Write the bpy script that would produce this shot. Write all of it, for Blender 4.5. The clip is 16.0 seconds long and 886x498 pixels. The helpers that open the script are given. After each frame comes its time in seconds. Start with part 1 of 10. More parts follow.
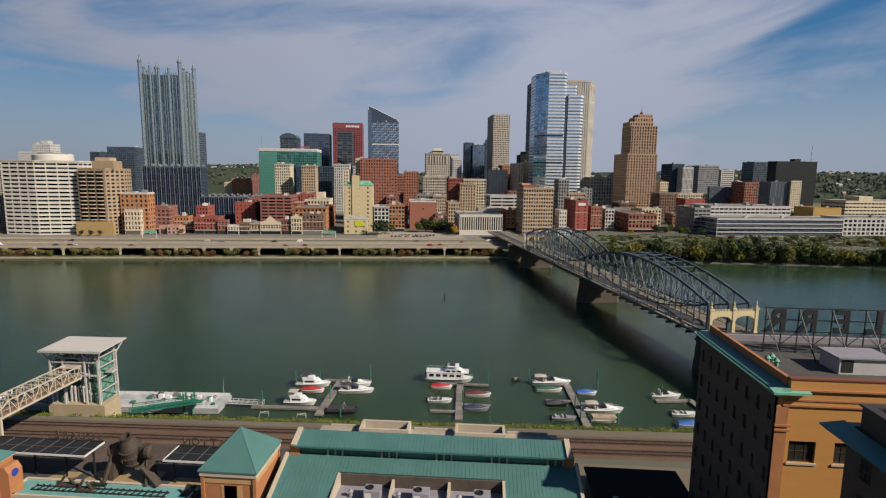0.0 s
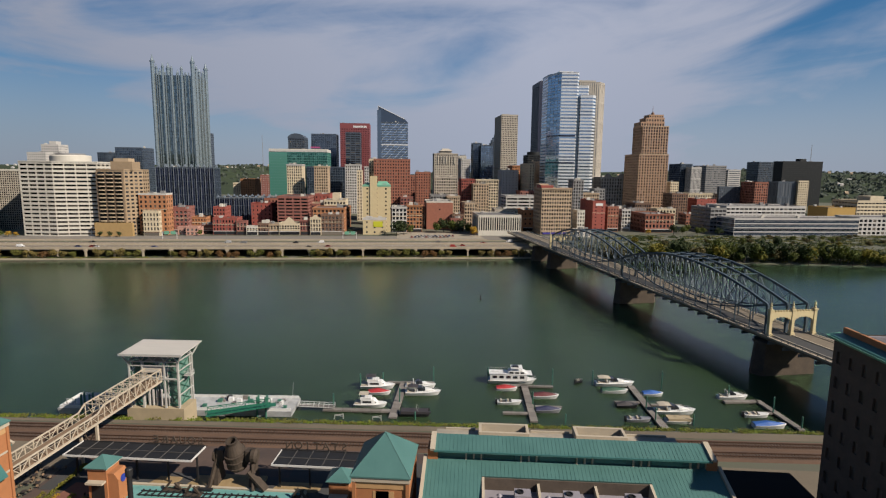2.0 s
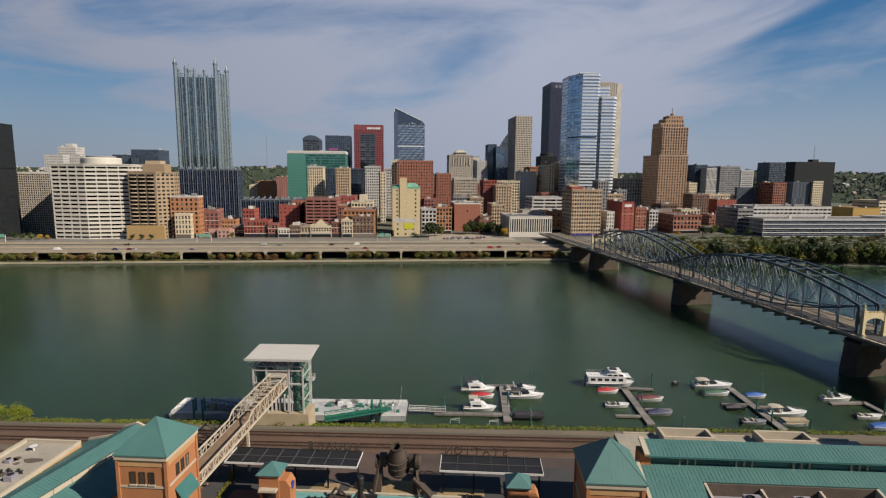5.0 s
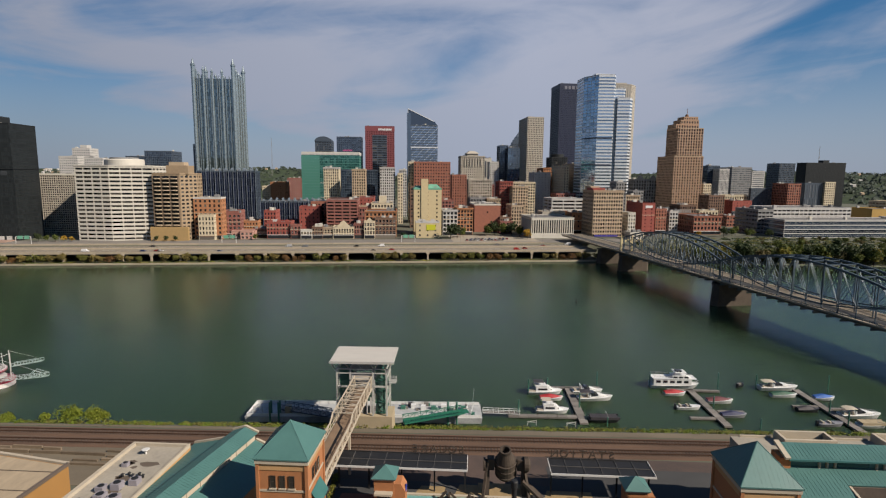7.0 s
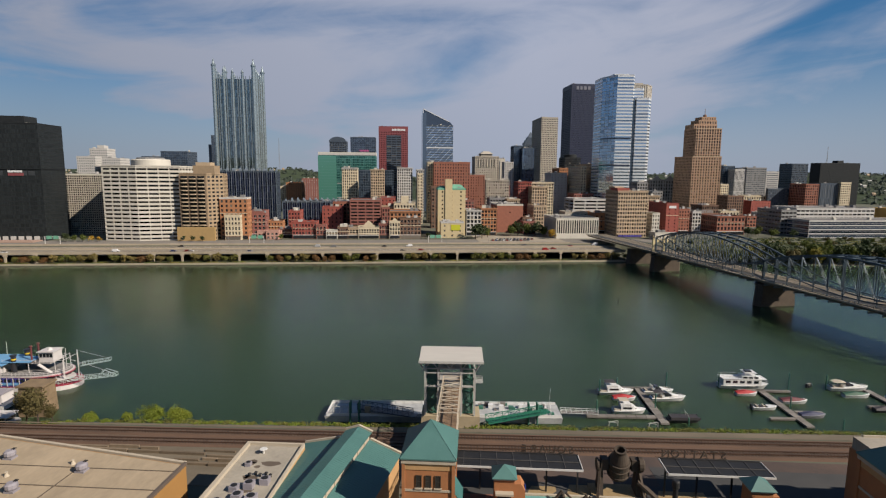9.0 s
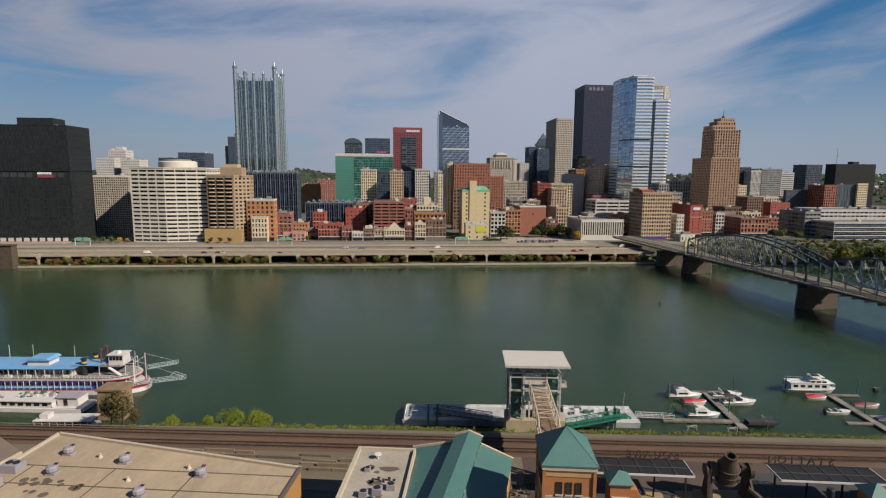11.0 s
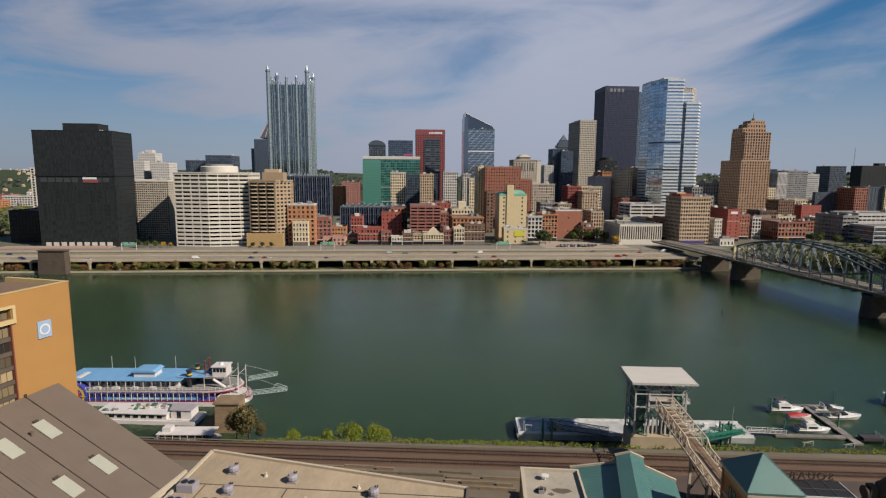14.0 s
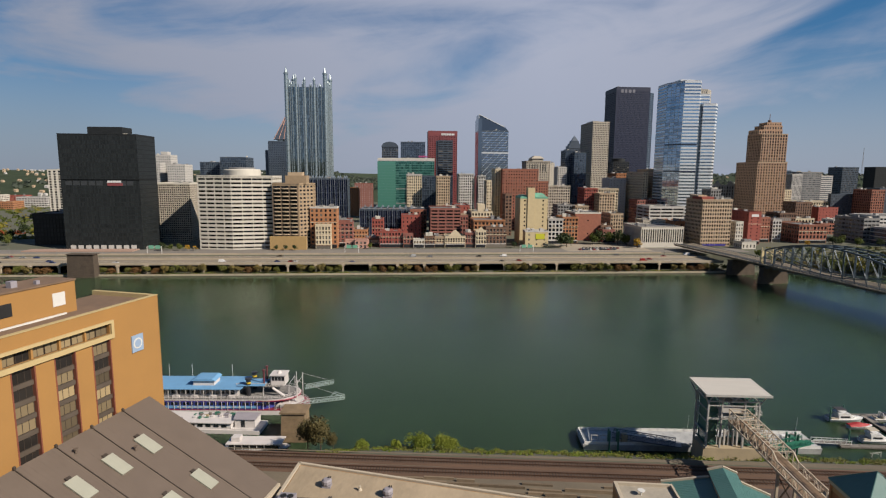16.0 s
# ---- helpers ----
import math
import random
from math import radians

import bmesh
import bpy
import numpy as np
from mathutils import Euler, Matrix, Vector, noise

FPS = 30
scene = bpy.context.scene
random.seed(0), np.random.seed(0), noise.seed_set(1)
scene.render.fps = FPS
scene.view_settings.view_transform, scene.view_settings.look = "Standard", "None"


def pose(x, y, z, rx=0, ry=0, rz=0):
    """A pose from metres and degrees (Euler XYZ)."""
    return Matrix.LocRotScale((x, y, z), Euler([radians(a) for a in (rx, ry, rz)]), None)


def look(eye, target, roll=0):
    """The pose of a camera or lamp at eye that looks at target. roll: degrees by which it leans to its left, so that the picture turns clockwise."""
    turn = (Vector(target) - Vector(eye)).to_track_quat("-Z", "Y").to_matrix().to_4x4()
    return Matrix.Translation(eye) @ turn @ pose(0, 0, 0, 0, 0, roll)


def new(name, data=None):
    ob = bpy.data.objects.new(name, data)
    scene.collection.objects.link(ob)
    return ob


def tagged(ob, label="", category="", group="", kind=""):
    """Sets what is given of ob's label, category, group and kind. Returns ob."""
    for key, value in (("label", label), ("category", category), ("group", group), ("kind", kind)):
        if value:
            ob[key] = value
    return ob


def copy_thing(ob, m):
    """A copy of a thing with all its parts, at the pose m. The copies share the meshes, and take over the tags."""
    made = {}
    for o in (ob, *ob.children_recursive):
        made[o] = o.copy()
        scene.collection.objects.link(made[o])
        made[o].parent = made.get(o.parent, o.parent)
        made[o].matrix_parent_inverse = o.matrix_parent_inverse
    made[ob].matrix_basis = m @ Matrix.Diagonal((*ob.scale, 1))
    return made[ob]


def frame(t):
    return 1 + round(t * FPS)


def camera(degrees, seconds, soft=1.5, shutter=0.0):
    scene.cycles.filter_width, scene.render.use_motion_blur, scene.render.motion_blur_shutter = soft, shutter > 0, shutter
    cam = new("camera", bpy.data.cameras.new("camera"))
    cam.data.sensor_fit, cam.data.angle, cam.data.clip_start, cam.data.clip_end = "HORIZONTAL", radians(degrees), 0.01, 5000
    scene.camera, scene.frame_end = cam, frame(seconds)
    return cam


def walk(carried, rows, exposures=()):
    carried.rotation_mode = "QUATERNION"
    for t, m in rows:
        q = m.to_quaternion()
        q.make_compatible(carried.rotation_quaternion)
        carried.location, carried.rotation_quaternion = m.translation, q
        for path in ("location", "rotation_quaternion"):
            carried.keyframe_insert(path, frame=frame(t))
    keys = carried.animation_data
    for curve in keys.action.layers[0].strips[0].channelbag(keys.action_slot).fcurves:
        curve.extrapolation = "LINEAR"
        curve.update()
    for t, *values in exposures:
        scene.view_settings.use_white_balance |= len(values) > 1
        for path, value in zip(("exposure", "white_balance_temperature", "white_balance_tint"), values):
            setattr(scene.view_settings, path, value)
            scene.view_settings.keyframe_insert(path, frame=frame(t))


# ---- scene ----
cam = camera(78.0, 16.0, soft=1.2)
METRES, EYE, TILT, LEAN, TURN = 173.5, 70.8, 0.0, 0.0, 4.2
ROWS = [
    (0.0, 0.0, 0.0, 0.0, 0.1, -8.05, -0.68),
    (0.5, -0.0318, 0.0005, -0.0001, -0.06, -8.06, -0.65),
    (1.0, -0.0658, 0.001, 0.0003, -0.18, -8.05, -0.65),
    (1.5, -0.0985, 0.0019, 0.0007, -0.27, -8.05, -0.66),
    (2.0, -0.1308, 0.0029, 0.001, -0.35, -8.04, -0.62),
    (2.5, -0.1648, 0.0046, 0.0005, -0.46, -8.03, -0.61),
    (3.0, -0.1968, 0.0058, 0.0002, -0.54, -8.02, -0.58),
    (3.5, -0.2285, 0.0067, 0.0001, -0.6, -8.0, -0.56),
    (4.0, -0.2619, 0.0082, 0.0001, -0.66, -7.97, -0.53),
    (6.5, -0.4214, 0.0118, 0.0023, -0.81, -7.82, -0.42),
    (7.0, -0.4536, 0.0129, 0.0019, -0.79, -7.81, -0.43),
    (7.5, -0.4874, 0.014, 0.0011, -0.74, -7.81, -0.4),
    (8.0, -0.5193, 0.015, 0.0001, -0.71, -7.79, -0.42),
    (8.5, -0.5506, 0.0156, -0.0002, -0.66, -7.79, -0.42),
    (9.0, -0.5837, 0.0162, -0.0008, -0.62, -7.76, -0.43),
    (11.5, -0.7377, 0.0163, 0.0081, -0.22, -7.7, -0.42),
    (12.0, -0.7684, 0.0164, 0.0125, -0.12, -7.7, -0.42),
    (12.5, -0.8004, 0.0156, 0.017, 0.01, -7.7, -0.41),
    (13.0, -0.8301, 0.0145, 0.0221, 0.1, -7.7, -0.38),
    (13.5, -0.859, 0.014, 0.0268, 0.21, -7.74, -0.38),
    (14.0, -0.889, 0.0132, 0.0311, 0.33, -7.77, -0.39),
    (14.5, -0.9165, 0.0125, 0.0356, 0.39, -7.78, -0.39),
    (15.0, -0.943, 0.0114, 0.0403, 0.49, -7.8, -0.4),
    (15.5, -0.9693, 0.0113, 0.0444, 0.54, -7.82, -0.39),
    (16.0, -0.9961, 0.0119, 0.0489, 0.59, -7.81, -0.38),
]
walk(cam, [(t, pose(0, 0, EYE, TILT, LEAN, TURN) @ pose(METRES * x, METRES * y, METRES * z, 90 + pitch, roll, yaw)) for t, x, y, z, yaw, pitch, roll in ROWS])

# ---- light ----
SUN_DIR = Vector((0.735, -0.325, 0.585)).normalized()
sun = new("sun", bpy.data.lights.new("sun", "SUN"))
sun.data.energy, sun.data.angle, sun.data.color = 5.0, radians(0.6), (1.0, 0.89, 0.76)
sun.matrix_world = look(SUN_DIR * 500, (0, 0, 0))
scene.view_settings.exposure = 0.58

world = bpy.data.worlds.new("world")
world.use_nodes = True
scene.world = world


def nodes_of(tree):
    def add(kind, ins=None, **attrs):
        n = tree.nodes.new(kind)
        for k, v in attrs.items():
            setattr(n, k, v)
        for k, v in (ins or {}).items():
            if isinstance(v, bpy.types.NodeSocket):
                tree.links.new(v, n.inputs[k])
            else:
                n.inputs[k].default_value = v
        return n
    return add


def build_sky():
    nt = world.node_tree
    nt.nodes.clear()
    add = nodes_of(nt)
    sky = add("ShaderNodeTexSky", sky_type="NISHITA", sun_disc=False, sun_elevation=math.asin(SUN_DIR.z),
              sun_rotation=math.atan2(SUN_DIR.x, SUN_DIR.y), altitude=200.0, air_density=1.0, dust_density=0.5, ozone_density=3.0)
    co = add("ShaderNodeTexCoord").outputs["Generated"]
    sep = add("ShaderNodeSeparateXYZ", {0: co})
    ahead = add("ShaderNodeMath", {0: sep.outputs["Y"]}, operation="ABSOLUTE")
    ahead = add("ShaderNodeMath", {0: ahead.outputs[0], 1: 0.2}, operation="MAXIMUM")
    u = add("ShaderNodeMath", {0: sep.outputs["X"], 1: ahead.outputs[0]}, operation="DIVIDE").outputs[0]
    v = add("ShaderNodeMath", {0: sep.outputs["Z"], 1: ahead.outputs[0]}, operation="DIVIDE").outputs[0]
    # streaks that rise to the east, more so the farther east
    uu = add("ShaderNodeMath", {0: u, 1: u}, operation="MULTIPLY").outputs[0]
    lift = add("ShaderNodeMath", {0: uu, 1: -0.10, 2: v}, operation="MULTIPLY_ADD").outputs[0]
    lift = add("ShaderNodeMath", {0: u, 1: -0.10, 2: lift}, operation="MULTIPLY_ADD").outputs[0]
    flat = add("ShaderNodeCombineXYZ", {0: u, 1: lift, 2: 0.0})
    mp = add("ShaderNodeMapping", {"Vector": flat.outputs[0], "Scale": (1.3, 5.0, 1.0), "Location": (3.1, 0.35, 0)})
    big = add("ShaderNodeTexNoise", {"Vector": mp.outputs[0], "Scale": 1.0, "Detail": 6.0, "Roughness": 0.5, "Distortion": 0.6})
    mp2 = add("ShaderNodeMapping", {"Vector": flat.outputs[0], "Scale": (2.6, 12.0, 1.0), "Location": (0.7, 2.2, 0)})
    fine = add("ShaderNodeTexNoise", {"Vector": mp2.outputs[0], "Scale": 1.0, "Detail": 7.0, "Roughness": 0.6, "Distortion": 1.2})
    mix = add("ShaderNodeMath", {0: fine.outputs[0], 1: 0.26, 2: big.outputs[0]}, operation="MULTIPLY_ADD")
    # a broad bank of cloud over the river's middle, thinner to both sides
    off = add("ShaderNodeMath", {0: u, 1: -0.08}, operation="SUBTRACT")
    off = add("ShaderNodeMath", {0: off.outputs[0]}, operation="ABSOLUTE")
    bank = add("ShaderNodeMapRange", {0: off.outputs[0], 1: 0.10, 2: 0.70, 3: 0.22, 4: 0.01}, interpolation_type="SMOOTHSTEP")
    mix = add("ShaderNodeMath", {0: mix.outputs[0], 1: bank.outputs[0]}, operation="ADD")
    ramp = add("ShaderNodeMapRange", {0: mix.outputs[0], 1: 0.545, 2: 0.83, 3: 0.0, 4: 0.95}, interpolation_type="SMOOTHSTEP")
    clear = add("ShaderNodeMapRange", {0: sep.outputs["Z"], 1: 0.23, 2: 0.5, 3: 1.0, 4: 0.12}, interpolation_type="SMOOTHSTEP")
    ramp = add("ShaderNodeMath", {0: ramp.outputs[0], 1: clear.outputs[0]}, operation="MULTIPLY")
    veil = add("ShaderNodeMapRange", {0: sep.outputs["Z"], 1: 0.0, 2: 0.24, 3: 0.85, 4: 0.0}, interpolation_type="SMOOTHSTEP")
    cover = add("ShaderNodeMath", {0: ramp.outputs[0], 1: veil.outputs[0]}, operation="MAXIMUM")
    cloud = add("ShaderNodeMix", {"Factor": sep.outputs["Z"], 6: (4.2, 4.6, 5.8, 1), 7: (7.7, 7.85, 9.4, 1)}, data_type="RGBA")
    air = add("ShaderNodeVectorMath", {0: sky.outputs[0], 1: (0.34, 0.70, 0.93)}, operation="MULTIPLY")
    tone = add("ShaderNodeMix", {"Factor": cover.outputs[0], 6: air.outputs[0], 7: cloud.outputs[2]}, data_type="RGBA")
    side = add("ShaderNodeMapRange", {0: u, 1: -0.8, 2: 0.1, 3: 0.8, 4: 1.06})
    east = add("ShaderNodeMapRange", {0: u, 1: 0.1, 2: 0.8, 3: 1.0, 4: 0.88})
    side = add("ShaderNodeMath", {0: side.outputs[0], 1: east.outputs[0]}, operation="MULTIPLY")
    tone = add("ShaderNodeVectorMath", {0: tone.outputs[2], 1: side.outputs[0]}, operation="MULTIPLY")
    bg = add("ShaderNodeBackground", {"Color": tone.outputs[0], "Strength": 0.053})
    out = add("ShaderNodeOutputWorld", {"Surface": bg.outputs[0]})


build_sky()

# ---- materials ----


def surface(name, color, rough=0.75, metal=0.0, var=0.25, scale=0.4, fine=6.0, bump=0.15, spec=0.4, second=None, stretch=(1, 1, 1), island=0.0):
    """A painted, stone or metal surface with stains and grain at two sizes, in metres."""
    color = tuple(0.71 * c for c in color)
    m = bpy.data.materials.new(name)
    m.use_nodes = True
    nt = m.node_tree
    nt.nodes.clear()
    add = nodes_of(nt)
    pos = add("ShaderNodeNewGeometry")
    mp = add("ShaderNodeMapping", {"Vector": pos.outputs["Position"], "Scale": stretch})
    n1 = add("ShaderNodeTexNoise", {"Vector": mp.outputs[0], "Scale": scale, "Detail": 5.0, "Roughness": 0.6})
    n2 = add("ShaderNodeTexNoise", {"Vector": mp.outputs[0], "Scale": fine, "Detail": 3.0, "Roughness": 0.7})
    s = add("ShaderNodeMath", {0: n2.outputs[0], 1: 0.5, 2: n1.outputs[0]}, operation="MULTIPLY_ADD")
    f = add("ShaderNodeMapRange", {0: s.outputs[0], 1: 0.45, 2: 1.05, 3: 0.0, 4: 1.0})
    dark = tuple(c * (1 - var) for c in color) if second is None else second
    lite = tuple(min(1.0, c * (1 + var * 0.7)) for c in color)
    col = add("ShaderNodeMix", {"Factor": f.outputs[0], 6: (*dark, 1), 7: (*lite, 1)}, data_type="RGBA").outputs[2]
    if island:
        obj = add("ShaderNodeObjectInfo")
        r = add("ShaderNodeMath", {0: pos.outputs["Random Per Island"], 1: obj.outputs["Random"]}, operation="ADD")
        r = add("ShaderNodeMath", {0: r.outputs[0], 1: 1.0}, operation="MODULO")
        v = add("ShaderNodeMapRange", {0: r.outputs[0], 1: 0.0, 2: 1.0, 3: 1 - island, 4: 1 + island})
        col = add("ShaderNodeVectorMath", {0: col, 1: v.outputs[0]}, operation="MULTIPLY").outputs[0]
    rg = add("ShaderNodeMapRange", {0: s.outputs[0], 1: 0.4, 2: 1.1, 3: max(0.03, rough - 0.12), 4: min(1.0, rough + 0.1)})
    b = add("ShaderNodeBump", {"Height": s.outputs[0], "Strength": bump, "Distance": 0.05})
    p = add("ShaderNodeBsdfPrincipled", {"Base Color": col, "Roughness": rg.outputs[0], "Metallic": metal, "Specular IOR Level": spec, "Normal": b.outputs[0]})
    add("ShaderNodeOutputMaterial", {"Surface": p.outputs[0]})
    return m


def glazing(name, color, blind, share=0.25, rough=0.08, spec=0.6, metal=0.0):
    """Window glass over a dim room; some panes have drawn blinds."""
    m = bpy.data.materials.new(name)
    m.use_nodes = True
    nt = m.node_tree
    nt.nodes.clear()
    add = nodes_of(nt)
    g = add("ShaderNodeNewGeometry")
    obj = add("ShaderNodeObjectInfo")
    r = add("ShaderNodeMath", {0: g.outputs["Random Per Island"], 1: obj.outputs["Random"]}, operation="ADD")
    r = add("ShaderNodeMath", {0: r.outputs[0], 1: 1.0}, operation="MODULO")
    k = add("ShaderNodeMapRange", {0: r.outputs[0], 1: 1 - share, 2: 1.0, 3: 0.0, 4: 1.0})
    dim = add("ShaderNodeMapRange", {0: r.outputs[0], 1: 0.0, 2: 1.0, 3: 0.6, 4: 1.4})
    base = add("ShaderNodeVectorMath", {0: (*color,), 1: dim.outputs[0]}, operation="MULTIPLY")
    col = add("ShaderNodeMix", {"Factor": k.outputs[0], 6: base.outputs[0], 7: (*blind, 1)}, data_type="RGBA")
    n = add("ShaderNodeTexNoise", {"Vector": g.outputs["Position"], "Scale": 0.6, "Detail": 2.0})
    b = add("ShaderNodeBump", {"Height": n.outputs[0], "Strength": 0.06, "Distance": 0.2})
    p = add("ShaderNodeBsdfPrincipled", {"Base Color": col.outputs[2], "Roughness": rough, "Metallic": metal, "Specular IOR Level": spec, "Normal": b.outputs[0]})
    add("ShaderNodeOutputMaterial", {"Surface": p.outputs[0]})
    return m


m_black = surface("black_metal", (0.021, 0.024, 0.026), 0.6, var=0.3, spec=0.25)
m_white = surface("white_concrete", (0.64, 0.60, 0.52), 0.8, var=0.12, scale=0.15)
m_pale = surface("pale_stone", (0.55, 0.53, 0.50), 0.8, var=0.18, scale=0.2)
m_grey = surface("grey_concrete", (0.26, 0.255, 0.25), 0.8, var=0.2)
m_slate = surface("slate_metal", (0.10, 0.125, 0.16), 0.4, metal=0.3, var=0.25)
m_sand = surface("sand_concrete", (0.35, 0.255, 0.16), 0.8, var=0.15)
m_sandlite = surface("pale_sand_concrete", (0.47, 0.36, 0.24), 0.8, var=0.12)
m_umber = surface("umber_concrete", (0.20, 0.145, 0.10), 0.85, var=0.15)
m_cream = surface("cream_masonry", (0.666, 0.563, 0.397), 0.85, var=0.18)
m_tan = surface("tan_brick", (0.49, 0.37, 0.25), 0.85, var=0.18)
m_tanb = surface("tan_buff_brick", (0.40, 0.255, 0.165), 0.85, var=0.15)
m_stone = surface("beige_stone", (0.486, 0.435, 0.358), 0.8, var=0.15)
m_orange = surface("orange_brick", (0.44, 0.20, 0.095), 0.88, var=0.25, fine=3)
m_brick = surface("old_red_brick", (0.30, 0.12, 0.095), 0.88, var=0.28, fine=3)
m_red = surface("dark_red_brick", (0.33, 0.085, 0.065), 0.88, var=0.25, fine=3)
m_rust = surface("rust_brick", (0.33, 0.13, 0.085), 0.88, var=0.2, fine=3)
m_brown = surface("brown_brick", (0.205, 0.122, 0.083), 0.88, var=0.28, fine=3)
m_pink = surface("pink_render", (0.538, 0.307, 0.243), 0.85, var=0.18)
m_butter = surface("butter_render", (0.60, 0.49, 0.29), 0.85, var=0.1)
m_gold = surface("gold_panel", (0.45, 0.28, 0.07), 0.7, var=0.1)
m_crimson = surface("crimson_metal", (0.25, 0.07, 0.075), 0.5, var=0.12)
m_teal = surface("teal_metal", (0.05, 0.20, 0.17), 0.4, var=0.15)
m_greenline = surface("pale_green_metal", (0.07, 0.21, 0.18), 0.4, var=0.1)
m_copper = surface("green_copper", (0.16, 0.40, 0.28), 0.7, var=0.2)
m_iron = surface("dark_weathered_steel", (0.024, 0.030, 0.065), 0.5, var=0.25)
m_silver = surface("silver_panel", (0.80, 0.82, 0.84), 0.35, metal=0.3, var=0.08)
m_mullion = surface("silver_mullion_metal", (0.27, 0.32, 0.37), 0.3, metal=0.4, var=0.1)
m_roof = surface("flat_roofing", (0.17, 0.165, 0.16), 0.9, var=0.35, scale=0.15)
m_lime = surface("pale_limestone", (0.45, 0.41, 0.35), 0.8, var=0.1)
m_steelw = surface("white_steel", (0.68, 0.67, 0.64), 0.5, var=0.12)

g_dark = glazing("dark_glass", (0.014, 0.016, 0.02), (0.16, 0.14, 0.115), 0.16)
g_black = glazing("black_glass", (0.014, 0.017, 0.018), (0.018, 0.021, 0.022), 0.1, 0.3, 0.3)
g_blue = glazing("blue_glass", (0.055, 0.08, 0.12), (0.10, 0.14, 0.19), 0.3, 0.07, 1.0, 0.55)
g_sky = glazing("sky_blue_glass", (0.17, 0.24, 0.34), (0.26, 0.34, 0.44), 0.3, 0.06, 1.0, 0.7)
g_green = glazing("green_glass", (0.03, 0.12, 0.11), (0.09, 0.22, 0.20), 0.35, 0.07, 0.9, 0.4)
g_red = glazing("bronze_glass", (0.06, 0.012, 0.012), (0.1, 0.03, 0.03), 0.3, 0.1, 0.6)
g_silver = glazing("silver_blue_glass", (0.32, 0.42, 0.54), (0.36, 0.46, 0.57), 0.5, 0.08, 1.0, 0.85)
g_grey = glazing("grey_glass", (0.09, 0.10, 0.115), (0.2, 0.2, 0.2), 0.3, 0.12, 0.6)
g_white = glazing("pale_glass", (0.3, 0.3, 0.3), (0.5, 0.48, 0.45), 0.4, 0.2, 0.5)
g_iron = glazing("smoked_glass", (0.012, 0.016, 0.036), (0.03, 0.035, 0.06), 0.2, 0.15, 0.5)

# ---- building blocks ----


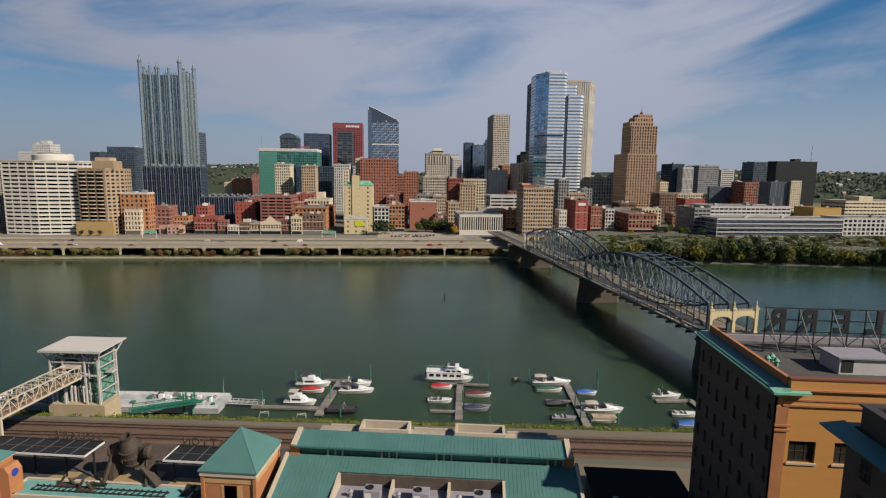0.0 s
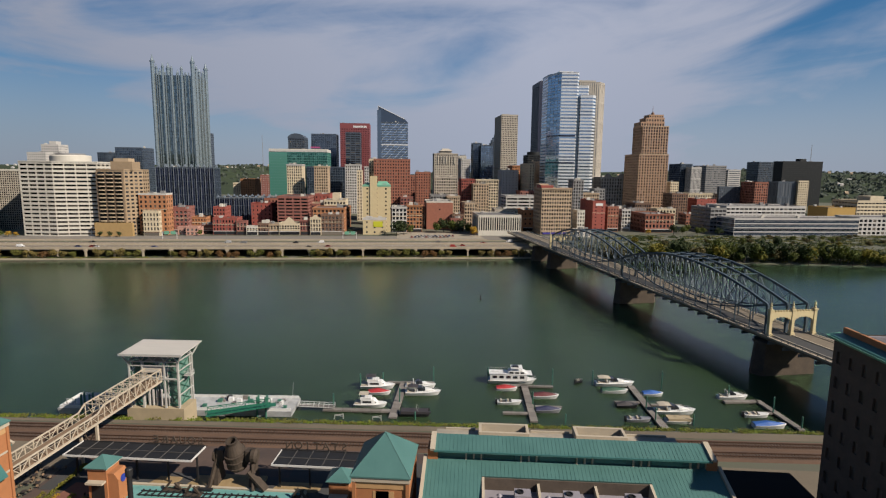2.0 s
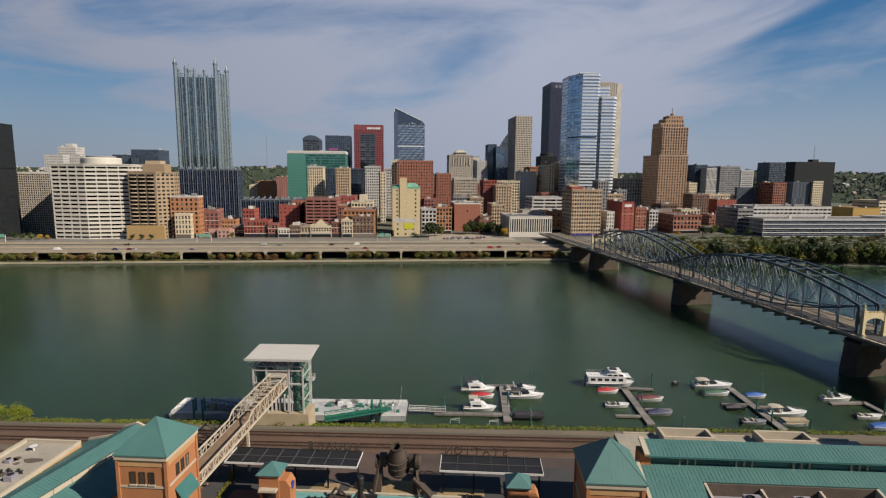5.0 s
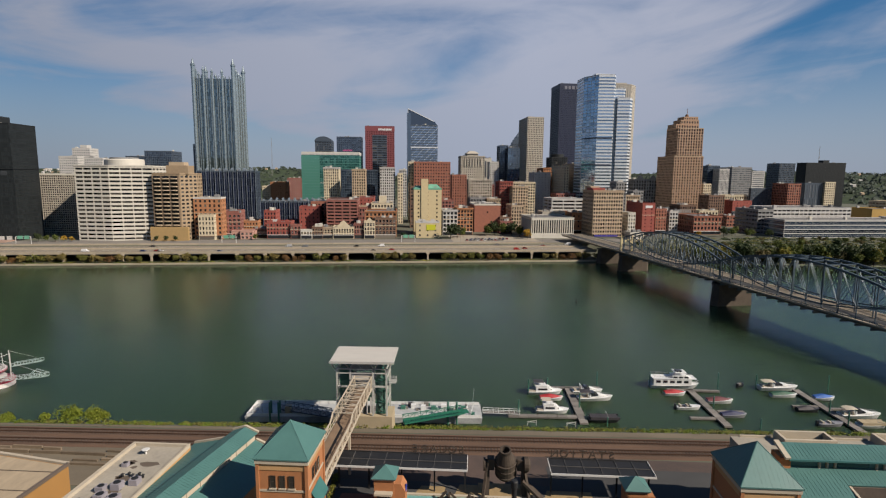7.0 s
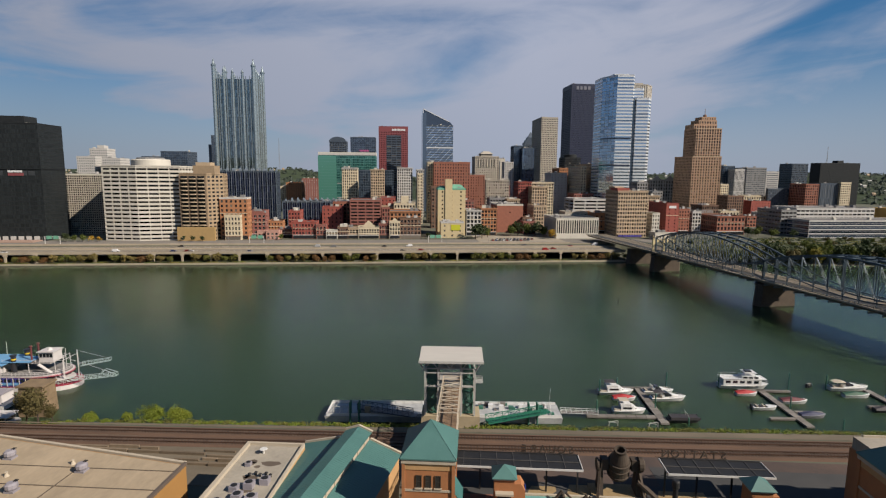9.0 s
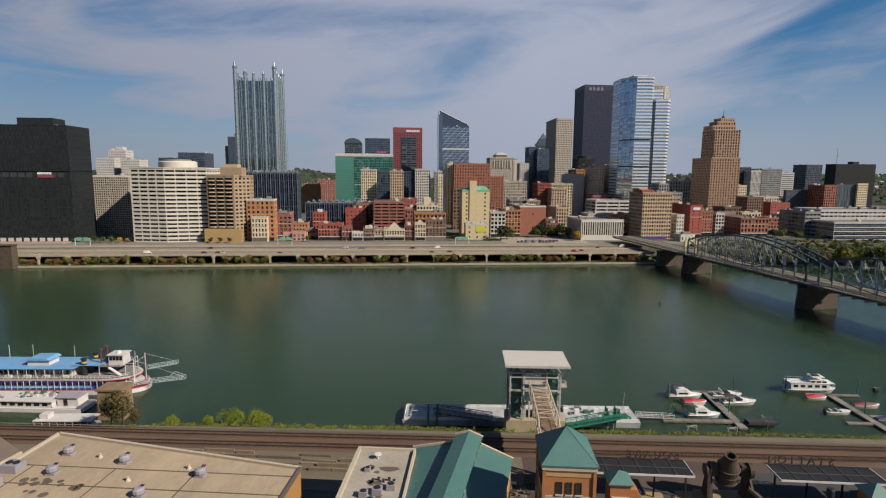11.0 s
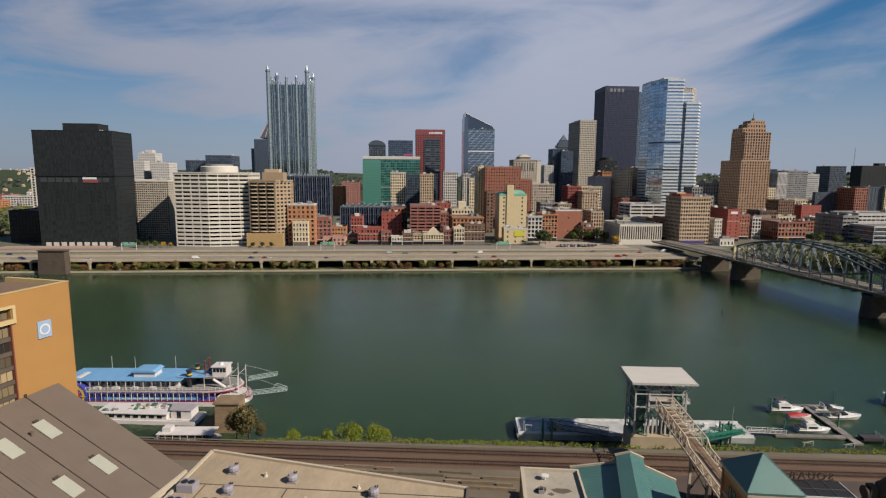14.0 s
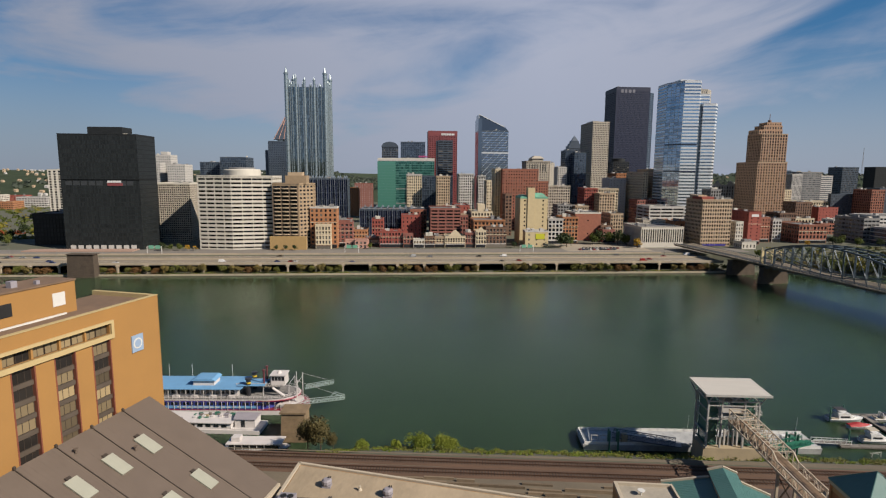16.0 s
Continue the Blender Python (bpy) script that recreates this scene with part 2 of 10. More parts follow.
class Geo:
    """Collects boxes, beams, prisms and turned shapes into one mesh."""

    def __init__(self):
        self.v, self.f, self.m = [], [], []

    def face(self, pts, mat=0):
        k = len(self.v)
        self.v.extend(pts)
        self.f.append(tuple(range(k, k + len(pts))))
        self.m.append(mat)

    def box(self, x0, y0, z0, x1, y1, z1, mat=0):
        k = len(self.v)
        self.v += [(x0, y0, z0), (x1, y0, z0), (x1, y1, z0), (x0, y1, z0), (x0, y0, z1), (x1, y0, z1), (x1, y1, z1), (x0, y1, z1)]
        for q in ((0, 3, 2, 1), (4, 5, 6, 7), (0, 1, 5, 4), (1, 2, 6, 5), (2, 3, 7, 6), (3, 0, 4, 7)):
            self.f.append(tuple(k + i for i in q))
            self.m.append(mat)
        return self

    def beam(self, p, q, w, h=None, mat=0):
        p, q = Vector(p), Vector(q)
        h = h or w
        d = (q - p).normalized()
        up = Vector((0, 0, 1)) if abs(d.z) < 0.95 else Vector((0, 1, 0))
        s = d.cross(up).normalized()
        u = s.cross(d)
        k = len(self.v)
        for e in (p, q):
            for a, b in ((-1, -1), (1, -1), (1, 1), (-1, 1)):
                self.v.append(tuple(e + s * (a * w / 2) + u * (b * h / 2)))
        for c in ((0, 3, 2, 1), (4, 5, 6, 7), (0, 1, 5, 4), (1, 2, 6, 5), (2, 3, 7, 6), (3, 0, 4, 7)):
            self.f.append(tuple(k + i for i in reversed(c)))
            self.m.append(mat)
        return self

    def prism(self, poly, z0, z1, mat=0, top=None):
        """poly: plan points, anticlockwise; top: another outline for the upper end."""
        n = len(poly)
        k = len(self.v)
        self.v += [(x, y, z0) for x, y in poly] + [(x, y, z1) for x, y in (top or poly)]
        self.f += [tuple(k + i for i in reversed(range(n))), tuple(k + n + i for i in range(n))]
        self.m += [mat, mat]
        for i in range(n):
            j = (i + 1) % n
            self.f.append((k + i, k + j, k + n + j, k + n + i))
            self.m.append(mat)
        return self

    def side(self, poly, y0, y1, mat=0):
        """An outline in x and z, carried from y0 to y1."""
        n = len(poly)
        k = len(self.v)
        self.v += [(x, y0, z) for x, z in poly] + [(x, y1, z) for x, z in poly]
        self.f += [tuple(k + i for i in range(n)), tuple(k + n + i for i in reversed(range(n)))]
        self.m += [mat, mat]
        for i in range(n):
            j = (i + 1) % n
            self.f.append((k + j, k + i, k + n + i, k + n + j))
            self.m.append(mat)
        return self

    def across(self, poly, x0, x1, mat=0):
        """An outline in y and z, carried from x0 to x1."""
        n = len(poly)
        k = len(self.v)
        self.v += [(x0, y, z) for y, z in poly] + [(x1, y, z) for y, z in poly]
        self.f += [tuple(k + i for i in reversed(range(n))), tuple(k + n + i for i in range(n))]
        self.m += [mat, mat]
        for i in range(n):
            j = (i + 1) % n
            self.f.append((k + i, k + j, k + n + j, k + n + i))
            self.m.append(mat)
        return self

    def pyramid(self, x0, y0, x1, y1, z0, z1, mat=0, thick=0.3):
        c = ((x0 + x1) / 2, (y0 + y1) / 2, z1)
        k = len(self.v)
        self.v += [(x0, y0, z0 - thick), (x1, y0, z0 - thick), (x1, y1, z0 - thick), (x0, y1, z0 - thick), (x0, y0, z0), (x1, y0, z0), (x1, y1, z0), (x0, y1, z0), c]
        for q in ((0, 3, 2, 1), (0, 1, 5, 4), (1, 2, 6, 5), (2, 3, 7, 6), (3, 0, 4, 7), (4, 5, 8), (5, 6, 8), (6, 7, 8), (7, 4, 8)):
            self.f.append(tuple(k + i for i in q))
            self.m.append(mat)
        return self

    def turned(self, x, y, rings, n=12, mat=0, axis="z"):
        """rings: (radius, height) from below to above."""
        k = len(self.v)
        for r, z in rings:
            for i in range(n):
                a = 2 * math.pi * i / n
                c, s = r * math.cos(a), r * math.sin(a)
                self.v.append((x + c, y + s, z) if axis == "z" else (x + z, y + c, s) if axis == "x" else (x - c, z, y + s))
        for j in range(len(rings) - 1):
            for i in range(n):
                i2 = (i + 1) % n
                self.f.append((k + j * n + i, k + j * n + i2, k + (j + 1) * n + i2, k + (j + 1) * n + i))
                self.m.append(mat)
        e = k + (len(rings) - 1) * n
        self.f += [tuple(k + i for i in reversed(range(n))), tuple(e + i for i in range(n))]
        self.m += [mat, mat]
        return self

    def rod(self, p, q, r, n=8, r2=None, mat=0):
        p, q = Vector(p), Vector(q)
        r2 = r if r2 is None else r2
        d = (q - p).normalized()
        up = Vector((0, 0, 1)) if abs(d.z) < 0.95 else Vector((0, 1, 0))
        s = d.cross(up).normalized()
        u = s.cross(d)
        k = len(self.v)
        for e, rr in ((p, r), (q, r2)):
            for i in range(n):
                a = 2 * math.pi * i / n
                self.v.append(tuple(e + s * (rr * math.cos(a)) + u * (rr * math.sin(a))))
        for i in range(n):
            j = (i + 1) % n
            self.f.append((k + j, k + i, k + n + i, k + n + j))
            self.m.append(mat)
        self.f += [tuple(k + i for i in range(n)), tuple(k + n + i for i in reversed(range(n)))]
        self.m += [mat, mat]
        return self

    def mesh(self, name, mats):
        me = bpy.data.meshes.new(name)
        me.from_pydata([tuple(p) for p in self.v], [], self.f)
        for mt in (mats if isinstance(mats, (list, tuple)) else [mats]):
            me.materials.append(mt)
        if any(self.m):
            me.polygons.foreach_set("material_index", self.m)
        me.update()
        return me


def part(name, geo, mats, parent=None, label="", kind="", at=None):
    """One mesh object, under a thing or a part where parent is given."""
    ob = new(name, geo if isinstance(geo, bpy.types.Mesh) else geo.mesh(name, mats))
    if parent is not None:
        ob.parent = parent
    if at is not None:
        ob.matrix_basis = at
    return tagged(ob, label, kind=kind)


def thing(name, m, label, category, group="", kind=""):
    ob = new(name)
    ob.empty_display_size = 0.5
    ob.matrix_basis = m
    return tagged(ob, label, category, group, kind)


def single(name, geo, mats, label, category, m=None, group="", kind=""):
    ob = new(name, geo.mesh(name, mats))
    if m is not None:
        ob.matrix_basis = m
    return tagged(ob, label, category, group, kind)


def wallrun(G, rows, p0, p1, z0, z1, nx, nz, fx, fy, rec, low=0.5):
    """A stretch of wall with a grid of recessed windows: the wall goes to G, the panes storey by storey to rows."""
    x0, y0 = p0
    L = math.hypot(p1[0] - x0, p1[1] - y0)
    ux, uy = (p1[0] - x0) / L, (p1[1] - y0) / L
    ix, iy = -uy * rec, ux * rec
    w, h = L / nx, (z1 - z0) / nz

    def P(s, z, inn=False):
        return (x0 + ux * s + (ix if inn else 0), y0 + uy * s + (iy if inn else 0), z)
    zb = z0
    gap = w * (1 - fx)
    for j in range(nz):
        a = z0 + h * j + h * (1 - fy) * low
        b = a + h * fy
        G.face([P(0, zb), P(L, zb), P(L, a), P(0, a)])
        zb = b
        s = 0.0
        for i in range(nx):
            e = w * i + gap / 2
            f = e + w * fx
            G.face([P(s, a), P(e, a), P(e, b), P(s, b)])
            G.face([P(e, a), P(e, a, 1), P(e, b, 1), P(e, b)])
            G.face([P(f, a, 1), P(f, a), P(f, b), P(f, b, 1)])
            G.face([P(e, a), P(f, a), P(f, a, 1), P(e, a, 1)])
            G.face([P(e, b, 1), P(f, b, 1), P(f, b), P(e, b)])
            if j < len(rows):
                rows[j].face([P(e, a, 1), P(f, a, 1), P(f, b, 1), P(e, b, 1)])
            s = f
        G.face([P(s, a), P(L, a), P(L, b), P(s, b)])
    G.face([P(0, zb), P(L, zb), P(L, z1), P(0, z1)])



# ---- the city across the river ----
CITY = pose(0, 0, 0, 0, 0, 8.7)
BASE = 9.0


def window_rows(root, rows, glass):
    for r in rows:
        if r.f:
            part("glazing", r, glass, root, kind="stuff")


PANES = {}


def pane_unit(root, p, q, h, glass):
    """One window of its own: pane, meeting rail and sill."""
    w = math.dist(p[:2], q[:2])
    key = (round(w, 2), round(h, 2), glass.name)
    if key not in PANES:
        g = Geo()
        g.face([(0, 0, 0), (w, 0, 0), (w, 0, h), (0, 0, h)])
        g.box(0, -0.06, h * 0.5 - 0.06, w, 0.0, h * 0.5 + 0.06, 1).box(-0.1, -0.32, -0.12, w + 0.1, 0.0, 0.02, 1)
        PANES[key] = g.mesh("window", [glass, m_pale])
    part("window", PANES[key], None, root, at=pose(p[0], p[1], p[2], 0, 0, math.degrees(math.atan2(q[1] - p[1], q[0] - p[0]))))


def tier(root, x0, y0, x1, y1, z0, z1, wall, glass, sx, sz, fx, fy, rec=0.35, name="upper_tier"):
    """A set-back storey block on top of a building, with its own windows and roof."""
    nz = max(1, round((z1 - z0 - 1.0) / sz))
    rows, G = [Geo() for _ in range(nz)], Geo()
    for p, q in (((x0, y0), (x1, y0)), ((x1, y0), (x1, y1)), ((x0, y1), (x0, y0))):
        L = math.dist(p, q)
        wallrun(G, rows, p, q, z0, z1 - 1.0, max(1, round(L / sx)), nz, fx, fy, rec)
        G.face([(*p, z1 - 1.0), (*q, z1 - 1.0), (*q, z1), (*p, z1)])
    G.face([(x1, y1, z0), (x0, y1, z0), (x0, y1, z1), (x1, y1, z1)])
    G.face([(x0, y0, z1 - 0.3), (x1, y0, z1 - 0.3), (x1, y1, z1 - 0.3), (x0, y1, z1 - 0.3)])
    ob = part(name, G, wall, root)
    for r in rows:
        if r.f:
            part("glazing", r, glass, ob, kind="stuff")
    return ob


def roofing(root, W, d, H, wall, trim=None, seed=0):
    rnd = random.Random(seed)
    part("roof", Geo().box(0.3, 0.3, H - 1.6, W - 0.3, d - 0.3, H - 1.0), m_roof, root, "grey flat roof")
    g = Geo()
    for b in ((-0.15, -0.15, W + 0.15, 0.3), (-0.15, d - 0.3, W + 0.15, d + 0.15), (-0.15, 0.3, 0.3, d - 0.3), (W - 0.3, 0.3, W + 0.15, d - 0.3)):
        g.box(b[0], b[1], H - (1.4 if trim else 0.5), b[2], b[3], H + 0.12)
    part("parapet", g, trim or wall, root)
    if W > 9 and d > 9:
        for i in range(rnd.randint(2, 4)):
            w, e, h = rnd.uniform(1.5, 4), rnd.uniform(1.5, 4), rnd.uniform(1.2, 3)
            x, y = rnd.uniform(1, W - 1 - w), rnd.uniform(1, d - 1 - e)
            part("rooftop_unit", Geo().box(x, y, H - 1.02, x + w, y + e, H + h - 0.5), rnd.choice((m_pale, m_grey, m_white, m_grey)), root, "metal rooftop plant unit")


def block(name, a0, a1, c, d, top, wall, glass, label, sx, sz, fx, fy, rec=0.35, pent=None, trim=None, cornice=False, gables=0, drum=False,
          crown=None, cap=None, band0=0.0, front=None):
    """A building: walls with recessed windows, roof, parapet and what stands on it. a0, a1, c: its front, along and away from the river."""
    W, H = a1 - a0, top - BASE
    root = thing(name, CITY @ pose(a0, c, BASE), label, "building", kind="")
    nz = max(1, round((H - 1.4 - band0) / sz))
    rows = [Geo() for _ in range(nz)]
    G = Geo()
    line = front or [(0, 0), (W, 0)]
    runs = list(zip(line, line[1:])) + [(line[-1], (W, d)), ((0, d), line[0])]
    for p, q in runs:
        L = math.dist(p, q)
        wallrun(G, rows, p, q, band0, H - 1.4, max(1, round(L / sx)), nz, fx, fy, rec)
    for p, q in runs:
        for za, zb in ((H - 1.4, H),) + (((0, band0),) if band0 else ()):
            G.face([(*p, za), (*q, za), (*q, zb), (*p, zb)])
    G.face([(W, d, 0), (0, d, 0), (0, d, H), (W, d, H)])
    part("wall", G, wall, root)
    count = sum(len(r.f) for r in rows)
    if c <= 566 and count <= 75:
        for r in rows:
            for q in range(0, len(r.v), 4):
                pane_unit(root, r.v[q], r.v[q + 1], r.v[q + 2][2] - r.v[q][2], glass)
    else:
        window_rows(root, rows, glass)
    if front:
        part("roof", Geo().prism([*line, (W, d), (0, d)], H - 1.6, H - 1.0), m_roof, root, "grey flat roof")
        part("parapet", Geo().prism([*[(x, y - 0.15) for x, y in line], *[(x, y + 0.4) for x, y in reversed(line)]], H - 0.5, H + 0.12), wall, root)
    else:
        roofing(root, W, d, H, wall, trim, int(abs(a0) * 7 + c))
    if cornice:
        for o, z0, z1 in ((0.35, H - 2.2, H - 1.6), (0.8, H - 1.0, H - 0.4)):
            line = [(-o, -o), (W + o, -o), (W + o, d), (W + 0.16, d), (W + 0.16, -0.16), (-0.16, -0.16), (-0.16, d), (-o, d)]
            part("cornice", Geo().prism(line, z0, z1), m_pale if trim else wall, root)
    if c <= 580 and name in ("townhouse", "brick_house", "brick_block", "brick_warehouse", "loft_block") and not front:
        part("shopfront", Geo().box(0.5, -0.12, 0.3, W - 0.5, -0.02, 3.2), g_dark, root, "dark glazed shopfront")
        part("fascia", Geo().box(0.2, -0.3, 3.25, W - 0.2, -0.02, 3.9), m_pale if (int(a0) % 3) else m_brown, root)
        part("string_course", Geo().box(-0.1, -0.22, H * 0.62, W + 0.1, -0.02, H * 0.62 + 0.4), m_cream, root)
    if pent:
        part("penthouse", Geo().box(W * pent[0], d * 0.3, H - 1.02, W * pent[1], d * 0.8, H + pent[2]), wall, root)
    if drum:
        part("roof_drum", Geo().turned(W * 0.5, d * 0.45, [(min(W, d) * 0.42, H - 1.02), (min(W, d) * 0.42, H + 5.5), (min(W, d) * 0.36, H + 6.4)], 28), wall, root)
    if gables:
        w = W / (gables * 1.6)
        for i in range(gables):
            x = W * (i + 0.5) / gables
            part("gable", Geo().side([(x - w / 2, H), (x + w / 2, H), (x + w * 0.2, H + w * 0.35), (x, H + w * 0.5), (x - w * 0.2, H + w * 0.35)], -0.1, 0.5), wall, root)
    if crown:
        n, h = crown
        for i in range(n):
            x = W * (i + 0.5) / n
            for y in (0.0, d - 2.4):
                g = Geo().box(x - 1.2, y, H, x + 1.2, y + 2.4, H + h * 0.4).pyramid(x - 1.2, y, x + 1.2, y + 2.4, H + h * 0.4, H + h, thick=0.01)
                part("glass_spire", g, m_mullion, root)
        for k in range(int(W / 5.2) + 1):
            part("fin", Geo().box(k * 5.2 - 0.2, -0.7, 0, k * 5.2 + 0.2, -0.02, H + 0.8), m_mullion, root)
    if cap:
        part("cap_band", Geo().box(-0.2, -0.2, H - 9, W + 0.2, d + 0.2, H - 1.5), cap, root)
    return root


dark = block("office_tower", -478.0, -410.5, 528, 36.0, 112.4, m_black, g_black, "black metal office slab beside the riverside road", 1.4, 4.0, .7, .8, rec=.012, pent=(.3,.75,7))
block("low_annex", -525.5, -496.2, 560, 40.0, 39.6, m_black, g_black, "low black annex beside the office slab", 3, 4, .8, .6)
block("apartment_slab", -675.4, -656.3, 830, 30.0, 82.1, m_white, g_dark, "distant white apartment slab with dark window strips", 6, 3.5, .5, .7)
lattice = block("office_block", -424.8, -388.3, 585, 50.0, 68.6, m_stone, g_dark, "grey office block with fine lattice facade", 2.0, 2.2, .74, .68, trim=m_white)
block("stepped_tower", -559.3, -533.5, 860, 18.5, 92.9, m_pale, g_grey, "pale grey stepped residential tower", 3, 3.6, .5, .5)
block("stepped_tower", -550.8, -526.0, 880, 25.0, 105.2, m_pale, g_grey, "pale grey stepped residential tower, tallest wing", 3, 3.6, .5, .5, pent=(.3,.7,5))
block("stepped_tower", -519.3, -494.5, 850, 30.0, 90.5, m_pale, g_grey, "pale grey stepped residential tower, low wing", 3, 3.6, .5, .5)
hotel_w = block("white_hotel", -361.0, -293.7, 525, 44.0, 76.6, m_white, g_dark, "white concrete hotel with deep horizontal balcony bands", 8.4, 3.7, .94, .46, rec=1.3, front=[(0, 5), (31.5, 0), (67.3, 6)])
block("office_tower", -469.6, -428.9, 930, 45.0, 104.1, m_slate, g_blue, "distant dark blue glass office block", 3, 3.8, .85, .8)
block("office_tower", -512.3, -481.2, 960, 40.0, 96.5, m_slate, g_blue, "distant dark glass office block", 3, 3.8, .85, .8)
balcony = block("apartment_tower", -293.3, -258.5, 527, 26.0, 70.0, m_sand, g_dark, "sand concrete apartment tower with stacked balconies", 4.6, 3.55, .62, .5, rec=.4, front=[(0, 0), (24, 0), (34.8, 13)])
block("brick_block", -261.1, -236.2, 534, 14.5, 48.0, m_orange, g_dark, "orange brick block with pale roof edge", 4.2, 4.0, 0.47, 0.56, trim=m_pale)
block("townhouse", -255.5, -241.4, 528, 6.0, 32.2, m_cream, g_dark, "narrow cream masonry house with rows of windows", 3, 4, 0.53, 0.62)
block("glass_block", -309.4, -241.7, 690, 24.5, 73.0, m_slate, g_iron, "dark glass office block with serrated glass crown", 2.6, 7.6, .8, .95, crown=(9,4), rec=.3)
cone = block("office_tower", -400.2, -338.1, 960, 40.0, 131.9, m_slate, g_blue, "slate office tower with stepped pyramid top", 3, 3.8, .6, .6)
block("brick_house", -241.4, -225.6, 550, 25.0, 34.4, m_brick, g_dark, "old brick warehouse in the city", 3.2, 4, 0.47, 0.56)
block("brick_house", -223.9, -209.8, 560, 20.0, 24.3, m_orange, g_dark, "small orange brick house", 3, 3.6, 0.47, 0.56)
block("low_house", -229.2, -207.3, 538, 6.0, 16.5, m_pink, g_dark, "low pink rendered building", 4, 4.5, .4, .5)
block("brick_house", -208.1, -198.0, 545, 18.0, 17.4, m_brown, g_dark, "small brown brick house", 3, 3.8, 0.47, 0.56)
block("brick_house", -205.9, -194.3, 570, 20.0, 33.7, m_red, g_dark, "tall narrow red brick house", 3, 3.8, 0.47, 0.56)
block("brick_house", -196.6, -173.9, 538, 18.0, 25.1, m_red, g_dark, "dark red gothic revival building with gabled roofline", 2.8, 4.2, 0.53, 0.67, gables=3)
block("brick_house", -174.2, -164.7, 536, 6.0, 22.6, m_brick, g_dark, "dark red brick townhouse", 2.8, 4, 0.53, 0.67)
block("townhouse", -164.6, -154.0, 534, 6.0, 17.9, m_white, g_dark, "white painted townhouse in the city", 2.6, 3.8, 0.59, 0.67)
block("brick_house", -154.1, -144.0, 535, 18.0, 20.5, m_brown, g_dark, "dark brown brick townhouse", 2.8, 4, 0.53, 0.67)
block("apartment_block", -291.6, -277.9, 940, 20.0, 49.3, m_cream, g_dark, "distant cream apartment block", 3, 3.5, 0.47, 0.56)
block("apartment_block", -273.9, -248.9, 920, 30.0, 56.2, m_orange, g_dark, "distant orange brick apartment block", 3.5, 3.5, .4, .4)
block("apartment_block", -261.7, -230.4, 1000, 30.0, 62.1, m_brick, g_white, "distant brick apartment block with white strips", 4, 3.5, .4, .5)
block("glass_block", -223.0, -161.4, 630, 40.0, 39.8, m_slate, g_iron, "low dark glass block with serrated crown", 2.6, 7.6, .8, .95, crown=(9,3))
block("brick_house", -176.3, -155.0, 600, 18.5, 36.0, m_red, g_dark, "red brick house with blank wall", 4, 4.5, .3, .4)
green = block("office_tower", -213.7, -127.5, 860, 50.0, 102.7, m_greenline, g_green, "green glass office building with white floor lines", 3.2, 3.9, .92, .8, trim=m_white)
barrel = block("office_tower", -213.5, -184.8, 1010, 40.0, 127.9, m_slate, g_dark, "distant dark office block with barrel roof", 3, 3.8, .7, .6)
block("office_tower", -180.6, -134.6, 1060, 45.0, 138.6, m_slate, g_blue, "distant blue glass twin office tower", 3.5, 3.9, .85, .8)
block("slim_tower", -170.0, -149.7, 765, 26.0, 78.8, m_cream, g_dark, "slim cream masonry tower with heavy cornice", 3.1, 3.8, 0.53, 0.67, trim=m_pale, cornice=True)
block("glass_block", -156.9, -100.2, 850, 8.5, 76.7, m_slate, g_blue, "dark blue glass office block with pale edges", 3.5, 3.9, .85, .85)
block("slim_tower", -130.7, -112.9, 745, 24.0, 76.7, m_tan, g_dark, "slim tan brick tower with cornice", 3.0, 3.7, 0.53, 0.62, cornice=True)
block("slim_tower", -95.4, -73.6, 805, 26.0, 79.9, m_pale, g_dark, "pale stone tower with cornice", 3.3, 3.9, 0.53, 0.62, cornice=True)
red = block("office_tower", -128.4, -73.0, 1073, 45.0, 160.2, m_crimson, g_red, "crimson office tower with bronze glass", 3.2, 3.9, .5, .6, cap=m_crimson)
block("glass_block", -112.9, -86.8, 1010, 30.0, 139.1, m_slate, g_dark, "dark glass office tower before a red one", 8, 4, .9, .6)
block("slim_tower", -71.1, -64.8, 695, 25.0, 71.9, m_cream, g_dark, "narrow cream masonry tower", 3, 3.8, 0.47, 0.56)
block("parking_garage", -146.0, -114.0, 585, 40.0, 44.0, m_brick, g_dark, "red brick parking garage with open decks", 9, 3.4, .85, .5, rec=1.2)
block("brick_house", -115.3, -98.6, 640, 40.0, 44.1, m_red, g_dark, "red brick building with blank wall", 4, 4, .3, .4)
block("office_block", -100.5, -77.4, 605, 33.5, 39.5, m_cream, g_dark, "cream office block with white rooftop plant", 3.4, 4, 0.59, 0.62, pent=(.35,.7,7))
block("brick_house", -113.2, -104.8, 600, 20.0, 35.5, m_brick, g_dark, "red brick building with pale window heads", 3, 4, 0.59, 0.67)
block("brick_warehouse", -104.5, -73.9, 552, 32.0, 34.5, m_orange, g_dark, "orange brown brick warehouse with fire escapes", 3.6, 3.9, 0.59, 0.67, cornice=True)
block("townhouse", -145.7, -134.5, 536, 16.0, 19.9, m_tan, g_dark, "brownstone townhouse with arched windows", 2.5, 4.2, 0.59, 0.72, cornice=True)
block("townhouse", -134.4, -114.7, 535, 18.0, 20.5, m_cream, g_dark, "pale stone townhouse row with round gable", 2.6, 4.2, 0.65, 0.72, gables=1)
block("townhouse", -114.7, -105.0, 536, 14.5, 23.6, m_brick, g_dark, "brick townhouse with tall windows", 2.6, 4.2, 0.59, 0.72, cornice=True)
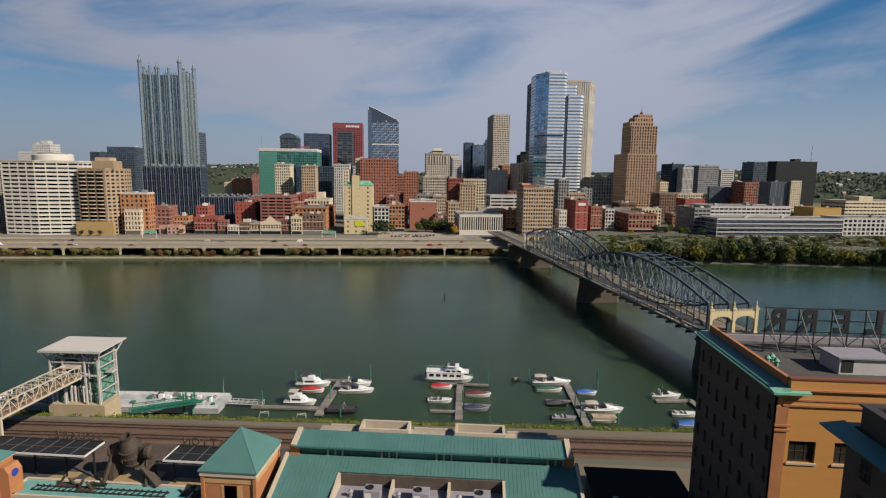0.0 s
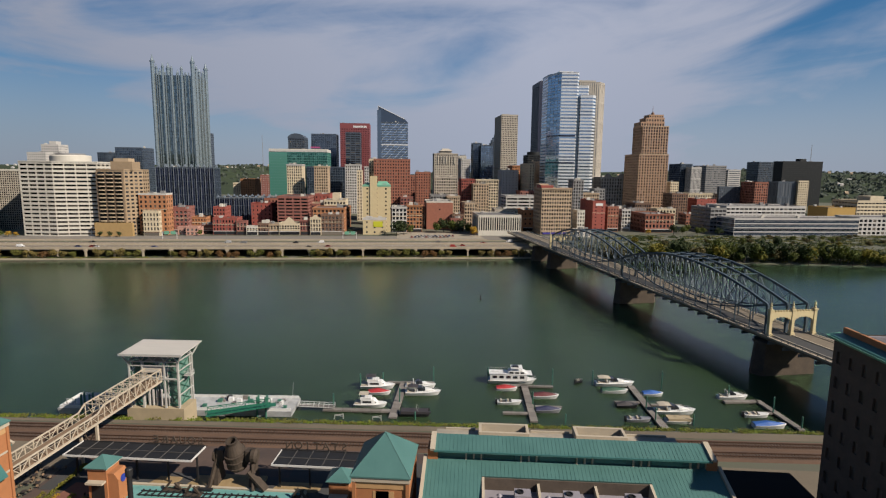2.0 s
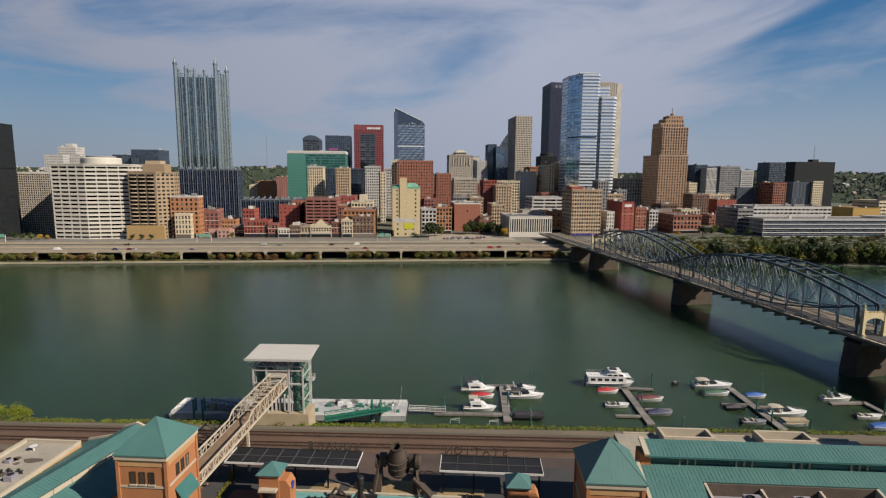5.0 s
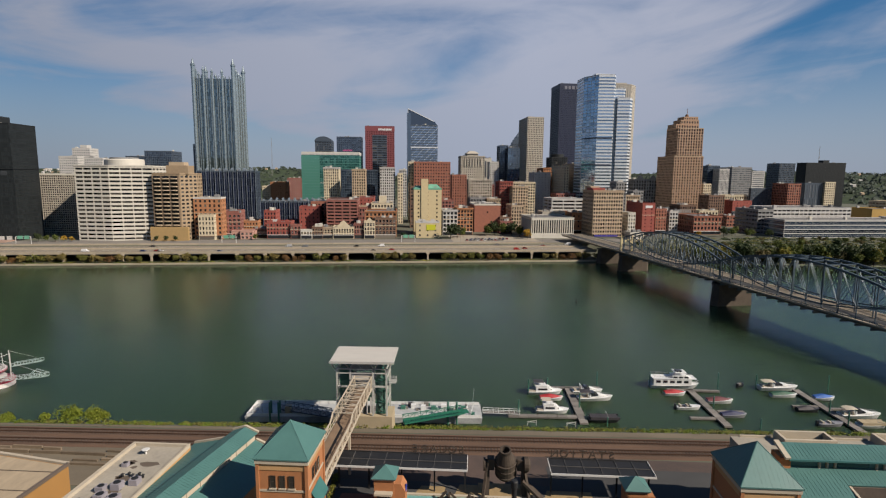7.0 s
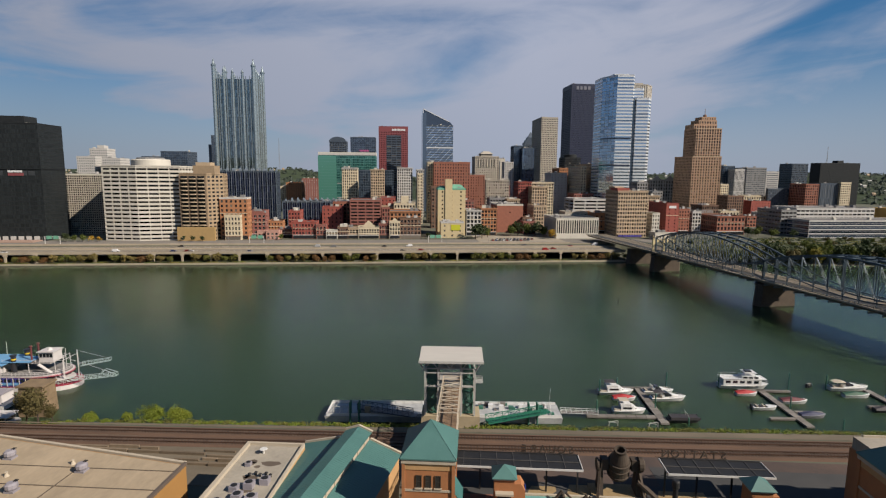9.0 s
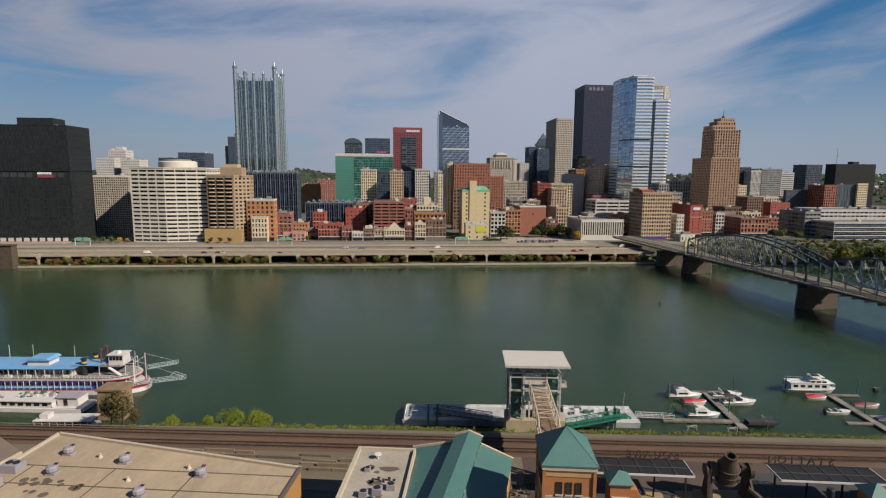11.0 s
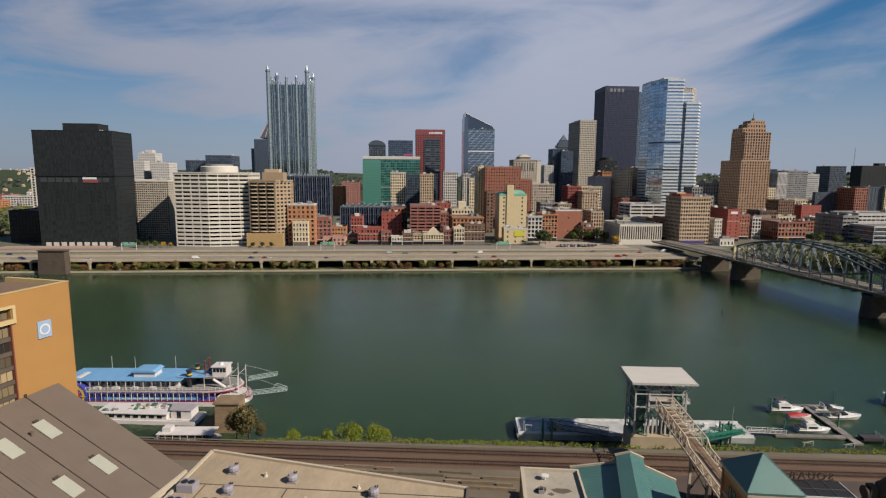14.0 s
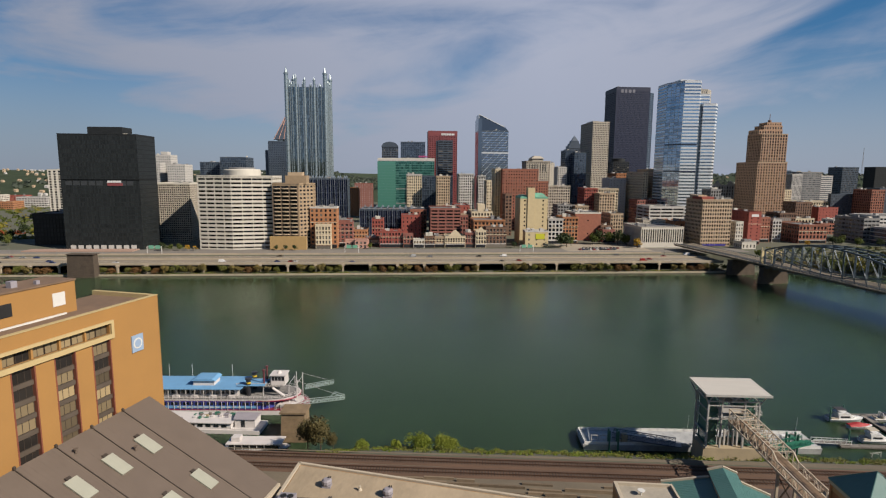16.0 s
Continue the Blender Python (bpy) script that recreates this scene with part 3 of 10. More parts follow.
block("townhouse", -104.9, -94.7, 534, 6.0, 26.0, m_cream, g_dark, "dark fronted townhouse with cream trim", 2.6, 4.2, .65, .75, gables=1)
block("brick_house", -94.7, -74.6, 537, 14.0, 29.0, m_brown, g_dark, "brown brick building with iron fire escapes", 3.4, 4, 0.59, 0.67)
spire = block("office_tower", -52.2, -3.2, 920, 40.0, 150.2, m_slate, g_silver, "blue glass tower with slanted glass crown", 3.2, 4, .85, .6)
block("apartment_tower", -57.3, -47.2, 715, 30.0, 86.3, m_cream, g_dark, "cream brick apartment wing", 3.3, 3.6, 0.47, 0.56)
block("apartment_tower", -50.4, -4.9, 700, 13.5, 86.2, m_rust, g_dark, "large rust red brick hotel block", 3.3, 3.7, 0.47, 0.56)
block("apartment_tower", 4.4, 24.8, 765, 30.0, 70.3, m_rust, g_dark, "rust brick block beside a taller one", 3.3, 3.7, 0.47, 0.56)
yellow = block("apartment_tower", -56.4, -28.3, 562, 26.0, 56.7, m_butter, g_dark, "butter coloured tower with green copper roof edge", 9, 4.2, .16, .4, trim=m_copper)
block("low_annex", -55.1, -32.3, 541, 12.0, 24.8, m_butter, g_dark, "low butter coloured annex with a yellow banner", 9, 4.2, .22, .4, trim=m_pale)
arcade = block("office_tower", 45.9, 89.2, 1000, 40.0, 103.6, m_stone, g_dark, "stone office tower with columned top", 4, 4.2, 0.47, 0.56, cornice=True)
block("office_block", 32.6, 66.6, 800, 22.0, 63.6, m_stone, g_dark, "beige stone office block with cornice", 3.4, 4, 0.59, 0.62, cornice=True)
block("slim_tower", 89.6, 105.4, 950, 25.0, 92.8, m_pale, g_dark, "pale slim office tower", 3, 3.8, 0.47, 0.56)
block("office_block", 95.6, 110.8, 1050, 25.0, 101.4, m_white, g_grey, "white office block with plain wall", 4, 4, .2, .3)
block("office_tower", 116.7, 132.2, 1000, 30.0, 123.4, m_slate, g_blue, "dark blue glass office tower", 3, 3.8, .85, .8)
block("office_tower", 128.8, 150.4, 985, 13.5, 118.8, m_slate, g_sky, "blue glass office tower", 3, 3.8, .85, .8)
beige = block("office_tower", 169.6, 200.2, 1013, 70.0, 175.6, m_stone, g_dark, "tall beige stone office tower", 3.1, 3.9, 0.53, 0.56, pent=(.2,.6,3))
gulf = block("office_tower", 189.0, 226.2, 1230, 30.0, 136.4, m_slate, g_dark, "slate stone tower with stepped pyramid", 3, 3.8, 0.59, 0.56)
block("brick_house", 63.5, 80.9, 725, 30.0, 61.9, m_red, g_dark, "red brick loft building with cornice", 3, 3.8, 0.59, 0.62, cornice=True)
block("office_block", 86.0, 116.6, 745, 35.0, 61.1, m_cream, g_dark, "cream loft building with large windows", 3.4, 3.8, 0.68, 0.67, cornice=True)
block("office_block", 138.3, 163.9, 835, 33.5, 74.6, m_pale, g_grey, "plain pale rooftop block", 5, 4, .2, .3)
block("brick_house", 162.0, 187.8, 870, 40.0, 82.0, m_orange, g_dark, "old orange brick block with cornice", 3, 3.8, 0.53, 0.56, cornice=True)
block("slim_tower", 170.0, 177.6, 790, 60.0, 84.4, m_cream, g_dark, "narrow cream stone office slab", 3.4, 3.8, 0.47, 0.56)
block("slim_tower", 196.8, 210.7, 815, 60.0, 88.4, m_tan, g_dark, "tan stone office slab", 3, 3.8, 0.47, 0.56)
block("office_block", 236.9, 268.9, 1080, 40.0, 105.9, m_black, g_dark, "dark rounded office block", 4, 4, .8, .6, drum=True)
block("parking_garage", 100.7, 141.9, 612, 34.0, 44.8, m_pale, g_dark, "white parking garage with open decks", 14, 4.0, .94, .5, rec=1.4)
block("loft_block", 52.4, 66.3, 600, 30.0, 37.7, m_tan, g_dark, "tan stone loft block", 3, 4, 0.59, 0.67)
block("brick_block", 10.1, 38.5, 592, 40.0, 39.3, m_rust, g_dark, "rust red brick hall with plain wall and white roof", 30, 14, .05, .1, trim=m_white)
block("townhouse", -26.9, -11.8, 562, 26.0, 35.1, m_pale, g_dark, "pale stone loft building", 3.4, 4, 0.68, 0.69, cornice=True)
block("townhouse", -11.7, 4.1, 563, 26.0, 36.8, m_orange, g_dark, "orange brick loft building", 3.4, 4, 0.68, 0.69, cornice=True)
block("brick_house", 34.9, 48.3, 575, 15.5, 22.5, m_brick, g_dark, "low brick house in the city", 3, 4, 0.47, 0.56)
stripe = block("office_block", 57.9, 100.6, 533, 44.0, 29.4, m_white, g_dark, "white ribbed office block with dark window strips", 2.3, 16, .62, .86, rec=.9, band0=4)
block("office_block", 84.4, 109.6, 590, 20.5, 31.6, m_stone, g_dark, "beige flat roofed block", 4, 4, .4, .4)
block("brick_house", 112.2, 127.7, 575, 30.0, 31.5, m_orange, g_dark, "orange brick house with plain wall", 5, 5, .3, .4)
tan2 = block("office_block", 122.7, 153.2, 541, 32.5, 55.9, m_tan, g_dark, "tan brick office block with grid of windows", 2.6, 3.7, 0.65, 0.56, cornice=True, pent=(.0,.3,4))
usx = block("office_tower", 297.3, 373.9, 1238, 70.0, 273.4, m_iron, g_iron, "tall dark weathered steel tower", 3, 3.9, .5, .55, cap=m_iron)


def silver_tower():
    """A silver tower of three joined shafts with chamfered corners."""
    root = thing("office_tower", CITY @ pose(185, 730, BASE), "silver glass tower with pale floor bands and chamfered corners", "skyscraper")
    for plan, H, smooth in (([(0, 32), (12, 8), (33, 6), (37, 12), (37, 60), (0, 60)], 195, True),
                            ([(33, 15), (50, 13), (53, 17), (53, 60), (37.1, 60), (37.1, 15)], 179, False),
                            ([(39, 7), (55, 5), (61, 11), (61, 60), (53.1, 60), (53.1, 17), (39, 17)], 165.5, False)):
        G, rows = Geo(), [Geo() for _ in range(round(H / 4.3))]
        n = len(plan)
        for i in range(n):
            p, q = plan[i], plan[(i + 1) % n]
            tall = smooth and i == 0
            wallrun(G, rows, p, q, 0, H - 2.2, max(1, round(math.dist(p, q) / 6.5)) if tall else 1, len(rows), .95 if tall else .985, .84 if tall else .5, .25)
            G.face([(*p, H - 2.2), (*q, H - 2.2), (*q, H), (*p, H)])
        shaft = part("shaft", G, m_silver, root)
        for r in rows:
            part("glazing", r, g_silver, shaft, kind="stuff")
        part("roof", Geo().prism(plan, H - 0.9, H - 0.4), m_roof, root, "grey flat roof")
    part("notch", Geo().box(34.0, 10.2, 0, 38.9, 14.8, 164), m_mullion, root, "grey metal notch between the shafts")
    part("plant_storey", Geo().box(12, 20, 194.4, 32, 50, 198), m_silver, root)
    for z in (76, 112):
        part("dark_band", Geo().beam((0.5, 31.2, z), (12.2, 7.7, z), 0.5, 1.6).beam((12.2, 7.7, z), (33, 5.7, z), 0.5, 1.6), g_iron, root)


silver_tower()
block("townhouse", 161.2, 169.0, 545, 16.0, 33.6, m_white, g_dark, "white rendered house in the city", 3, 3.6, 0.47, 0.56)
storage = block("brick_house", 181.2, 194.6, 556, 40.0, 42.9, m_red, g_dark, "red brick storage building with white sign", 6, 3.8, .2, .3)
block("brick_house", 203.7, 215.8, 572, 30.0, 36.0, m_rust, g_dark, "rust brick building in the city", 3, 3.8, 0.47, 0.56)
block("courthouse", 289.3, 330.6, 820, 60.0, 65.5, m_grey, g_dark, "dark grey stone courthouse", 4, 5, 0.47, 0.67, gables=2)
block("low_house", 153.0, 167.3, 520, 14.0, 16.1, m_white, g_dark, "low white rendered bridge house", 4, 4, .4, .5)
grant = block("office_tower", 317.4, 359.7, 754, 50.0, 98.7, m_tanb, g_dark, "tan brick setback skyscraper with tall window strips", 3.8, 3.9, .5, .62, rec=.4)
block("slim_tower", 384.4, 396.8, 790, 30.0, 59.7, m_cream, g_dark, "narrow cream office block", 3, 3.8, 0.53, 0.56)
block("office_tower", 467.0, 488.6, 920, 40.0, 89.0, m_slate, g_blue, "dark glass office block", 3, 3.8, .85, .8)
block("office_tower", 476.1, 494.3, 900, 18.5, 83.1, m_pale, g_grey, "white office slab with vertical ribs", 2.2, 20, .5, .9)
block("office_block", 537.4, 575.4, 960, 45.0, 87.2, m_grey, g_grey, "grey office block in the city", 4, 3.8, .9, .5)
block("office_block", 604.6, 629.6, 1000, 45.0, 80.8, m_pale, g_grey, "pale office block with ribbon windows", 30, 3.8, .9, .5)
block("office_tower", 747.3, 783.3, 1120, 40.0, 99.2, m_slate, g_dark, "distant dark tower in the city", 3, 3.8, .6, .6)
block("office_tower", 712.9, 794.3, 1000, 26.0, 97.9, m_black, g_black, "broad black office slab with rooftop plant", 3, 3.9, .5, .6, pent=(.5,.65,5))
block("office_block", 634.4, 673.2, 900, 30.0, 60.3, m_slate, g_grey, "slate grey office block", 3, 20, .5, .9)
block("office_block", 667.6, 686.4, 895, 6.0, 62.4, m_cream, g_dark, "cream office block in the city", 4, 4, 0.59, 0.56)
block("office_block", 421.5, 486.4, 805, 40.0, 41.8, m_cream, g_dark, "cream stone civic building", 3.8, 4.2, 0.53, 0.67, cornice=True)
block("brick_block", 499.9, 520.3, 765, 33.5, 60.9, m_rust, g_dark, "rust brick block with dark side wall", 3.4, 3.8, 0.59, 0.67)
block("office_block", 467.1, 528.5, 800, 6.0, 53.3, m_slate, g_grey, "low dark metal office block", 3.4, 4, .6, .6)
block("brick_house", 390.0, 418.0, 725, 40.0, 37.7, m_red, g_dark, "dark red brick block", 5, 4, .2, .4)
block("brick_block", 241.4, 272.4, 562, 36.5, 29.0, m_rust, g_dark, "rust brick block with tall arched windows", 3.8, 4.2, 0.59, 0.69, cornice=True)
block("office_block", 239.0, 259.0, 600, 40.0, 33.1, m_grey, g_dark, "grey concrete block in the city", 6, 8, .3, .5)
block("office_block", 333.3, 424.4, 566, 40.0, 37.8, m_pale, g_dark, "long white office block with ribbon windows", 5, 4.2, .85, .45)
pnc2 = block("office_block", 320.9, 457.5, 531, 31.5, 27.4, m_pale, g_blue, "long curved glass office block with pale floor bands", 200, 4.3, .995, .76, rec=.4)
# added grey block: stands for the shaded end face of the long white office
block("office_block", 314.6, 332.3, 564, 40.0, 35.8, m_grey, g_dark, "grey block for the white office's shaded end", 5, 4.2, .85, .45)
block("office_block", 465.2, 558.5, 540, 33.5, 27.9, m_pale, g_dark, "pale concrete office block with square windows", 5.2, 4.6, 0.68, 0.62)
block("office_block", 457.9, 491.2, 575, 30.0, 36.1, m_gold, g_dark, "gold coloured rooftop plant house", 60, 30, .01, .01)
block("office_block", 551.0, 643.6, 640, 40.0, 41.0, m_cream, g_dark, "cream concrete institutional block", 5, 4.4, .85, .4, pent=(.3,.5,5))
block("stone_tower", 253.1, 304.0, 850, 40.0, 210.5, m_lime, g_grey, "tall pale limestone tower with vertical ribs and a chamfered corner", 3.4, 30, .26, .94, front=[(0, 0), (37.9, 0), (50.9, 13)], pent=(.06, .7, 4))
block("office_block", -935.0, -875.4, 1050, 30.0, 25.1, m_orange, g_dark, "distant orange brick low block", 4, 4, 0.59, 0.56)
block("office_block", -902.6, -847.8, 1100, 40.0, 31.1, m_pale, g_dark, "distant long white office block", 5, 4, .7, .5)
block("office_block", -1103.8, -1035.3, 1250, 28.5, 28.9, m_white, g_dark, "distant white low block", 5, 4, 0.68, 0.56)
block("brick_house", -1044.6, -1009.3, 1280, 30.0, 26.7, m_red, g_dark, "distant low brick building with red roof", 5, 4, 0.47, 0.56)
block("brick_house", 150.8, 178.9, 760, 28.5, 45.5, m_brick, g_dark, "old brick loft building with flat roof", 3.4, 4, 0.59, 0.62)
block("brick_house", 61.4, 90.4, 905, 30.0, 54.3, m_brick, g_dark, "old brick block behind the loft buildings", 3.4, 4, 0.59, 0.62)
block("office_block", -7.5, 22.5, 840, 30.0, 65.1, m_rust, g_dark, "rust brick block behind the waterfront rows", 3.4, 4, 0.59, 0.62)
block("brick_house", -167.0, -148.7, 620, 8.5, 40.0, m_rust, g_dark, "rust brick warehouse behind the waterfront houses", 3.4, 4, 0.53, 0.62)
block("brick_house", -5.3, 8.2, 600, 20.0, 32.4, m_rust, g_dark, "red brick loft building with cornice", 3.4, 4, 0.59, 0.62, cornice=True)

block("office_block", 187.0, 199.5, 640, 20, 63.5, m_grey, g_dark, "grey stone office block with flat roof", 3.2, 3.7, 0.55, 0.66)
block("brick_block", 206.8, 229.4, 668, 18, 46.5, m_tan, g_dark, "tan brick loft block with flat roof", 2.8, 3.7, 0.66, 0.6, cornice=True)
block("townhouse", 220.4, 230.0, 574, 22, 33.2, m_pale, g_dark, "narrow pale rendered house in the city", 3.6, 4.0, 0.66, 0.66)
block("brick_block", 246.2, 264.9, 600, 24, 38.5, m_brown, g_dark, "brown brick block with stepped roof", 2.8, 4.0, 0.66, 0.6, cornice=True)
block("office_block", 285.8, 309.1, 628, 20, 30.3, m_cream, g_dark, "low cream brick block behind the arched one", 3.6, 3.7, 0.6, 0.66)
block("brick_house", 347.2, 369.7, 712, 26, 45.4, m_brown, g_dark, "old brown brick block in the city", 3.2, 3.7, 0.55, 0.66)
block("brick_house", 334.9, 353.4, 650, 20, 22.6, m_rust, g_dark, "low rust brick building in the city", 3.6, 3.7, 0.66, 0.6)
block("low_house", 363.4, 380.1, 665, 20, 25.8, m_pale, g_dark, "low pale building in the city", 3.2, 4.0, 0.66, 0.6)
block("brick_house", 225.9, 238.0, 610, 20, 32.1, m_rust, g_dark, "rust brick house with flat roof", 2.8, 4.0, 0.6, 0.66)
block("office_block", 235.4, 249.2, 700, 20, 51.3, m_grey, g_dark, "grey stone office block in the city", 3.6, 3.7, 0.55, 0.6)
block("loft_block", 41.1, 57.6, 690, 22, 40.8, m_tan, g_dark, "tan brick loft building in the city", 2.8, 4.0, 0.55, 0.66, cornice=True)
block("office_block", 21.1, 43.0, 700, 24, 41.7, m_grey, g_dark, "low grey office building with roof plant", 3.6, 4.0, 0.66, 0.6)
block("brick_house", 37.3, 50.3, 588, 16, 25.9, m_brown, g_dark, "low brown brick house with arched windows", 2.8, 4.0, 0.55, 0.6)
block("brick_house", -17.1, -1.7, 680, 24, 39.7, m_brick, g_dark, "old red brick loft building in the city", 3.6, 4.0, 0.6, 0.6)
block("slim_tower", -67.8, -57.3, 800, 20, 77.3, m_pale, g_dark, "slim pale stone tower in the city", 2.8, 4.0, 0.55, 0.66, cornice=True)
block("loft_block", -86.7, -73.4, 600, 24, 32.3, m_orange, g_dark, "orange brick loft building with fire escapes", 2.8, 4.0, 0.6, 0.6, cornice=True)
block("apartment_block", -57.4, -49.6, 640, 20, 56.9, m_brown, g_dark, "narrow brown brick apartment block", 3.6, 4.0, 0.55, 0.6)
block("brick_house", -126.0, -107.6, 660, 24, 41.6, m_red, g_dark, "dark red brick warehouse in the city", 2.8, 3.7, 0.6, 0.66)
block("office_block", -114.2, -92.8, 610, 20, 35.9, m_tan, g_dark, "tan brick office block with white plant", 2.8, 3.7, 0.6, 0.66)
block("glass_block", -170.5, -150.3, 640, 26, 40.4, m_slate, g_blue, "dark glass office block behind the waterfront", 3.6, 3.7, 0.55, 0.66)
block("brick_house", -238.7, -222.9, 548, 10, 32.8, m_brick, g_dark, "brown brick house with grey roof", 3.6, 4.0, 0.6, 0.6)
block("low_house", -219.8, -208.5, 533, 8, 17.4, m_pink, g_dark, "low pink house beside the road", 3.6, 3.7, 0.55, 0.6)
block("brick_house", -211.2, -196.9, 545, 12, 17.8, m_brick, g_dark, "low brick house with flat roof", 3.2, 4.0, 0.6, 0.66)
block("loft_block", 76.7, 96.7, 705, 20, 56.2, m_tan, g_dark, "tan brick loft with white roof storey", 3.6, 3.7, 0.55, 0.66, cornice=True)
block("slim_tower", 187.4, 208.0, 880, 20, 80.1, m_cream, g_dark, "narrow cream stone office building", 3.6, 4.0, 0.55, 0.66, cornice=True)
block("slim_tower", 211.1, 229.4, 850, 20, 64.2, m_tan, g_dark, "tan stone office building in the city", 3.2, 4.0, 0.6, 0.66, cornice=True)
block("slim_tower", 388.3, 407.6, 820, 20, 57.0, m_cream, g_dark, "cream stone building with tall window bays", 3.2, 3.7, 0.66, 0.66, cornice=True)
block("office_tower", 493.8, 511.5, 930, 20, 82.9, m_grey, g_dark, "grey office tower with pale edge", 2.8, 4.0, 0.55, 0.66)


def glass_castle():
    """Square glass tower with finned walls and a crown of spires."""
    W, d, H = 47.0, 47.0, 175.0
    root = thing("glass_tower", CITY @ pose(-317.5, 719, BASE), "tall silver glass tower with gothic spires along its roofline", "skyscraper")
    G, rows = Geo(), [Geo() for _ in range(42)]
    for p, q in (((0, 0), (W, 0)), ((W, 0), (W, d)), ((0, d), (0, 0)), ((W, d), (0, d))):
        wallrun(G, rows, p, q, 0, H, 26, 42, 0.82, 0.93, 0.15)
    part("wall", G, m_castle, root)
    window_rows(root, rows, g_castle)
    part("roof", Geo().box(0.5, 0.5, H - 3, W - 0.5, d - 0.5, H - 2.5), m_roof, root)
    for x in (4.6, 7.0, 12.6, 15.0, 20.4, 22.8, 28.0, 30.4, 35.4, 37.8, 42.4):
        for y0, y1 in ((-1.3, 0.0), (d, d + 1.3)):
            part("fin", Geo().side([(x - 0.4, 0), (x + 0.4, 0), (x + 0.4, H + 2), (x, H + 4), (x - 0.4, H + 2)], y0, y1), m_castle_fin, root)
    for y in (4.6, 7.0, 12.6, 15.0, 20.4, 22.8, 28.0, 30.4, 35.4, 37.8, 42.4):
        for x0, x1 in ((-1.3, 0.0), (W, W + 1.3)):
            part("fin", Geo().across([(y - 0.4, 0), (y + 0.4, 0), (y + 0.4, H + 2), (y, H + 4), (y - 0.4, H + 2)], x0, x1), m_castle_fin, root)

    def spire(x, y, r, h, n=8):
        pts = [(r, 0), (r, H + h * 0.62), (r * 1.25, H + h * 0.62), (r * 1.25, H + h * 0.68), (r * 0.8, H + h * 0.72), (r * 0.1, H + h)]
        part("spire", Geo().turned(x, y, pts, n), m_castle_fin, root)
    for x, y in ((0, 0), (W, 0), (0, d), (W, d)):
        spire(x, y, 2.5, 24)
    for f in (0.25, 0.47, 0.72):
        hh = 15 if f == 0.25 else 12
        spire(W * f, -0.4, 1.5, hh), spire(W * f, d + 0.4, 1.5, hh), spire(-0.4, d * f, 1.5, hh), spire(W + 0.4, d * f, 1.5, hh)


m_castle = surface("dark_mullion", (0.10, 0.13, 0.15), 0.25, metal=0.7, var=0.1)
m_castle_fin = surface("silver_fin", (0.40, 0.47, 0.49), 0.3, metal=0.7, var=0.1)
g_castle = glazing("castle_glass", (0.20, 0.265, 0.285), (0.26, 0.33, 0.35), 0.3, 0.04, 1.0, 0.95)
glass_castle()


# ---- tops and signs of single buildings ----
m_sign = surface("white_sign_panel", (0.75, 0.75, 0.75), 0.5, var=0.05)
m_acsign = surface("dull_steel_sign", (0.20, 0.20, 0.24), 0.5, var=0.05)
m_pinksign = surface("magenta_sign", (0.45, 0.08, 0.22), 0.5, var=0.05)
m_violet = surface("violet_shopfront", (0.06, 0.05, 0.32), 0.5, var=0.1)
m_terrace = surface("pink_granite", (0.40, 0.27, 0.21), 0.85, var=0.15)
m_gold2 = surface("ochre_podium", (0.42, 0.28, 0.12), 0.85, var=0.12)
g_edge = glazing("pale_green_glass_bay", (0.09, 0.26, 0.21), (0.14, 0.32, 0.27), 0.3, 0.1, 0.8, 0.3)
m_grey0 = surface("dim_panel", (0.05, 0.055, 0.06), 0.4, var=0.3)
m_banner = surface("lime_banner", (0.55, 0.55, 0.03), 0.6, var=0.05)


def sign_bars(root, x, y, z, widths, h, mat, gap=0.35):
    for w in widths:
        part("sign_bar", Geo().box(x, y - 0.25, z, x + w, y, z + h), mat, root)
        x += w + gap * h


part("sign_panel", Geo().box(3.0, -0.2, 28.6, 10.5, -0.02, 31.2), m_sign, storage, "white painted sign")
tier(grant, 3.5, 1.5, 41, 34, 88.4, 128.4, m_tanb, g_dark, 3.8, 3.9, 0.58, 0.72, 0.6)
tier(grant, 3.8, 9, 38, 33, 128.4, 134.6, m_tanb, g_dark, 3.8, 3.9, 0.5, 0.6)
tier(grant, 11, 10, 38, 31, 134.6, 140.5, m_tanb, g_dark, 3.8, 3.9, 0.5, 0.6)
tier(grant, 16, 11, 37, 29, 140.5, 145, m_tanb, g_dark, 3.8, 3.9, 0.4, 0.5)
part("beacon", Geo().rod((24, 18, 144.6), (24, 18, 157), 0.6, 8, 0.25).turned(24, 18, [(2.6, 144.6), (2.2, 148), (0.8, 149)], 10), m_brown, grant, "slim rooftop beacon mast")
part("stone_cap", Geo().box(3.1, 1.1, 127.6, 41.3, 1.48, 128.6), m_tan, grant)
part("stone_cap", Geo().box(-0.3, -0.4, 88.8, 42.6, -0.17, 90.0), m_tan, grant)
for k in range(12):
    part("pier_strip", Geo().box(0.2 + k * 3.84 - 0.5, -0.14, 0, 0.2 + k * 3.84 + 0.1, -0.02, 88.6), m_tanb, grant)
part("roof_drum", Geo().turned(36, 22, [(16.5, 66), (16.5, 72.6), (15.6, 73.4), (2, 73.6)], 40), m_white, hotel_w, "round white rooftop drum")
part("roof_rail", Geo().turned(36, 22, [(12, 73.5), (12, 74.8), (11.2, 75)], 32), m_grey, hotel_w)

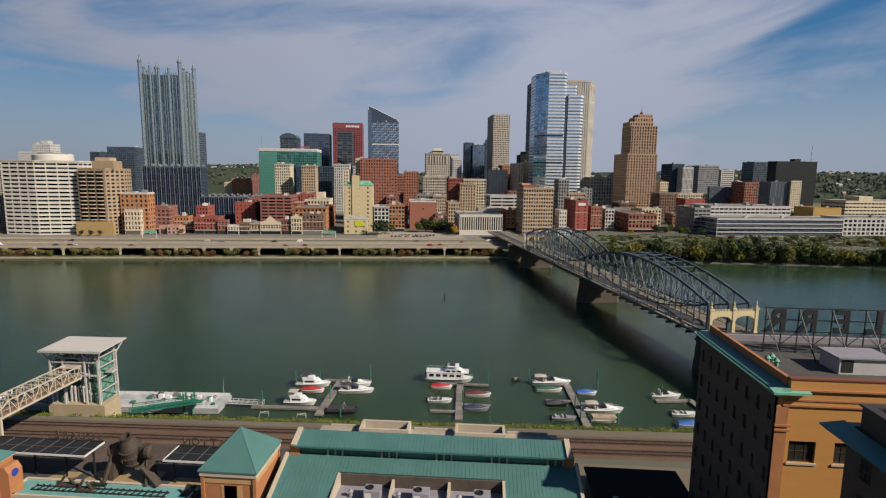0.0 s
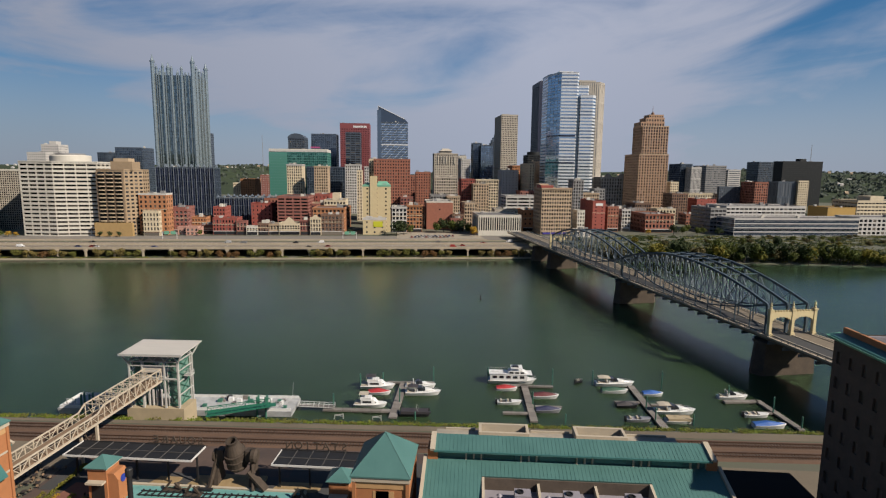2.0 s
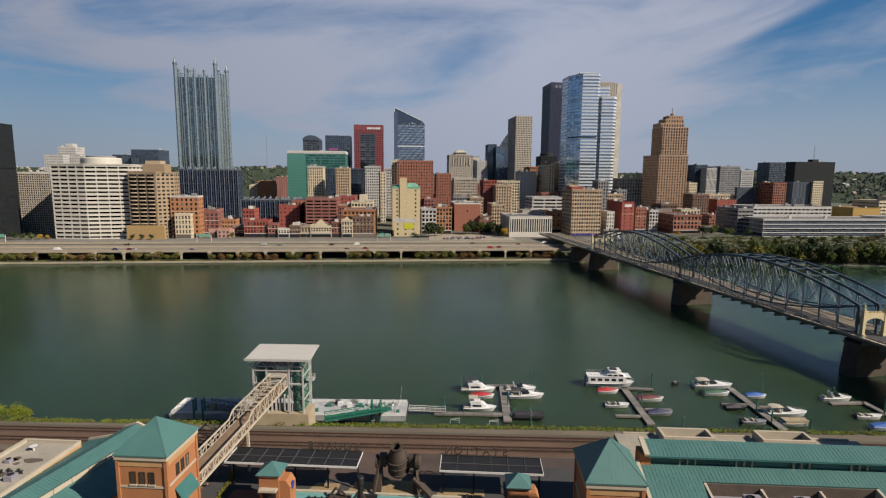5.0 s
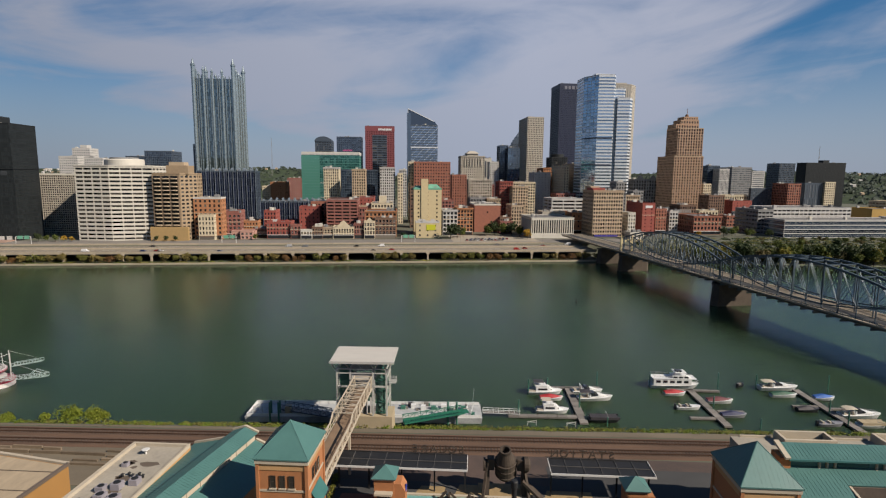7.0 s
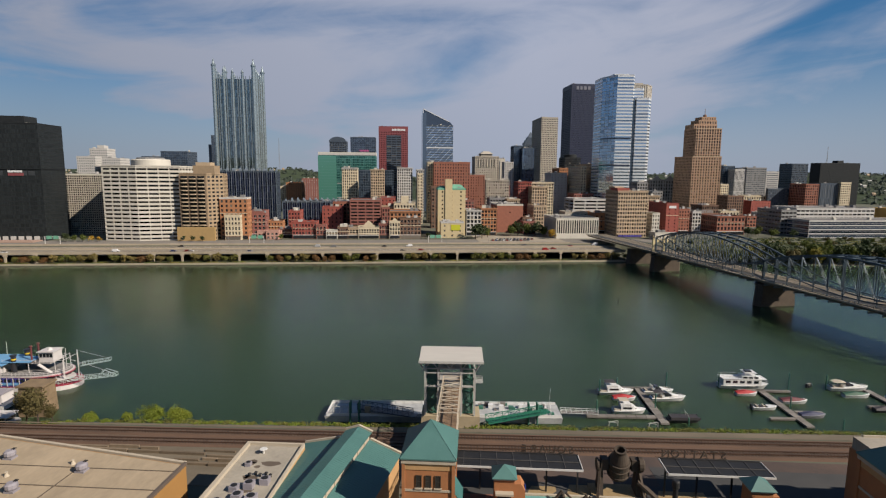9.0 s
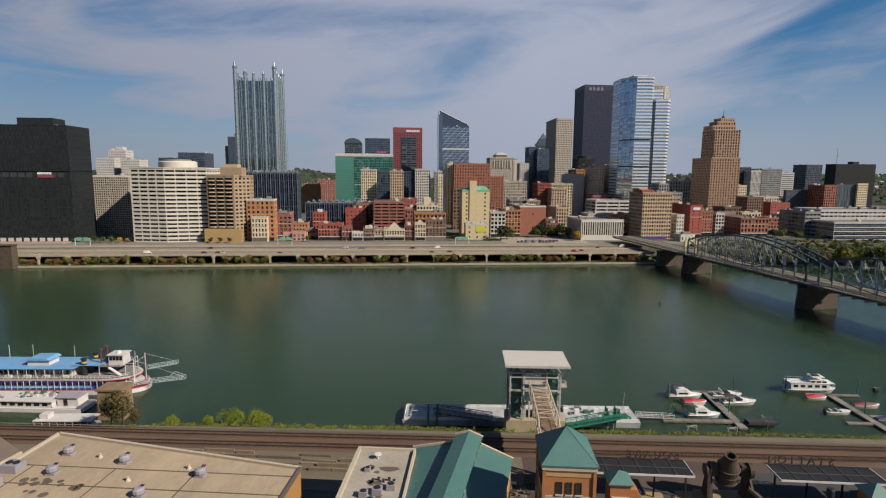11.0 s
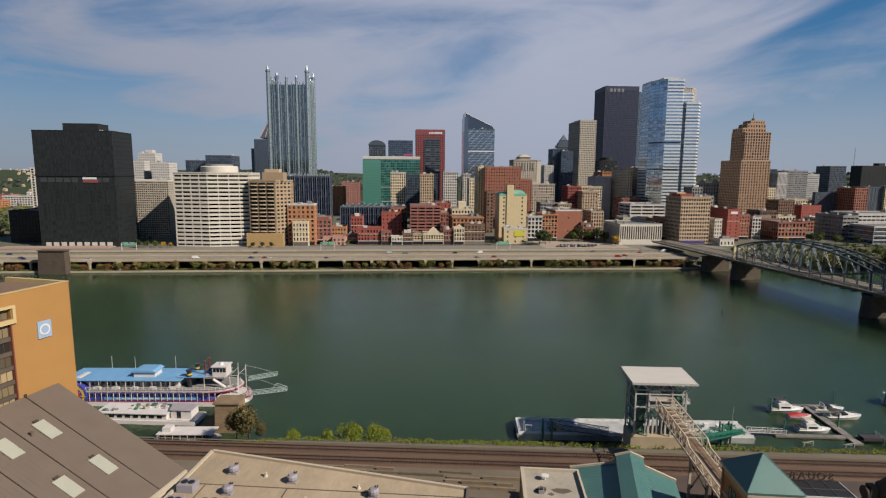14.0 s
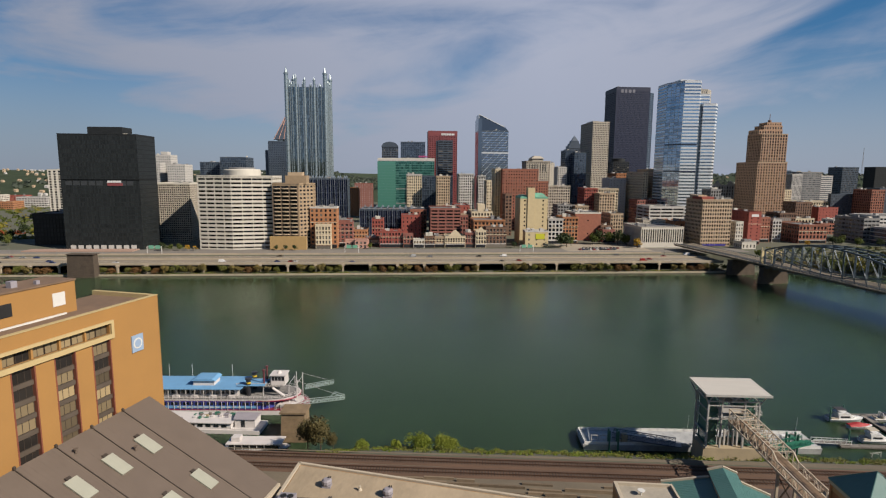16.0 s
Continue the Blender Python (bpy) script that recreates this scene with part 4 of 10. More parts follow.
part("slanted_crown", Geo().side([(0.2, 141.2), (48.8, 141.2), (45.0, 146.0), (43.0, 147.0), (0.2, 167.0)], 3, 36), g_blue, spire, "slanted dark glass crown")
part("crown_edge", Geo().beam((0.2, 2.9, 167.2), (43.0, 2.9, 147.2), 0.8, 1.2).beam((0.4, 2.9, 141), (0.4, 2.9, 167), 0.8), m_silver, spire)
part("glass_fin", Geo().box(-0.9, -0.7, 0, 5.0, 40, 160), g_blue, spire, "dark glass end wall")
for k in range(9):
    for j in range(16):
        if (k + j) % 2 == 0:
            part("facade_panel", Geo().beam((6 + k * 4.8, -0.3, 62 + j * 5.0), (10.8 + k * 4.8, -0.3, 67 + j * 5.0), 0.5, 0.3), m_silver, spire)
part("mid_band", Geo().box(5, -0.5, 104, 49.4, 0, 106), m_silver, spire)

part("barrel_roof", Geo().side([(14 - 15 * math.cos(math.pi * k / 12), 117.5 + 9 * math.sin(math.pi * k / 12)) for k in range(12, -1, -1)], -0.5, 38), m_slate, barrel, "grey barrel roof")
part("pyramid_roof", Geo().pyramid(9, 4, 50, 36, 127 - 1.4, 172, thick=0.2), m_slate, cone, "striped pyramid roof")
for k in range(6):
    part("roof_rib", Geo().beam((9 + k * 8.2, 3.9, 126), (29.5, 20, 172), 0.8), m_pink, cone)
part("shoulder", Geo().box(-6, 4, 0, -0.2, 30, 108), m_slate, cone)
for i, (f, z0, z1) in enumerate(((0.86, 128.7, 134), (0.68, 134, 139.5), (0.5, 139.5, 145))):
    w = 37
    part("pyramid_step", Geo().box(w / 2 * (1 - f), 15 - 13 * f, z0, w / 2 * (1 + f), 15 + 13 * f, z1), m_slate, gulf)
part("pyramid_cap", Geo().pyramid(11, 8, 26, 22, 145, 158, thick=0.2), m_slate, gulf)

sign_bars(usx, 10, -0.2, 252, (5.5, 5, 6.5, 5.5), 7, m_acsign, 0.45)
part("steel_edge", Geo().box(-1.0, -1.0, 0, 1.0, 1.0, 264), m_iron, usx)
bayg, bayr = Geo(), [Geo() for _ in range(58)]
wallrun(bayg, bayr, (78.5, 9), (96, 24), 0, 255, 2, 58, 0.8, 0.62, 0.5)
bay = part("corner_bay", bayg, m_slate, usx, "paler corner bay with stacked windows")
for r in bayr:
    part("glazing", r, g_blue, bay, kind="stuff")
sign_bars(red, 25, -0.2, 143, (2.6, 2.0, 2.6, 1.2, 2.8, 2.4, 2.4, 2.6, 2.2), 3.6, m_sign, 0.14)
part("bay", Geo().box(15.5, -0.6, 0, 40, 0, 133), m_slate, red, "dark glazed centre bay")
sign_bars(green, 62, -0.3, 95.2, (2, 1.6, 1.6, 2, 1.4, 1.8, 1.6), 2.4, m_pinksign, 0.12)
part("top_band", Geo().box(-0.3, -0.3, 89.5, 86.4, 50.2, 92.6), m_pale, green)
part("end_bay", Geo().box(-0.4, -1.2, 0, 27, -0.35, 88), g_edge, green, "paler green glazed end bay")
for k in range(20):
    part("floor_line", Geo().box(-0.5, -1.4, 4 + k * 4.2, 27.1, -1.2, 4.5 + k * 4.2), m_greenline, green)
for z in (25, 47):
    part("floor_line", Geo().box(27.2, -0.5, z, 86.2, -0.31, z + 0.7), m_pale, green)
sign_bars(dark, 40, -0.2, 60.6, (2.4, 2.0, 2.4, 1.8, 2.2), 1.8, m_sign, 0.15)
part("sign_panel", Geo().box(40, -0.4, 57.8, 53, -0.1, 60.2), m_crimson, dark, "red sign panel")
for k in range(9):
    if k not in (5, 6):
        part("lit_window", Geo().box(4 + k * 6.6, -0.15, 58, 9.4 + k * 6.6, 0.05, 62), m_grey0, dark, "band of greyer windows")
    part("lobby_window", Geo().box(4 + k * 6.6, -0.15, 1.0, 8.6 + k * 6.6, 0.05, 4.2), m_pale, dark, "pale ground floor panel")
part("slab_edge", Geo().box(-0.7, -0.7, 63.5, 68.2, 36.7, 64.3), m_black, dark)
part("terrace", Geo().box(-30, -14, -1.0, 64, -0.2, 0.9), m_terrace, dark, "low pink stone terrace wall")

part("stair_tower", Geo().box(7.5, -0.8, 0, 14.5, 8, 57.0), m_butter, yellow, "plain butter coloured stair tower")
part("copper_roof", Geo().prism([(14.5, 0.2), (27.6, 0.2), (27.6, 25), (14.5, 25)], 47.8, 51.5, top=[(15.5, 6), (24, 6), (24, 20), (15.5, 20)]), m_copper, yellow, "green copper hipped roof")
part("copper_roof", Geo().prism([(0.2, 0.2), (7.4, 0.2), (7.4, 25), (0.2, 25)], 47.8, 49.8, top=[(3, 5), (7.2, 5), (7.2, 20), (3, 20)]), m_copper, yellow)
part("lime_sign", Geo().box(11.5, -21.3, 7.5, 20.5, -21.1, 13.0), m_banner, yellow, "lime yellow banner")
part("crown_house", Geo().box(12, 6, 94.6, 32, 34, 99).prism([(10, 4), (34, 4), (34, 36), (10, 36)], 99, 104, top=[(17, 14), (27, 14), (27, 26), (17, 26)]), m_stone, arcade, "stone crown with hipped roof")
for k in range(7):
    part("column", Geo().rod((7 + k * 4.9, -0.6, 76), (7 + k * 4.9, -0.6, 90), 0.9, 10), m_stone, arcade)
part("plinth", Geo().box(-3, -3.5, 0, 30, 0, 12.5), m_gold2, balcony, "sand coloured podium wall")
# dark overlay stands for glazing and shade inside the balcony recess
part("loggia", Geo().box(0.3, -0.06, 13, 22.6, -0.01, 58.5), g_dark, balcony, "dark panel for the loggia's glazing and shade")
for k in range(4):
    part("balcony_pier", Geo().box(0.2 + 7.4 * k, -1.5, 13, 0.9 + 7.4 * k, -0.07, 58.4), m_umber, balcony)
for j in range(13):
    for k in range(3):
        z = 13.6 + 3.5 * j
        part("balcony_slab", Geo().prism([(1.0 + 7.4 * k, -1.6), (2.6 + 7.4 * k, -2.5), (6.4 + 7.4 * k, -2.5), (7.5 + 7.4 * k, -1.6), (7.5 + 7.4 * k, -0.07), (1.0 + 7.4 * k, -0.07)], z, z + 0.95), m_sandlite, balcony)
part("penthouse", Geo().box(11, 4, 59.9, 30, 20, 68), m_sand, balcony)
part("penthouse", Geo().box(13, 6, 68, 26, 18, 71), m_sandlite, balcony)
sign_bars(tan2, 2.0, -0.2, 0.6, (4, 3.4, 4.2, 3.2, 4, 3), 1.8, m_violet, 0.25)
part("red_parapet", Geo().box(-0.4, 2, 46.9, 12, 20, 49.5), m_red, tan2)


def mast(a, c, base, h, label):
    root = thing("radio_mast", CITY @ pose(a, c, base), label, "mast", "radio masts")
    for sx, sy in ((-1, -1), (1, -1), (0, 1)):
        part("leg", Geo().beam((2.4 * sx, 2.4 * sy, 0), (0.3 * sx, 0.3 * sy, h), 0.45), m_grey, root)
    for k in range(int(h / 8)):
        f = 1 - 0.85 * k * 8 / h
        part("ring", Geo().beam((-2.4 * f, -2.4 * f, k * 8), (2.4 * f, -2.4 * f, k * 8), 0.3).beam((2.4 * f, -2.4 * f, k * 8), (0, 2.4 * f, k * 8), 0.3).beam((0, 2.4 * f, k * 8), (-2.4 * f, -2.4 * f, k * 8), 0.3), m_grey, root)


mast(-560, 2300, 60, 150, "thin steel radio mast on the hill")
mast(1600, 2050, 70, 120, "thin steel radio mast on the hill")


# ---- ground and river ----
def near_bank(x):
    if x < -205:
        return max(126.0, 137.9 + 0.3 * (x + 205))
    return 146.5 + 0.042 * x if x < 60 else 149.0


def far_bank(x):
    return 447.0 + 0.153 * x if x < 30 else 451.6 - 0.02 * (x - 30)


m_ground = surface("city_ground", (0.095, 0.088, 0.07), 0.95, var=0.35, scale=0.03, fine=0.8, second=(0.075, 0.085, 0.05))
m_asphalt = surface("asphalt", (0.06, 0.06, 0.06), 0.9, var=0.25, scale=0.2)
m_concrete = surface("worn_concrete", (0.42, 0.355, 0.265), 0.9, var=0.22, scale=0.15, fine=2.0)


def build_ground():
    xs = [-4500, -2500, -1500, -1000, -800, -650, -520] + list(range(-440, -280, 40)) + list(range(-280, -190, 15)) + list(range(-180, 241, 30)) + [300, 400, 500, 650, 800, 1000, 1300, 1700, 2200, 3000, 4500]
    prof = []
    for x in xs:
        nb, fb = near_bank(max(-600, min(x, 600))), far_bank(max(-900, min(x, 900)))
        col = [(-3500, 130), (-620, 122), (-330, 96), (-150, 14), (40, 6.2), (nb - 14.5, 6.2), (nb - 13, 5.7), (nb, -0.3), (nb + 8, -5), (fb - 8, -5), (fb - 0.4, -1.0)]
        if x <= 30:
            col += [(fb, 1.4), (fb + 45, 1.4), (fb + 46, BASE)]
        else:
            col += [(fb + 3, 0.8), (fb + 20, 4.0), (fb + 46, BASE)]
        col += [(fb + 80, BASE), (760 + 0.12 * x, BASE), (1250, 13)]
        for y in (1500, 1750, 2000, 2300, 2600, 3000, 3600, 4800):
            k = min(1.0, max(0.0, (y - 1300) / 900))
            h = 44 + 30 * noise.noise(Vector((x / 420.0, y / 500.0, 3.1))) + (26 if x > 500 else 0) * min(1, (x - 500) / 500 if x > 500 else 0) + (-14 if -1000 < x < -300 else 24 if x <= -1000 else 0)
            col.append((y, 13 + k * max(6, h)))
        prof.append([(x, y, z) for y, z in col])
    n = len(prof[0])
    G = Geo()
    G.v = [p for c in prof for p in c]
    for i in range(len(prof) - 1):
        for j in range(n - 1):
            G.f.append((i * n + j, (i + 1) * n + j, (i + 1) * n + j + 1, i * n + j + 1))
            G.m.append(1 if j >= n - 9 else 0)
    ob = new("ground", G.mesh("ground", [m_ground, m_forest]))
    tagged(ob, "riverside ground with worn paving and far wooded hills", "ground", kind="structure")


# hill green lightened a little to stand for distance haze
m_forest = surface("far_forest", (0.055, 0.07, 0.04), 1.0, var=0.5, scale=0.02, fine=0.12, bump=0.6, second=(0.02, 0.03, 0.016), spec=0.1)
build_ground()


def build_water():
    m = bpy.data.materials.new("river_water")
    m.use_nodes = True
    nt = m.node_tree
    nt.nodes.clear()
    add = nodes_of(nt)
    pos = add("ShaderNodeNewGeometry").outputs["Position"]
    a = add("ShaderNodeMapping", {"Vector": pos, "Scale": (0.35, 0.9, 1.0)})
    w1 = add("ShaderNodeTexNoise", {"Vector": a.outputs[0], "Scale": 1.1, "Detail": 4.0, "Roughness": 0.6})
    b = add("ShaderNodeMapping", {"Vector": pos, "Scale": (0.05, 0.12, 1.0)})
    w2 = add("ShaderNodeTexNoise", {"Vector": b.outputs[0], "Scale": 1.0, "Detail": 3.0})
    s = add("ShaderNodeMath", {0: w2.outputs[0], 1: 0.8, 2: w1.outputs[0]}, operation="MULTIPLY_ADD")
    bump = add("ShaderNodeBump", {"Height": s.outputs[0], "Strength": 0.22, "Distance": 0.25})
    c = add("ShaderNodeMapping", {"Vector": pos, "Scale": (0.006, 0.012, 1.0)})
    big = add("ShaderNodeTexNoise", {"Vector": c.outputs[0], "Scale": 1.0, "Detail": 4.0})
    col = add("ShaderNodeMix", {"Factor": big.outputs[0], 6: (0.0155, 0.033, 0.0150, 1), 7: (0.0245, 0.0445, 0.0185, 1)}, data_type="RGBA")
    p = add("ShaderNodeBsdfPrincipled", {"Base Color": col.outputs[2], "Roughness": 0.2, "IOR": 1.33, "Specular IOR Level": 0.34, "Subsurface Weight": 1.0, "Subsurface Radius": (1.0, 1.0, 1.0), "Subsurface Scale": 3.5, "Normal": bump.outputs[0]})
    add("ShaderNodeOutputMaterial", {"Surface": p.outputs[0]})
    G = Geo()
    G.face([(-4500, -100, 0), (4500, -100, 0), (4500, 560, 0), (-4500, 560, 0)])
    ob = new("water", G.mesh("water", m))
    tagged(ob, "calm green river water with faint ripples", "river", kind="structure")


build_water()

# ---- riverside road on columns ----


def build_road():
    road = thing("road", CITY, "elevated riverside road on concrete columns above the wharf", "road", kind="structure")
    x0, x1 = -900.0, 92.0
    part("deck", Geo().box(x0, 448, 7.8, x1, 493, 8.7), m_concrete, road)
    part("deck_girder", Geo().box(x0, 449.2, 7.0, x1, 450.0, 7.8), m_grey, road)
    part("carriageway", Geo().box(x0, 450, 8.7, x1, 469, 8.76), m_roadtop, road)
    part("carriageway", Geo().box(x0, 473, 8.7, x1, 491, 8.76), m_roadtop, road)
    for y0, y1 in ((448.0, 448.5), (470.5, 471.2), (492.4, 493.0)):
        part("barrier", Geo().box(x0, y0, 8.7, x1, y1, 9.6), m_concrete, road)
    for k in range(46):
        x = x0 + 12 + k * 21.5
        g = Geo().box(x - 0.65, 446.9, 1.2, x + 0.65, 448.3, 6.0).side([(x - 0.65, 6.0), (x + 0.65, 6.0), (x + 1.3, 7.0), (x - 1.3, 7.0)], 446.7, 449.1).box(x - 1.3, 446.7, 7.0, x + 1.3, 449.1, 7.79)
        part("column", g, m_concrete, road)
    for y in (454.0, 458.0, 462.4, 479.0, 485.0):
        part("lane_line", Geo().box(x0, y, 8.765, x1, y + 0.15, 8.77), m_steelw, road)
    part("wharf_edge", Geo().box(x0, 441.6, 0.4, x1, 442.6, 1.7), m_concrete, road)


m_roadtop = surface("worn_roadway", (0.26, 0.22, 0.165), 0.9, var=0.2, scale=0.05, fine=1.0)
build_road()

# ---- bridge ----
m_bridge = surface("blue_grey_steel", (0.075, 0.108, 0.138), 0.55, metal=0.2, var=0.3)
m_deck = surface("bridge_deck", (0.20, 0.165, 0.12), 0.9, var=0.25)
m_pier = surface("stained_sandstone", (0.095, 0.072, 0.053), 0.95, var=0.4, scale=0.3, fine=1.5, bump=0.4)
m_portal = surface("cream_painted_iron", (0.62, 0.52, 0.30), 0.6, var=0.1)
BR = pose(79.3, 198.3, 0, 0, 0, 12.8)
DK, NODE, RISE = 14.6, 25.2, 8.9
PIERS = (-2.0, 106.5, 216.0)


def build_bridge():
    br = thing("truss_bridge", BR, "blue grey lenticular steel truss bridge on stone piers with cream portals", "bridge")
    part("deck", Geo().box(0, -150, DK - 1.6, 18, 335, DK), m_deck, br)
    part("roadway", Geo().box(1.6, -150, DK, 8.4, 335, DK + 0.05), m_asphalt, br)
    part("roadway", Geo().box(9.6, -150, DK, 16.4, 335, DK + 0.05), m_deck, br)
    for x in (1.2, 8.7, 16.4):
        part("kerb", Geo().box(x, -150, DK + 0.05, x + 0.6, 335, DK + 0.3), m_concrete, br)
    for x in (-1.2, 18.0):
        part("sidewalk", Geo().box(x, -150, DK - 0.5, x + 1.2, 335, DK + 0.15), m_concrete, br)
        g = Geo()
        e = x + (0.1 if x < 0 else 1.1)
        for z in (0.55, 0.85, 1.2):
            g.beam((e, -150, DK + z), (e, 335, DK + z), 0.1)
        for k in range(162):
            g.beam((e, -150 + 3 * k, DK), (e, -150 + 3 * k, DK + 1.3), 0.14)
        part("railing", g, m_bridge, br)
    for k in range(41):
        y = -40 + k * 6.8
        part("floor_beam", Geo().box(-1.0, y - 0.25, DK - 2.6, 19.0, y + 0.25, DK - 1.6), m_bridge, br)
    for x in (1.0, 9.0, 17.0):
        for s0, s1 in zip(PIERS, PIERS[1:]):
            n = 13
            ys = [s0 + (s1 - s0) * i / n for i in range(n + 1)]
            dz = [RISE * 4 * (i / n) * (1 - i / n) for i in range(n + 1)]
            for sign, nm in ((1, "top_chord"), (-1, "bottom_chord")):
                w, h = (0.7, 0.9) if sign > 0 else (0.45, 0.5)
                up = [(ys[i], NODE + sign * dz[i] + h / 2) for i in range(n + 1)]
                part(nm, Geo().across([(y, z - h) for y, z in up] + up[::-1], x - w / 2, x + w / 2), m_bridge, br)
            for i in range(n + 1):
                low = DK if i in (0, n) else NODE - dz[i]
                part("post", Geo().beam((x, ys[i], min(low, DK)), (x, ys[i], NODE + dz[i]), 0.9 if i in (0, n) else 0.35), m_bridge, br)
            for i in range(1, n - 1):
                for p, q in (((ys[i], NODE - dz[i]), (ys[i + 1], NODE + dz[i + 1])), ((ys[i], NODE + dz[i]), (ys[i + 1], NODE - dz[i + 1]))):
                    part("diagonal", Geo().beam((x, *p), (x, *q), 0.16), m_bridge, br)
    for s0, s1 in zip(PIERS, PIERS[1:]):
        for i in range(3, 11):
            y = s0 + (s1 - s0) * i / 13
            z = NODE + RISE * 4 * (i / 13) * (1 - i / 13)
            part("sway_brace", Geo().beam((1, y, z), (17, y, z), 0.4), m_bridge, br)
    for s in (-4.5, 218.5):
        portal(br, s)
    for s, w in ((-2.0, 7), (106.5, 7), (216.0, 6), (-47.0, 6), (252.0, 7)):
        p = part("pier", Geo().prism([(-1.8, s - w / 2), (19.6, s - w / 2), (22.5, s), (19.6, s + w / 2), (-1.8, s + w / 2), (-4, s)], -5, DK - 3.4,
                                     top=[(-0.8, s - w / 2 + 0.5), (18.7, s - w / 2 + 0.5), (20.6, s), (18.7, s + w / 2 - 0.5), (-0.8, s + w / 2 - 0.5), (-2.2, s)]), m_pier, br)
        part("pier_cap", Geo().box(-1.5, s - w / 2 + 0.4, DK - 3.4, 20, s + w / 2 - 0.4, DK - 2.61), m_pier, p)


def portal(br, s):
    g = Geo()
    for x in (0.2, 9.0, 17.8):
        g.box(x - 0.55, s - 0.6, DK, x + 0.55, s + 0.6, DK + 9.4)
        g.box(x - 0.8, s - 0.85, DK, x + 0.8, s + 0.85, DK + 1.0)
        g.box(x - 0.75, s - 0.8, DK + 9.0, x + 0.75, s + 0.8, DK + 9.6)
    for x0, x1 in ((0.75, 8.45), (9.55, 17.25)):
        top, mid, r = DK + 8.6, (x0 + x1) / 2, (x1 - x0) / 2
        pts = [(x0, top), (x0, DK + 4.6)] + [(mid - r * math.cos(a), DK + 4.6 + 2.2 * math.sin(a)) for a in [math.pi * k / 10 for k in range(1, 10)]] + [(x1, DK + 4.6), (x1, top)]
        k0 = len(pts)
        for k in range(1, k0 - 2):
            (xa, za), (xb, zb) = pts[k], pts[k + 1]
            g.box(min(xa, xb), s - 0.4, (za + zb) / 2, max(xa, xb) + 0.001, s + 0.4, top)
        for k in range(7):
            x = x0 + (x1 - x0) * (k + 0.25) / 7
            g.box(x, s - 0.35, top, x + 0.55, s + 0.35, top + 0.6)
    p = part("portal", g, m_portal, br, "cream iron portal with two arches and finials")
    for x in (0.2, 9.0, 17.8):
        part("finial", Geo().turned(x, s, [(0.35, DK + 9.6), (0.55, DK + 10.0), (0.25, DK + 10.5), (0.4, DK + 11.0), (0.05, DK + 12.3)], 8), m_portal, p)


build_bridge()

# ---- road traffic and street furniture ----
m_tyre = surface("tyre_rubber", (0.02, 0.02, 0.02), 0.9)
PAINTS = [surface("car_paint_" + n, c, 0.3, var=0.05, bump=0.02, spec=0.6) for n, c in (("white", (0.75, 0.75, 0.75)), ("black", (0.015, 0.015, 0.017)), ("grey", (0.16, 0.165, 0.17)), ("red", (0.3, 0.02, 0.02)), ("blue", (0.03, 0.06, 0.2)), ("silver", (0.42, 0.43, 0.44)))]
WHEEL = Geo().turned(0, 0, [(0.33, -0.11), (0.33, 0.11)], 12, axis="y").mesh("wheel", m_tyre)


def car(a, c, z, rz, paint, van=False):
    nm = paint.name.split("_")[-1]
    root = thing("van" if van else "car", CITY @ pose(a, c, z, 0, 0, rz), nm + (" delivery van on the riverside road" if van else " car driving on the riverside road"), "van" if van else "car", "traffic")
    L, h = (5.6, 1.0) if van else (4.5, 0.82)
    part("body", Geo().side([(0, 0.3), (L, 0.3), (L, h - 0.1), (L - 0.4, h), (0.2, h), (0, h - 0.1)], -0.9, 0.9), paint, root)
    part("cabin", Geo().side([(0.3 if van else 0.6, h), (L - 1.0, h), (L - 1.8, 2.2 if van else 1.42), (0.4 if van else 1.2, 2.2 if van else 1.42)], -0.78, 0.78), paint if van else m_boatglass0, root)
    part("roof_panel", Geo().box(1.2, -0.74, (2.2 if van else 1.42), L - 1.9, 0.74, (2.26 if van else 1.48)), paint, root)
    for x in (0.85, L - 0.9):
        for y in (-0.82, 0.82):
            part("wheel", WHEEL, None, root, at=pose(x, y, 0.33))


m_boatglass0 = glazing("car_glass", (0.015, 0.017, 0.02), (0.03, 0.03, 0.03), 0.2, 0.06, 0.8)
m_roadtop0 = surface("boulevard_asphalt", (0.22, 0.20, 0.175), 0.9, var=0.2, scale=0.08, fine=1.0)
m_lot = surface("pale_lot", (0.36, 0.31, 0.24), 0.9, var=0.2, scale=0.1, fine=1.0)
rr = random.Random(9)
for k in range(26):
    lane = rr.choice((452.0, 455.8, 460.0, 475.5, 479.5, 484.5))
    car(rr.uniform(-520, 85), lane, 8.77, 0 if lane < 470 else 180, rr.choice(PAINTS), rr.random() < 0.15)
for k in range(22):
    car(-8 + (k % 11) * 3.4 + 30 * (k // 11) * 0.2, 515 + 9 * (k // 11), BASE + 0.02, 90, rr.choice(PAINTS))


def street_lamp(a, c, z):
    root = thing("street_lamp", CITY @ pose(a, c, z), "tall grey street lamp beside the road", "street lamp", "street lamps")
    part("pole", Geo().rod((0, 0, 0), (0, 0, 9), 0.12, 6, 0.08), m_grey, root)
    part("arm", Geo().beam((0, 0, 8.9), (0, -2.2, 9.2), 0.09), m_grey, root)
    part("lamp_head", Geo().box(-0.15, -2.7, 9.1, 0.15, -2.0, 9.3), m_grey, root)


for k in range(18):
    street_lamp(-560 + 36 * k, 470.9, 9.6)


